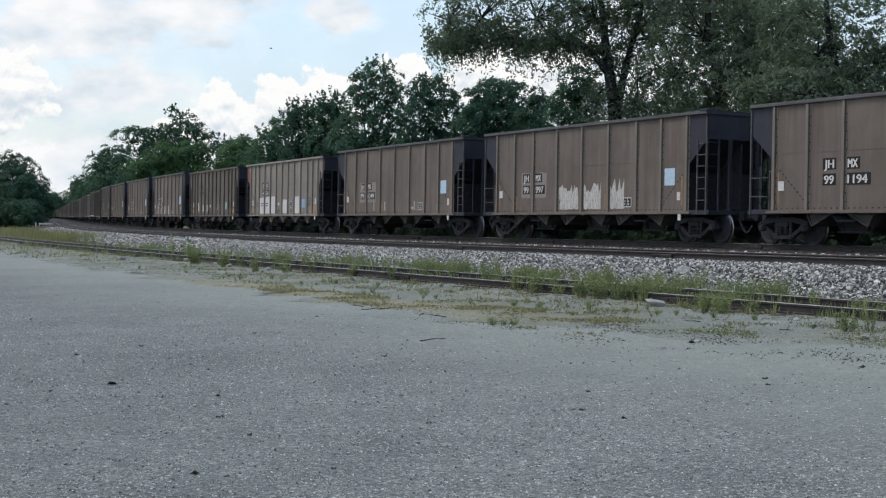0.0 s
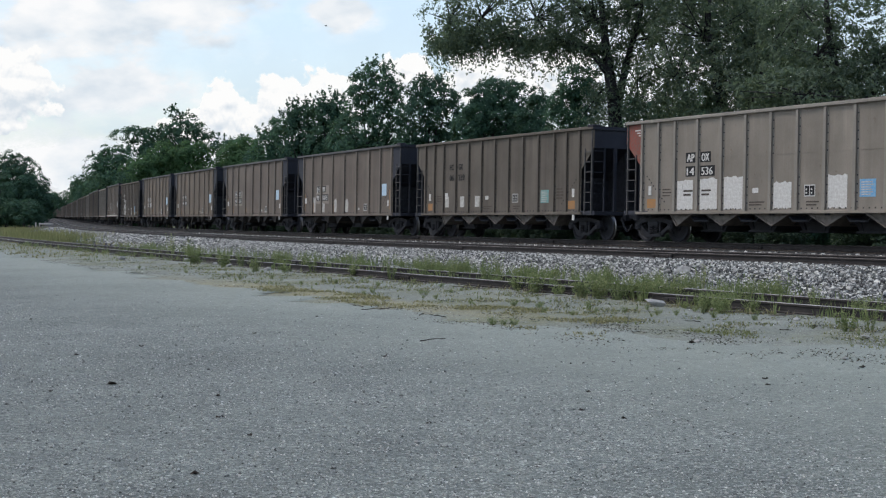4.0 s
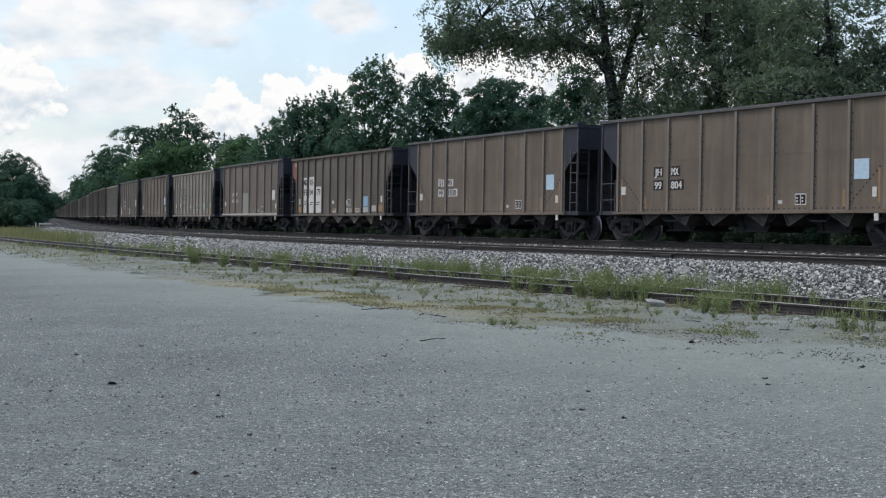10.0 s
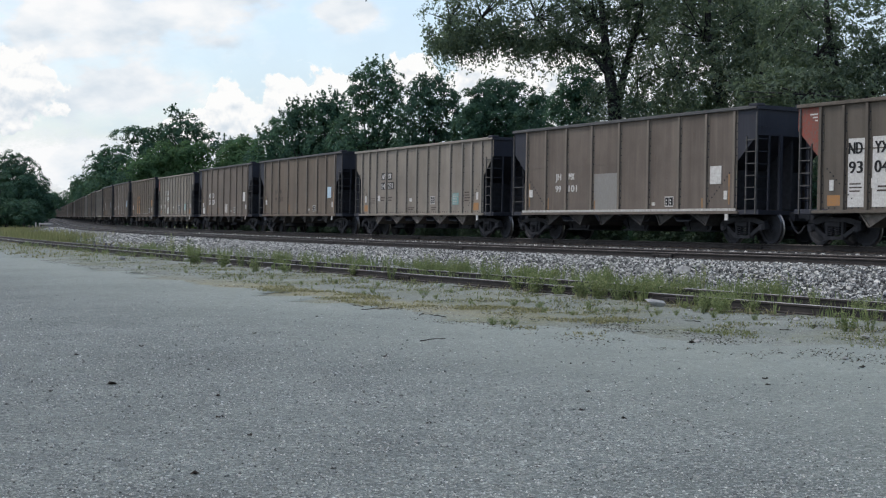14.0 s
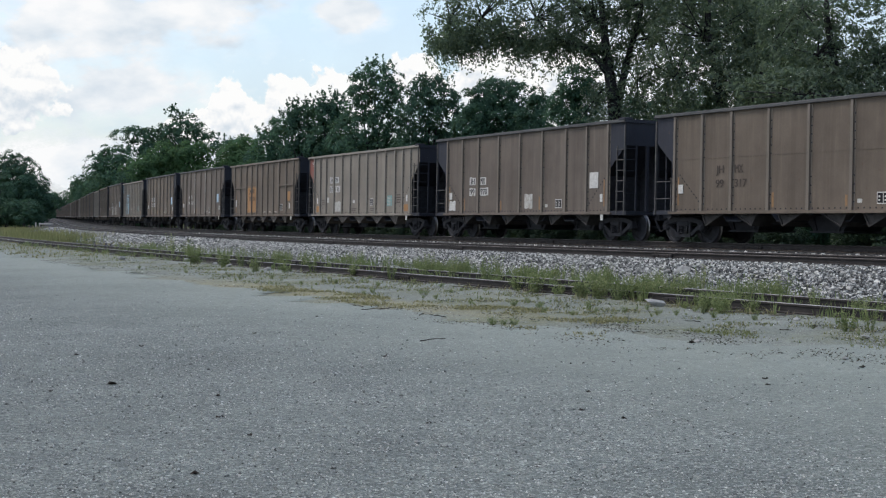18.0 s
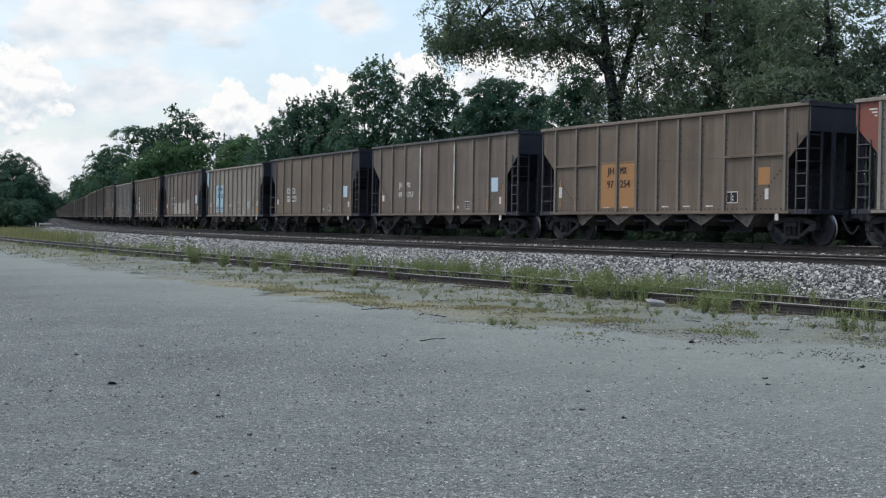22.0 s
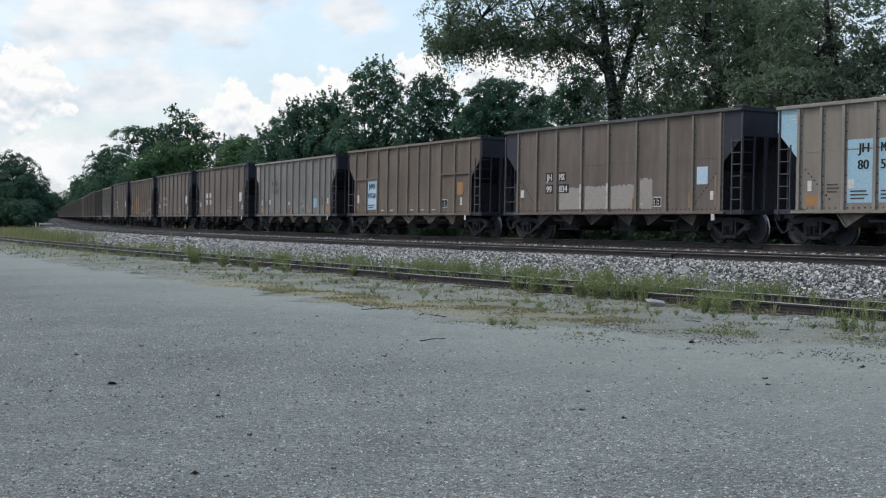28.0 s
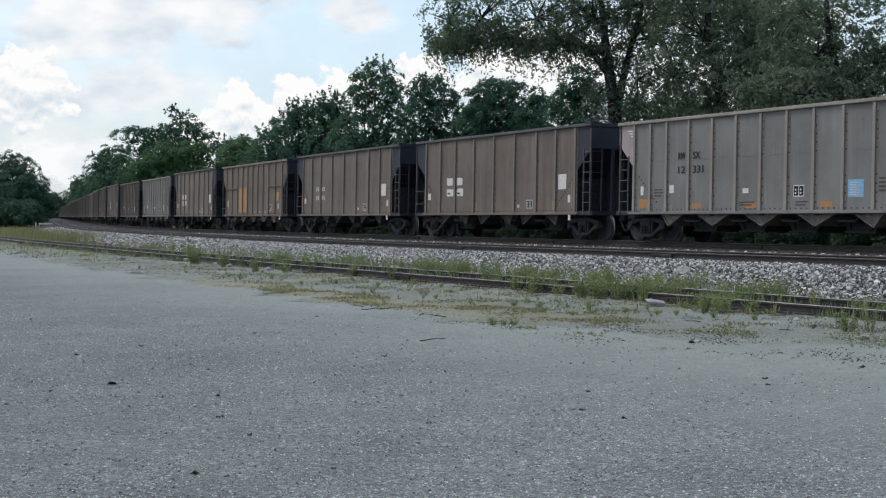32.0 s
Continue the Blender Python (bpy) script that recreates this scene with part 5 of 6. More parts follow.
def sill_mesh(kind):
    sp = SPEC[kind]
    bm = bmesh.new()
    xp = sp["posts"][-1] + 0.25
    box(bm, -xp, xp, -FACE - 0.1, -FACE + 0.04, SILL, SILL + 0.085, 0.008)
    return mesh_of(bm, "side_sill")


def end_mesh(kind, sg):
    """End frame: upper end wall with its rail, four posts and the end sill."""
    sp = SPEC[kind]
    xe, top = sp["end"], sp["top"]
    bm = bmesh.new()
    box(bm, min(sg * xe, sg * (xe - 0.02)), max(sg * xe, sg * (xe - 0.02)), -FACE, FACE, 3.28, top - 0.1)
    box(bm, sg * xe - 0.06, sg * xe + 0.06, -FACE - 0.06, FACE + 0.06, top - 0.12, top)
    for y in (-0.55, 0.55):
        box(bm, sg * xe - 0.05, sg * xe + 0.05, y - 0.05, y + 0.05, SILL + 0.1, 3.3)
    for y in (-1.0, 1.0):
        box(bm, sg * xe - 0.03, sg * xe + 0.03, y - 0.025, y + 0.025, SILL + 0.1, 3.3)
    for i in range(7):
        box(bm, sg * xe - 0.015, sg * xe + 0.015, -FACE + 0.03, -1.0, SILL + 0.35 + 0.38 * i, SILL + 0.38 + 0.38 * i)
    box(bm, min(sg * 6.0, sg * (xe + 0.1)), max(sg * 6.0, sg * (xe + 0.1)), -FACE - 0.02, FACE + 0.02, SILL - 0.02, SILL + 0.12, 0.01)
    if sg > 0:
        # folded steel cap over the front corner of the top chord
        box(bm, xe - 0.32, xe + 0.07, -FACE - 0.1, -FACE + 0.22, top - 0.03, top + 0.055, 0.015)
    return mesh_of(bm, "end_frame")


def slope_mesh(sg, xe):
    bm = bmesh.new()
    slab(bm, [(sg * xe, 3.3), (sg * 4.1, 1.0), (sg * 4.06, 1.0), (sg * (xe - 0.04), 3.34)], -FACE + 0.02, FACE - 0.02)
    return mesh_of(bm, "slope_sheet")


def floor_mesh():
    """Ridged hopper floor between the slope sheets."""
    bm = bmesh.new()
    for c in (-3.4, -1.13, 1.13, 3.4):
        slab(bm, [(c - 1.13, 1.45), (c - 0.35, 0.72), (c + 0.35, 0.72), (c + 1.13, 1.45), (c + 1.13, 1.40), (c + 0.33, 0.67), (c - 0.33, 0.67), (c - 1.13, 1.40)], -1.3, 1.3)
    return mesh_of(bm, "hopper_floor")


def ladder_mesh(x0, x1, zs):
    """Corner ladder: outer stile and rungs, standing just outside the end posts."""
    bm = bmesh.new()
    box(bm, x0 - 0.025, x0 + 0.025, -FACE - 0.045, -FACE + 0.02, SILL - 0.02, 3.98)
    box(bm, x1 - 0.02, x1 + 0.02, -FACE - 0.035, -FACE + 0.01, SILL, zs[-1] + 0.12)
    for z in zs:
        beam(bm, (x0, -FACE - 0.05, z), (x1, -FACE - 0.05, z), 0.028, 0.028)
    return mesh_of(bm, "ladder")


def bay_mesh(outline, y=1.36):
    """A discharge chute, hanging below the sill, with raised edges."""
    bm = bmesh.new()
    slab(bm, outline, -y, -y + 0.02)
    slab(bm, outline, y - 0.02, y)
    n = len(outline)
    for i in range(n):
        (xa, za), (xb, zb) = outline[i], outline[(i + 1) % n]
        if abs(za - zb) > 0.05:
            for sg in (-1, 1):
                beam(bm, (xa, sg * (y + 0.02), za), (xb, sg * (y + 0.02), zb), 0.05, 0.045)
            beam(bm, (xa, 0, za), (xb, 0, zb), 2 * y - 0.03, 0.02)
    return mesh_of(bm, "discharge_bay")


def gate_mesh(w):
    """The lower body of a hopper with its outlet gate and frame."""
    bm = bmesh.new()
    slab(bm, [(-w, 1.0), (w, 1.0), (w * 0.55, 0.42), (-w * 0.55, 0.42)], -0.72, 0.72)
    box(bm, -w * 0.62, w * 0.62, -0.78, 0.78, 0.36, 0.42, 0.01)
    for x in (-w * 0.4, w * 0.4):
        beam(bm, (x, -0.74, 0.42), (x * 1.5, -0.74, 1.0), 0.05, 0.06)
    return mesh_of(bm, "outlet_gate")


GATE_A, GATE_B = gate_mesh(1.1), gate_mesh(0.95)


def frame_mesh():
    """Centre sill with cross ties, brake cylinder rods and pipes."""
    bm = bmesh.new()
    box(bm, -7.5, 7.5, -0.24, 0.24, 0.72, 0.99)
    for x in (-6.0, -2.3, 0, 2.3, 6.0):
        box(bm, x - 0.09, x + 0.09, -1.4, 1.4, 0.86, 0.99)
    beam(bm, (-5.0, -0.6, 0.62), (5.0, -0.6, 0.62), 0.05, 0.05)
    beam(bm, (-5.2, 0.5, 0.7), (5.2, 0.5, 0.7), 0.04, 0.04)
    return mesh_of(bm, "centre_sill")


def coupler_mesh():
    bm = bmesh.new()
    box(bm, 7.45, 7.86, -0.10, 0.10, 0.78, 0.98, 0.02)
    box(bm, 7.84, 8.07, -0.17, 0.15, 0.70, 1.02, 0.04)
    return mesh_of(bm, "coupler")


def hose_mesh():
    bm = bmesh.new()
    for i in range(6):
        a, b = i / 6, (i + 1) / 6
        beam(bm, (7.4 + 0.66 * a, -0.35, 0.8 - 0.45 * math.sin(a * 2.6)), (7.4 + 0.66 * b, -0.35, 0.8 - 0.45 * math.sin(b * 2.6)), 0.05, 0.05)
    return mesh_of(bm, "air_hose")


WHEEL_R, AXLES = 0.48, 0.89


def truck_mesh():
    """Cast side frames, bolster, springs and journal boxes, about the truck's centre."""
    bm = bmesh.new()
    for sg in (-1, 1):
        y = sg * 1.02
        beam(bm, (-1.0, y, 0.62), (-0.42, y, 0.74), 0.13, 0.15)
        beam(bm, (1.0, y, 0.62), (0.42, y, 0.74), 0.13, 0.15)
        beam(bm, (-0.45, y, 0.74), (0.45, y, 0.74), 0.14, 0.13)
        beam(bm, (-0.86, y, 0.56), (-0.33, y, 0.24), 0.12, 0.12)
        beam(bm, (0.86, y, 0.56), (0.33, y, 0.24), 0.12, 0.12)
        beam(bm, (-0.38, y, 0.22), (0.38, y, 0.22), 0.18, 0.10)
        for x in (-0.3, 0.3):
            beam(bm, (x, y, 0.24), (x, y, 0.72), 0.12, 0.09)
        for x in (-0.13, 0.13):
            for z in (0.30, 0.36, 0.42, 0.48):
                box(bm, x - 0.09, x + 0.09, y - 0.1, y + 0.1, z, z + 0.035, 0.01)
        box(bm, -0.25, 0.25, y - 0.12, y + 0.12, 0.53, 0.68, 0.02)
        for x in (-AXLES, AXLES):
            box(bm, x - 0.15, x + 0.15, y - 0.11, y + 0.11, 0.42, 0.64, 0.03)
            box(bm, x - 0.09, x + 0.09, y + sg * 0.1 - 0.04, y + sg * 0.1 + 0.04, 0.39, 0.57, 0.025)
    box(bm, -0.22, 0.22, -1.0, 1.0, 0.56, 0.78, 0.03)
    box(bm, -0.5, 0.5, -0.55, 0.55, 0.30, 0.36)
    return mesh_of(bm, "truck")


def wheelset_mesh():
    """Two dished wheels with flanges on one axle, turning about y; the rims are worn bright."""
    bm = bmesh.new()
    for sg in (-1, 1):
        prof = [(0.09, 0.80), (0.13, 0.80), (0.13, 0.74), (0.36, 0.70), (0.40, 0.735), (0.462, 0.735), (WHEEL_R, 0.725), (WHEEL_R + 0.002, 0.645), (WHEEL_R + 0.028, 0.63), (WHEEL_R + 0.028, 0.605), (0.40, 0.60), (0.36, 0.655), (0.12, 0.65), (0.09, 0.60)]
        lathe(bm, [(r, sg * y) for r, y in prof], 28)
        for f in bm.faces:
            c = f.calc_center_median()
            rad = math.hypot(c.x, c.z)
            if rad > 0.471 and abs(c.y) > 0.6:
                f.material_index = 1
    lathe(bm, [(0.08, -1.05), (0.08, 1.05)], 12)
    for sg in (-1, 1):
        for i in range(3):
            t = 2 * math.pi * i / 3
            box(bm, 0.05 * math.cos(t) - 0.014, 0.05 * math.cos(t) + 0.014, sg * 1.13 - 0.02, sg * 1.13 + 0.02, 0.05 * math.sin(t) - 0.014, 0.05 * math.sin(t) + 0.014)
        lathe(bm, [(0.085, sg * 1.04), (0.085, sg * 1.12)], 12)
    me = mesh_of(bm, "wheelset", UNDER)
    me.materials.append(RIM)
    return me


POST = {k: post_mesh(s["top"]) for k, s in SPEC.items()}
SIDE = {k: side_mesh(k) for k in SPEC}
GUSSET = {(k, g): gusset_mesh(k, g) for k in SPEC for g in (-1, 1)}
CHORD = {k: chord_mesh(k) for k in SPEC}
SILLM = {k: sill_mesh(k) for k in SPEC}
ENDM = {(k, g): end_mesh(k, g) for k in SPEC for g in (-1, 1)}
SLOPE = {(k, g): slope_mesh(g, SPEC[k]["end"] - 0.03) for k in SPEC for g in (-1, 1)}
def light_block_mesh(sg, xe):
    """Unseen plates added under the slope sheet to keep the car end dark: one lengthwise web and one across over the
    truck.
    """
    bm = bmesh.new()
    slab(bm, [(sg * (xe - 0.1), 1.08), (sg * 4.3, 1.08), (sg * 4.3, 1.1), (sg * (xe - 0.1), 3.18)], -0.03, 0.03)
    box(bm, sg * 6.0 - 0.03, sg * 6.0 + 0.03, -1.36, 1.36, 1.08, 2.26)
    return mesh_of(bm, "slope_support")


LIGHT_BLOCK = {(k, g): light_block_mesh(g, SPEC[k]["end"]) for k in SPEC for g in (-1, 1)}
FLOOR, FRAME, COUPLER, HOSE, TRUCK, WHEELSET = floor_mesh(), frame_mesh(), coupler_mesh(), hose_mesh(), truck_mesh(), wheelset_mesh()
LADDER_R = ladder_mesh(7.12, 6.66, [1.35 + 0.36 * i for i in range(6)])
LADDER_L = ladder_mesh(-7.12, -6.3, [1.42, 1.98])
LADDER_LB = ladder_mesh(-7.12, -6.66, [1.35 + 0.36 * i for i in range(5)])
RAIL_C = {}
for g in (-1, 1):
    bmr = bmesh.new()
    box(bmr, min(g * 3.5, g * 6.15), max(g * 3.5, g * 6.15), -FACE - 0.07, -FACE, 2.62, 2.70, 0.01)
    RAIL_C[g] = mesh_of(bmr, "side_rail")
Z0 = SILL + 0.01
BAYS_B = [bay_mesh([(c - 0.78, Z0), (c + 0.78, Z0), (c, 0.56)]) for c in (-2.27, 0.0, 2.27)] + [bay_mesh([(-4.85, Z0), (-3.75, Z0), (-4.5, 0.53)]), bay_mesh([(3.75, Z0), (4.85, Z0), (4.5, 0.53)])]
BAYS_A = [bay_mesh([(c - 0.22, Z0), (c + 0.78, Z0), (c, 0.55)]) for c in (-4.6, -1.12, 2.29)] + [bay_mesh([(c - 0.78, Z0), (c + 0.22, Z0), (c, 0.55)]) for c in (-2.48, 1.22, 4.68)]


def valve_mesh():
    bm = bmesh.new()
    lathe(bm, [(0.14, -0.35), (0.2, -0.3), (0.2, 0.3), (0.14, 0.35)], 12)
    box(bm, -0.5, -0.3, -0.15, 0.15, -0.16, 0.16, 0.02)
    return mesh_of(bm, "air_reservoir")


VALVE = valve_mesh()
TEXTS = {}
LETTER_W = 0.80


def text_mesh(words, h, align):
    key = (words, h, align)
    if key not in TEXTS:
        cu = bpy.data.curves.new("lettering", "FONT")
        cu.body, cu.align_x, cu.size, cu.offset = words, align, h * 1.38, 0.0
        cu.resolution_u = 3
        ob = bpy.data.objects.new("lettering", cu)
        scene.collection.objects.link(ob)
        me = bpy.data.meshes.new_from_object(ob.evaluated_get(bpy.context.evaluated_depsgraph_get()))
        scene.collection.objects.unlink(ob)
        bpy.data.objects.remove(ob)
        # heavy condensed stencil letters: the strokes widened by overlaid copies
        xs = [v.co.x for v in me.vertices]
        lo, wide = min(xs), max(xs) - min(xs)
        fit = LETTER_W * h * len(words) * 0.9 / wide
        verts, faces = [], []
        for k, dx in enumerate((-0.06, -0.035, -0.012, 0.012, 0.035, 0.06)):
            base = len(verts)
            verts += [((v.co.x - lo) * fit + (dx + 0.05) * h, v.co.y, 0.0006 * k) for v in me.vertices]
            faces += [[base + i for i in p.vertices] for p in me.polygons]
        bpy.data.meshes.remove(me)
        me = pydata("lettering", verts, faces)
        me.transform(Matrix.Rotation(radians(90), 4, "X"))
        me.materials.clear()
        TEXTS[key] = me
    return TEXTS[key]


def lettering(car, words, x, z, h, mat, align="LEFT", y=-FACE - 0.012):
    ob = part("lettering", text_mesh(words, h, align), mat, car)
    ob.location = (x, y, z)
    return ob


PATCHES = {}


def patch(car, name, x0, x1, z0, z1, mat, label="", y=-FACE, ragged=0.0, thick=0.006):
    """Paint or a plate on the near side; ragged gives it an uneven upper edge."""
    w, h = round(x1 - x0, 2), round(z1 - z0, 2)
    key = (name, w, h, ragged, round(x0 * 3) if ragged else 0)
    if key not in PATCHES:
        bm = bmesh.new()
        if ragged:
            rr = random.Random(int(w * 100) + int(h * 100) + int(x0 * 100))
            n = max(4, int(w / 0.09))
            top = [(w * i / n, h * (1 - ragged * rr.random())) for i in range(n, -1, -1)]
            bot = [(w * i / n, 0.0 if i % 3 else 0.05 * rr.random()) for i in range(n + 1)]
            slab(bm, bot + top, -thick, 0)
        else:
            box(bm, 0, w, -thick, 0, 0, h)
        PATCHES[key] = mesh_of(bm, name)
    ob = part(name, PATCHES[key], mat, car, label)
    ob.location = (x0, y, z0)
    return ob


def stencil_box(car, x, z, w=0.42, h=0.30, two=True):
    """The black stencil panel with white frame and small unreadable lines."""
    p = patch(car, "stencil_panel", x, x + w, z, z + h, WHITE, "white-framed black stencil panel")
    n = 2 if two else 1
    for i in range(n):
        q = patch(p, "stencil_field", 0.025 + i * (w - 0.02) / n, (i + 1) * (w - 0.02) / n - 0.005, 0.03, h - 0.03, BLACK, y=-0.006, thick=0.003)
        q.location.x = 0.025 + i * (w - 0.02) / n
        for j in range(2):
            b = patch(p, "stencil_bar", 0.06 + i * (w - 0.02) / n, 0.06 + i * (w - 0.02) / n + 0.06, 0.08 + j * 0.1, 0.13 + j * 0.1, WHITE, y=-0.009, thick=0.002)


def bars(car, x0, x1, z0, z1, n, mat, y=-FACE - 0.006):
    """Small print too fine to read, as plain bars."""
    step = (z1 - z0) / n
    for i in range(n):
        cut = 0.75 + 0.25 * ((i * 37) % 10) / 10
        patch(car, "print_bar", x0, x0 + (x1 - x0) * cut, z0 + i * step, z0 + i * step + step * 0.45, mat, y=y, thick=0.003)


def marks(car, left, right, style, xl, xr, zc1, zc2, h=0.25):
    """Reporting marks either side of a post: rows of letters and of numbers."""
    rows = ((left[0], right[0], zc1), (left[1], right[1], zc2))
    col = {"dark": WHITE, "tan": WHITE, "white": BLACK, "bare": WHITE, "faded": FADED, "black": BLACK, "mixed": BLACK}[style]
    for l, r, z in rows:
        for words, x, sg in ((l, xl, -1), (r, xr, 1)):
            if not words:
                continue
            w = LETTER_W * h * len(words) + 0.11
            x0, x1 = (x - w, x) if sg < 0 else (x, x + w)
            if style in ("dark", "tan"):
                patch(car, "letter_plate", x0, x1, z - h * 0.66, z + h * 0.66, BLACK, "black patch behind the lettering", y=-FACE - 0.006, thick=0.004)
            elif style == "white":
                patch(car, "letter_plate", x0, x1, z - h * 0.68, z + h * 0.68, WHITE, "white patch behind the lettering", y=-FACE - 0.006, thick=0.004, ragged=0.12)
            lettering(car, words, x0 + 0.055, z - h * 0.5, h, col)
    if style == "tan":
        for x0, x1 in ((xl - 0.62, xl + 0.04), (xr - 0.05, xr + 0.28 + 0.18 * len(right[1]))):
            patch(car, "paint_patch", x0, x1, zc2 - 0.32, zc1 + 0.22, TAN_PATCH, "faded tan paint behind the lettering", ragged=0.06, thick=0.004)


def hopper_car(kind, paint, label, corner=None):
    """An open hopper car on rail level, its front towards +x and its seen side towards -y."""
    sp = SPEC[kind]
    car = tagged(new("hopper_car"), label, "freight car", "coal train cars")
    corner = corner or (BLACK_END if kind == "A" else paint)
    rib = DUST_LIT_TAUPE if paint in (TAUPE, GREY) else paint if paint is TAUPE_DARK else DUST_LIT_BROWN
    flip = pose(0, 0, 0, 0, 0, 180)
    for k, m in enumerate((Matrix.Identity(4), flip)):
        part("side_sheet", SIDE[kind], paint, car).matrix_basis = m
        part("top_chord", CHORD[kind], CHORD_GREY if kind == "A" else rib, car).matrix_basis = m
        part("side_sill", SILLM[kind], paint, car).matrix_basis = m
        for g in (-1, 1):
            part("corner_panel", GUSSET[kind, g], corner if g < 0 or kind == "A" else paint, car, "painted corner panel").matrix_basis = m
        for x in sp["posts"]:
            for g in ((-1, 1) if x else (1,)):
                part("side_post", POST[kind], rib, car).matrix_basis = m @ Matrix.Translation((g * x, 0, 0))
        if kind == "C":
            for g in (-1, 1):
                part("side_rail", RAIL_C[g], paint, car).matrix_basis = m
        part("ladder", LADDER_R, LADDER_STEEL, car).matrix_basis = m
        part("ladder", LADDER_L if kind != "B" else LADDER_LB, LADDER_STEEL, car).matrix_basis = m
        part("coupler", COUPLER, UNDER, car).matrix_basis = m
        part("air_hose", HOSE, UNDER, car).matrix_basis = m
    for g in (-1, 1):
        part("end_frame", ENDM[kind, g], BLACK_END, car, "near-black end frame")
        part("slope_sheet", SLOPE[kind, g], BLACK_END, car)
        part("slope_support", LIGHT_BLOCK[kind, g], UNDER, car)
        tr = part("truck", TRUCK, DUSTY, car, "dusty cast steel truck")
        tr.location.x = g * 6.1
        for a in (-AXLES, AXLES):
            ws = new("wheelset", WHEELSET)
            ws.parent = tr
            ws.location = (a, 0, WHEEL_R)
    part("hopper_floor", FLOOR, UNDER, car)
    part("centre_sill", FRAME, UNDER, car)
    for me in BAYS_A if kind == "A" else BAYS_B:
        part("discharge_bay", me, BAY_DARK if kind == "A" else BAY, car)
    for x in (-3.55, 0.05, 3.5) if kind == "A" else (-3.4, -1.13, 1.13, 3.4):
        part("outlet_gate", GATE_A if kind == "A" else GATE_B, UNDER, car).location.x = x
    v = part("air_reservoir", VALVE, UNDER, car)
    v.location = (-5.6, 0.3, 1.5)
    h = patch(car, "marker_plate", sp["posts"][-1] - 0.35, sp["posts"][-1] - 0.2, SILL - 0.2, SILL, WHITE, "small white tag under the sill", y=-FACE - 0.06, thick=0.03)
    return car


def dress_A(car, n):
    patch(car, "reflector_plate", -5.94, -5.70, 1.58, 1.86, WHITE, "small white plate", thick=0.02)
    patch(car, "reflector_plate", 5.62, 5.78, 1.36, 1.63, WHITE, "small white plate", thick=0.02)
    stencil_box(car, 2.6, 1.16, 0.46, 0.33)
    patch(car, "print_panel", 1.88, 2.06, 1.20, 1.31, WHITE_WORN)
    patch(car, "rust_streak", -5.98, -5.92, 1.2, 2.1, YELLOW_RUST)
    patch(car, "rust_streak", 5.82, 5.89, 1.2, 2.15, YELLOW_RUST)
    for i, x in enumerate((-4.64, -1.55, 1.42, 4.5)):
        if (n + i) % 4:
            patch(car, "rust_streak", x, x + 0.09, 1.1, 1.45 + 0.07 * ((n * 3 + i * 2) % 4), YELLOW_RUST, ragged=0.15)


def dress_B(car, n, bluemat, orange=True):
    patch(car, "reflector_plate", -4.40, -4.17, 1.60, 1.86, WHITE, "small white plate", thick=0.015)
    patch(car, "print_panel", -0.81, -0.55, 1.54, 1.69, WHITE)
    stencil_box(car, 1.41, 1.40, 0.44, 0.34)
    p = patch(car, "data_panel", 3.57, 4.16, 1.36, 1.85, bluemat, "coloured data panel with fine print")
    bars(car, 3.62, 4.1, 1.41, 1.82, 6, WHITE_WORN)
    bars(car, 4.72, 5.25, 1.5, 1.95, 4, FADED)
    bars(car, -5.2, -4.7, 1.5, 1.8, 3, FADED)
    bars(car, 1.5, 2.05, 1.14, 1.32, 2, FADED)
    bars(car, -0.95, -0.2, 1.16, 1.32, 2, FADED)
    for x in (-6.05, 5.7):
        patch(car, "reflector_plate", x + 0.1, x + 0.26, 1.55, 1.85, WHITE, "small white plate", thick=0.015)
    if orange:
        for x in (-6.03, 5.5):
            patch(car, "orange_square", x, x + 0.5, 1.12, 1.42, ORANGE, "orange safety square")


def dress_C(car, n):
    patch(car, "orange_square", 5.0, 5.52, 1.78, 2.3, ORANGE, "faded orange square")
    stencil_box(car, 3.47, 1.24, 0.6, 0.36)
    patch(car, "reflector_plate", -5.97, -5.78, 1.53, 1.92, WHITE, "small white plate", thick=0.02)
    patch(car, "reflector_plate", 5.32, 5.48, 1.34, 1.66, WHITE, "small white plate", thick=0.02)
    patch(car, "rust_streak", -5.95, -5.86, 1.2, 2.2, YELLOW_RUST)
    for x in (-3.1, -2.0, 0.25, 1.38, 2.53):
        patch(car, "white_dash", x, x + 0.36, 1.14, 1.18, WHITE)


BROWN_A = "brown coal hopper car with black ends, "
CARS = []


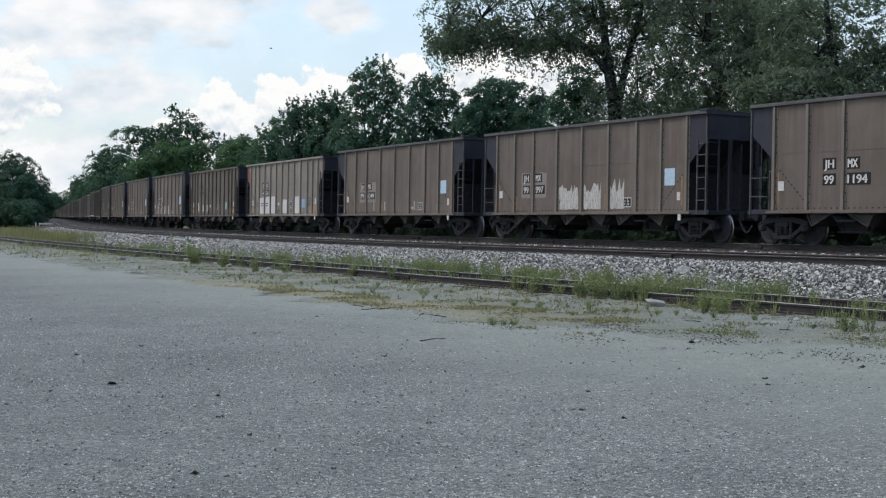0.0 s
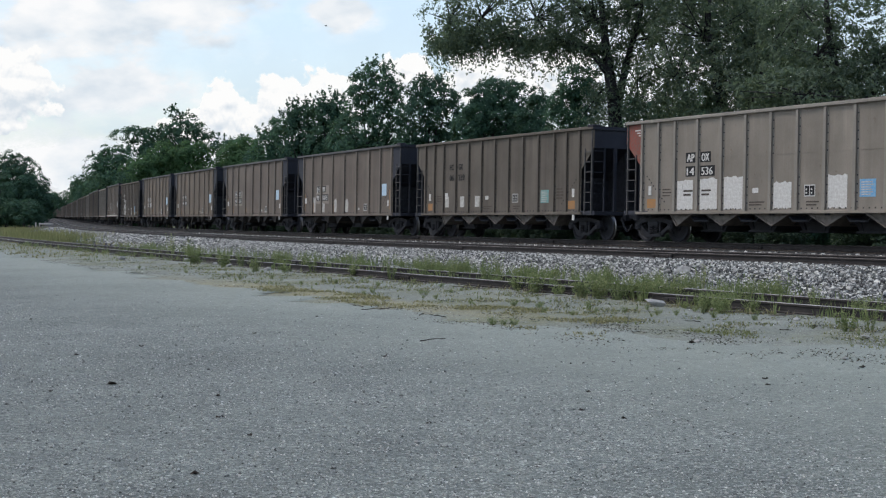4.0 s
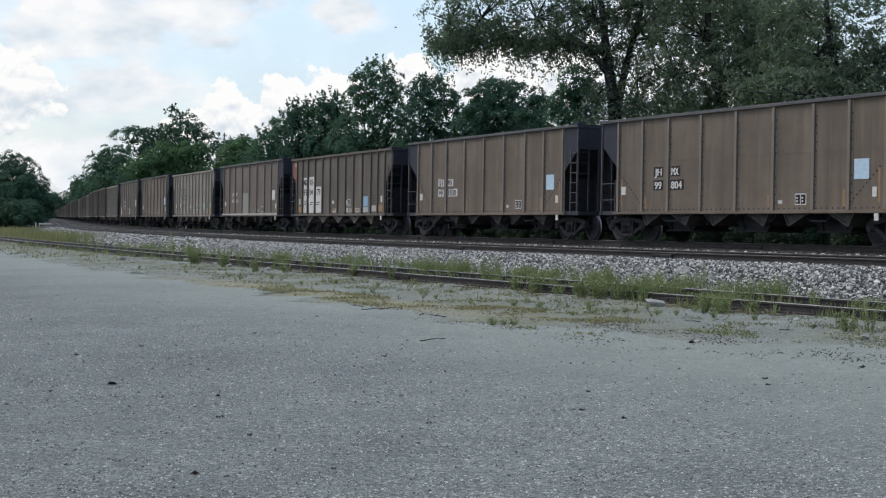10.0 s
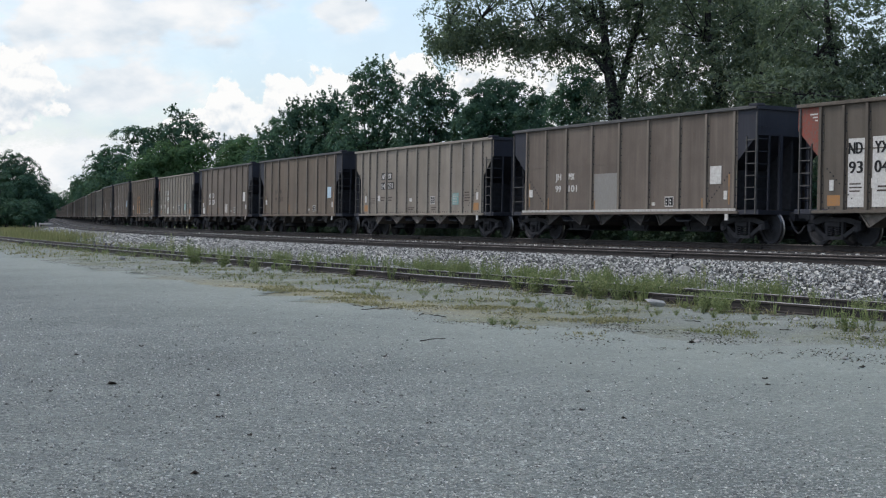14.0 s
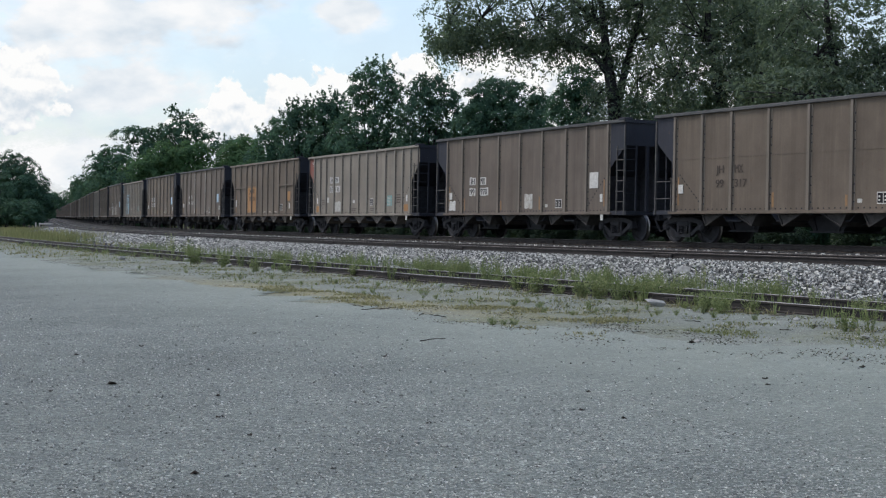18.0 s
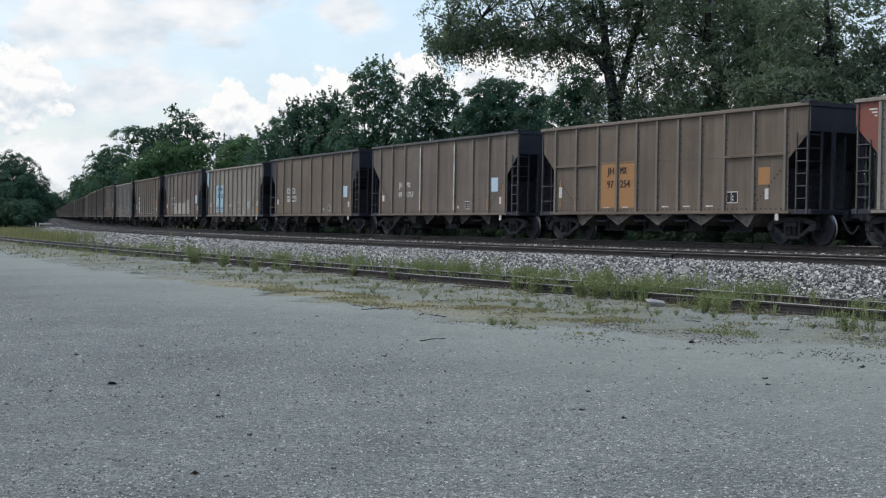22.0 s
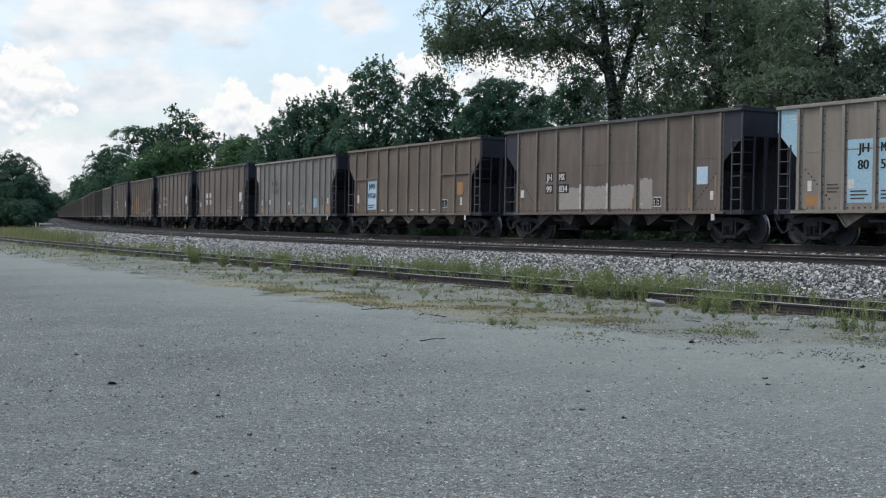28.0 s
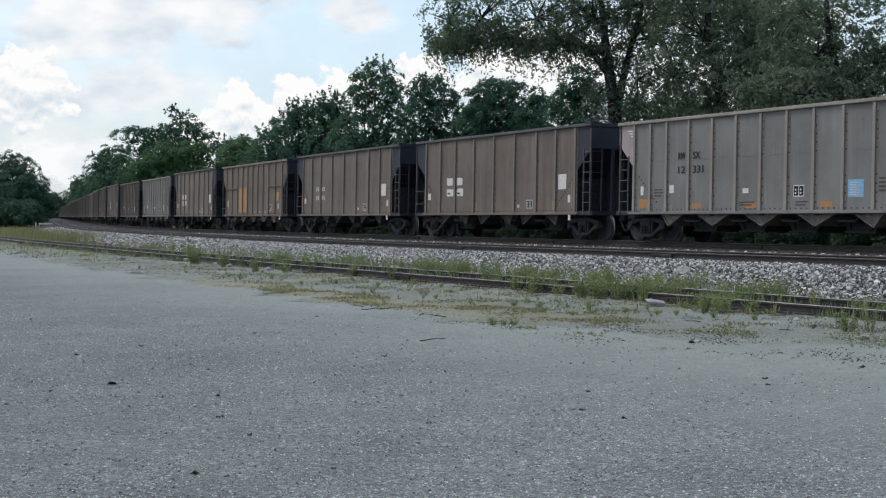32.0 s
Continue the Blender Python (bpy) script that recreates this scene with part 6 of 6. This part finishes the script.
def coach(n):
    """Builds car n of the train, counted from the first that is seen whole."""
    JH = ("JH", "MX")
    a = {0: (("99", "1194"), "dark"), 1: (("99", "997"), "tan"), 2: (("99", "1349"), "tan"), 5: (("99", "1875"), "tan"), 6: (("99", "224"), "tan"), 7: (("99", "804"), "dark"), 8: (("99", "1830"), "white"),
         10: (("99", "101"), "bare"), 12: (("99", "317"), "faded"), 13: (("99", "970"), "white"), 16: (("99", "1757"), "bare"), 17: (("99", "464"), "white"), 19: (("99", "834"), "dark")}
    if n in a:
        nums, style = a[n]
        paint = BROWN_WARM if n in (7, 8, 12, 17) else BROWN
        extra = {1: "white paint runs", 10: "grey repair patch", 16: "two pale side posts", 19: "grey paint patches"}.get(n, "dusty stencilled side")
        car = hopper_car("A", paint, BROWN_A + extra, paint if n == 16 else None)
        dress_A(car, n)
        marks(car, ("JH", nums[0]), ("MX", nums[1]), style, -3.64, -3.26, 2.31, 1.87)
        pan = WHITE if n in (10, 13, 23) else SKY_PANEL
        patch(car, "placard", 4.93, 5.48, 1.85, 2.41, pan, "pale placard", thick=0.015)
        if n == 1:
            for x0, x1, h in ((-1.6, -0.25, 0.95), (0.12, 1.2, 0.95), (1.78, 2.62, 1.05)):
                patch(car, "paint_run", x0, x1, 1.1, 1.1 + h, WHITE_WORN, "runs of white paint", ragged=0.45)
        if n == 5:
            for x0, x1, h in ((-4.62, -4.3, 0.85), (-3.38, -2.9, 0.52), (-1.5, -1.12, 0.7), (0.1, 0.52, 0.72)):
                patch(car, "paint_run", x0, x1, 1.1, 1.1 + h, WHITE_WORN, "runs of white paint", ragged=0.25)
        if n == 2:
            for x0 in (-2.5, -1.18, 0.03, 2.15):
                patch(car, "paint_run", x0, x0 + 0.08, 1.15, 1.55, WHITE_WORN)
        if n == 10:
            patch(car, "repair_patch", -1.55, -0.12, 1.06, 2.35, GREY_PATCH, "grey repair paint patch")
            patch(car, "sill_paint", -6.3, 6.3, 1.0, 1.08, WHITE_WORN, "pale worn paint on the sill", y=-FACE - 0.1)
        if n == 13:
            patch(car, "paint_patch", 0.35, 0.95, 1.15, 1.75, WHITE_WORN, "worn white paint patch", ragged=0.1)
            patch(car, "paint_patch", -6.0, -5.4, 1.1, 1.55, WHITE, "white paint patch", ragged=0.2)
        if n == 16:
            for x in (-1.68, 1.68):
                patch(car, "post_paint", x - 0.06, x + 0.05, 1.15, 3.9, WHITE_WORN, "pale worn post face", y=-FACE - 0.072)
        if n == 19:
            for x0, x1, h in ((-3.2, -1.85, 0.82), (-1.5, -0.15, 0.85), (0.14, 1.5, 0.85), (1.85, 2.55, 1.05)):
                patch(car, "paint_patch", x0, x1, 1.1, 1.1 + h, PALE_PATCH, "rough pale grey paint patch", ragged=0.1)
            for x in (-1.68, 0.0):
                patch(car, "post_paint", x - 0.06, x + 0.05, 1.12, 2.0, WHITE_WORN, y=-FACE - 0.072)
        return car
    if n in (3, 4, 9, 11, 14, 18, 21):
        paint = {3: TAUPE, 4: TAUPE_DARK, 9: TAUPE_DARK, 11: TAUPE, 14: TAUPE, 18: TAUPE, 21: GREY}[n]
        corner = {3: RED, 4: None, 9: RED, 14: RED, 18: LIGHT_BLUE, 21: PINK_WORN}.get(n)
        lab = {3: "taupe hopper car with a red corner and white paint patches", 4: "dusty brown ribbed hopper car with an orange square", 9: "dark taupe hopper car with a red corner and white panels", 11: "pale taupe ribbed hopper car with stencilled marks",
               14: "pale taupe ribbed hopper car with a red corner", 18: "taupe hopper car with pale blue corner and panel", 21: "grey ribbed hopper car with orange squares"}[n]
        car = hopper_car("B", paint, lab, corner)
        dress_B(car, n, {11: TEAL, 14: TEAL, 18: TEAL, 4: TEAL}.get(n, BLUE))
        if corner:
            for i in range(3):
                patch(car, "white_dash", -6.75 + 0.1 * i, -6.45, 3.72 - 0.09 * i, 3.76 - 0.09 * i, WHITE, y=-FACE - 0.005)
        if n == 3:
            marks(car, ("AP", "14"), ("OX", "536"), "dark", -3.5, -3.28, 2.72, 2.28)
            for x0, x1, h in ((-4.5, -3.64, 1.0), (-3.39, -2.45, 1.02), (-2.26, -1.2, 1.05), (-0.02, 0.88, 0.83), (2.26, 3.1, 0.98)):
                patch(car, "paint_patch", x0, x1, 1.05, 1.05 + h, WHITE, "fresh white paint patch", ragged=0.08)
            bars(car, -4.1, -3.6, 1.5, 1.75, 2, FADED, -FACE - 0.012)
            bars(car, -3.2, -2.7, 1.5, 1.75, 2, FADED, -FACE - 0.012)
        if n == 4:
            marks(car, ("EC", "06"), ("GX", "239"), "black", -3.55, -3.25, 2.95, 2.5)
            for x0, x1 in ((-4.4, -4.05), (-3.0, -2.65), (-1.7, -1.3)):
                patch(car, "paint_patch", x0, x1, 1.25, 1.7, WHITE_WORN, "small white panel")
        if n == 9:
            patch(car, "letter_plate", -5.26, -4.67, 1.08, 2.98, WHITE, "white panel behind the lettering")
            patch(car, "letter_plate", -4.37, -3.55, 1.08, 3.0, WHITE, "white panel behind the lettering")
            patch(car, "letter_plate", -3.28, -2.44, 1.08, 2.46, WHITE, "white panel behind the lettering")
            for words, x, z in (("ND", -5.25, 2.55), ("YX", -4.3, 2.55), ("93", -5.23, 2.02), ("04", -4.3, 2.02), ("79", -3.12, 2.02)):
                lettering(car, words, x, z, 0.34, BLACK)
            bars(car, -4.2, -3.7, 1.5, 1.72, 2, FADED, -FACE - 0.008)
            bars(car, -3.2, -2.6, 1.5, 1.72, 2, FADED, -FACE - 0.008)
            for x in (-0.78, 2.5):
                patch(car, "panel_border", x, x + 0.54, 1.08, 1.29, WHITE_WORN, "worn white border round an orange panel")
                patch(car, "orange_square", x + 0.07, x + 0.47, 1.14, 1.26, ORANGE, "faded orange panel", y=-FACE - 0.006)
            patch(car, "paint_patch", 1.22, 1.98, 1.08, 1.3, WHITE_WORN, "worn white print panel")
            patch(car, "paint_patch", 1.22, 1.4, 1.45, 1.7, WHITE_WORN, "small white print panel")
            patch(car, "paint_patch", 3.57, 4.16, 1.08, 1.33, WHITE_WORN, "worn white print panel")
            patch(car, "paint_patch", 4.62, 5.3, 1.12, 1.4, WHITE_WORN, "white print panel")
        if n == 11:
            marks(car, ("AP", "14"), ("OX", "231"), "dark", -3.5, -3.28, 2.75, 2.3)
            bars(car, -4.05, -3.55, 1.6, 1.85, 2, FADED)
            bars(car, -3.2, -2.7, 1.6, 1.85, 2, FADED)
        if n == 14:
            marks(car, ("JH", "05"), ("MX", "135"), "white", -3.55, -3.28, 2.74, 2.28)
            patch(car, "paint_patch", -3.3, -2.5, 1.12, 1.65, WHITE_WORN, "worn white panel", ragged=0.1)
        if n == 18:
            patch(car, "letter_plate", -4.45, -3.5, 1.2, 2.95, LIGHT_BLUE, "pale blue panel behind the lettering")
            patch(car, "letter_plate", -3.3, -2.35, 1.2, 2.95, LIGHT_BLUE, "pale blue panel behind the lettering")
            for words, x, z in (("JH", -4.05, 2.58), ("MX", -3.22, 2.58), ("80", -4.05, 2.12), ("556", -3.22, 2.12)):
                lettering(car, words, x, z, 0.27, BLACK)
            bars(car, -4.3, -3.6, 1.3, 1.6, 3, FADED, -FACE - 0.012)
            bars(car, -3.2, -2.5, 1.3, 1.6, 3, FADED, -FACE - 0.012)
        if n == 21:
            marks(car, ("RW", "12"), ("SX", "331"), "black", -3.52, -3.27, 2.8, 2.35, 0.24)
            for x in (-3.26, -0.68, 2.5):
                patch(car, "orange_square", x, x + 0.5, 1.08, 1.26, ORANGE, "orange safety square")
        return car
    if n in (15, 20, 24, 30, 36):
        car = hopper_car("C", BROWN_WARM, {20: "brown hopper car with a pale blue number panel"}.get(n, "brown hopper car with an orange number panel"))
        dress_C(car, n)
        if n == 20:
            patch(car, "letter_plate", -4.7, -3.62, 1.2, 2.6, SKY_PANEL, "pale blue panel behind the lettering")
            lettering(car, "JHMX", -4.58, 2.2, 0.27, BLACK)
            lettering(car, "97528", -4.66, 1.75, 0.25, BLACK)
            bars(car, -4.6, -3.8, 1.28, 1.5, 2, FADED, -FACE - 0.012)
        else:
            patch(car, "letter_plate", -3.27, -2.42, 1.14, 2.72, ORANGE, "orange panel behind the lettering")
            patch(car, "letter_plate", -2.18, -1.3, 1.14, 2.72, ORANGE, "orange panel behind the lettering")
            if n == 15:
                for words, x, z in (("JH", -2.9, 2.3), ("MX", -2.12, 2.3), ("97", -2.9, 1.84), ("254", -2.12, 1.84)):
                    lettering(car, words, x, z, 0.26, BLACK)
        return car
    kind = "B" if n in (26, 27, 31, 34) else "A"
    car = hopper_car(kind, {26: GREY, 31: TAUPE, 27: TAUPE_DARK}.get(n, BROWN), "brown steel open coal hopper car far along the train" if kind == "A" else "dusty ribbed hopper car far along the train")
    if kind == "A":
        dress_A(car, n)
        patch(car, "placard", 4.93, 5.48, 1.85, 2.41, WHITE if n in (22, 23, 25) else SKY_PANEL, "pale placard", thick=0.015)
        for x0 in (-4.17, -3.28):
            for z0 in (1.71, 2.17):
                if n % 3 == 1:
                    patch(car, "letter_plate", x0, x0 + (0.52 if z0 > 2 else 0.6), z0, z0 + 0.33, WHITE, "white patch behind worn marks", ragged=0.12)
                    if z0 < 2:
                        bars(car, x0 + 0.08, x0 + 0.42, z0 + 0.09, z0 + 0.25, 1, BLACK, -FACE - 0.012)
                else:
                    bars(car, x0 + 0.05, x0 + 0.22, z0 + 0.04, z0 + 0.5, 1, WHITE_WORN)
                    bars(car, x0 + 0.3, x0 + 0.48, z0 + 0.04, z0 + 0.5, 1, WHITE_WORN)
    else:
        dress_B(car, n, BLUE)
    return car


for n in range(-2, 55):
    CARS.append((n, coach(n)))


# ---- far things ----
def flat_trailer():
    """A low pale flat trailer parked beside the far bend."""
    th = tagged(new("flat_trailer"), "low pale flat trailer parked far down the line", "trailer")
    bm = bmesh.new()
    box(bm, -0.95, 0.95, -2.2, 2.2, 0.48, 0.66, 0.02)
    part("deck", bm, WHITE_WORN, th)
    bm = bmesh.new()
    beam(bm, (0, -2.2, 0.42), (0, -3.4, 0.38), 0.1, 0.08)
    for x in (-0.6, 0.6):
        box(bm, x - 0.05, x + 0.05, -2.0, 2.0, 0.36, 0.48)
    part("chassis", bm, UNDER, th)
    bm = bmesh.new()
    lathe(bm, [(0.08, -0.1), (0.2, -0.1), (0.3, -0.09), (0.32, -0.05), (0.32, 0.05), (0.3, 0.09), (0.2, 0.1), (0.08, 0.1)], 16)
    me = mesh_of(bm, "wheel", BLACK)
    for x in (-0.8, 0.8):
        for y in (-0.5, 0.5):
            part("wheel", me, BLACK, th).matrix_basis = pose(x, y, 0.32, 0, 0, 90)
    th.matrix_basis = pose(-64.8, 230.0, 0.0, 0, 0, 10)


flat_trailer()
for i, (x, h) in enumerate(((-66.8, 0.85), (-66.1, 0.75))):
    bm = bmesh.new()
    lathe(bm, [(0.0, -0.05), (0.12, -0.05), (0.12, h - 0.05), (0.08, h), (0.0, h)], 10)
    ob = tagged(new("marker_post", mesh_of(bm, "marker_post", WHITE_WORN)), "short white painted post beside the line", "post", "white posts")
    ob.matrix_basis = pose(x, 231.0, 0.0, 90, 0, 0)


def soaring_bird():
    """A dark bird with spread wings, head towards +x."""
    th = tagged(new("bird"), "dark bird soaring with spread wings", "bird")
    bm = bmesh.new()
    lathe(bm, [(0.0, -0.24), (0.04, -0.2), (0.075, 0.0), (0.05, 0.16), (0.035, 0.22), (0.0, 0.27)], 10)
    bmesh.ops.rotate(bm, verts=bm.verts[:], cent=(0, 0, 0), matrix=Matrix.Rotation(radians(-90), 3, "Z"))
    part("body", bm, BLACK, th)
    for sg in (-1, 1):
        bm = bmesh.new()
        vs = [bm.verts.new(p) for p in ((0.12, sg * 0.05, 0.02), (0.15, sg * 0.3, 0.07), (0.02, sg * 0.62, 0.13), (-0.1, sg * 0.5, 0.1), (-0.12, sg * 0.05, 0.02))]
        bm.faces.new(vs)
        bmesh.ops.solidify(bm, geom=bm.faces[:], thickness=0.015)
        part("wing", bm, BLACK, th)
    bm = bmesh.new()
    slab(bm, [(-0.2, 0.0), (-0.42, 0.0), (-0.42, 0.015), (-0.2, 0.015)], -0.08, 0.08)
    part("tail", bm, BLACK, th)
    return th


bird = soaring_bird()
BIRD_WAY = ((0, 484, 85, 10), (1, 532, 72, 10), (2, 576, 60, 15), (3, 598, 52, 80), (4, 580, 46, 150), (4.8, 552, 44, 200), (5.5, 540, 45, 260), (6.4, 552, 49, 320), (7.5, 588, 51, 365), (8, 613, 50, 362), (8.5, 638, 48, 360), (9, 661, 45, 358), (10, 704, 50, 365),
            (11, 722, 46, 430), (12, 715, 36, 500), (12.5, 700, 24, 520), (13, 686, 12, 525), (13.5, 670, 5, 530), (14, 652, 3, 540), (14.5, 642, 3, 575), (15.2, 645, 8, 650), (15.9, 668, 14, 710), (16.5, 694, 14, 720), (17, 722, 10, 725), (17.6, 756, 2, 730), (18.4, 800, -16, 730), (22, 980, -110, 730), (32, 1400, -400, 730))


# ---- what moves ----
def train_at(t):
    return SPEED * (t - 16) + SLOW * (t - 16) ** 2 / 2


def car_mid(n, t):
    return LEFT5 - PITCH * (n - 5) + MIDS.get(n, 7.25 if n < 0 else 8.1) + train_at(t)


# slack in the couplings: where each car's middle lies past its even place
MIDS = {0: 7.44, 1: 7.28, 2: 7.28, 3: 6.89, 4: 6.62, 5: 6.63, 6: 6.59, 7: 6.53, 8: 6.85, 9: 6.82, 10: 6.98, 11: 7.06, 12: 7.05, 13: 7.18, 14: 7.14, 15: 7.25, 16: 7.28, 17: 7.47, 18: 7.62, 19: 7.91, 20: 7.73, 21: 7.82, 22: 7.92, 23: 7.95, 24: 7.95, 25: 7.85}
TIMES = [0, 0.1, 1] + list(range(3, 31, 2)) + [31, 31.9, 32]


def motions():
    for n, car in CARS:
        rows = []
        for t in TIMES:
            x, y, a = on_track(car_mid(n, t), MID1)
            rows.append((t, pose(float(x), float(y), RAIL1, -CANT, 0, math.degrees(float(a)))))
        walk(car, rows)
        # the wheels turn while the car is near
        ts = [i / 15 for i in range(0, 481) if -38 < car_mid(n, i / 15) < 40]
        if not ts or len(ts) < 3:
            continue
        ts = ([0] if ts[0] > 0 else []) + ts + ([32] if ts[-1] < 32 else [])
        near = [t for t in ts if -38 < car_mid(n, t) < 40]
        for tr in [o for o in car.children if o.name.startswith("truck")]:
            for ws in tr.children:
                p = ws.location.copy()
                rows = []
                for t in ts:
                    tt = min(max(t, near[0]), near[-1])
                    turn = math.degrees((train_at(tt) - train_at(near[0])) / WHEEL_R)
                    rows.append((t, pose(p.x, p.y, p.z, 0, turn, 0)))
                walk(ws, rows)
    # the bird soars in wide turns and leaves over the top
    rows = [(t, pose(2490 ** -1 * 300 * (x - 784), 300, 1.8 + 300 * (378 - y) / 2490, 0, -12, -turn)) for t, x, y, turn in BIRD_WAY]
    walk(bird, rows)
    # the clouds drift slowly to the right
    walk(sky_belt, [(t, pose(0, 0, 1.8, 0, 0, -0.72 * t / 32)) for t in (0, 0.2, 8, 16, 24, 31.8, 32)])


motions()
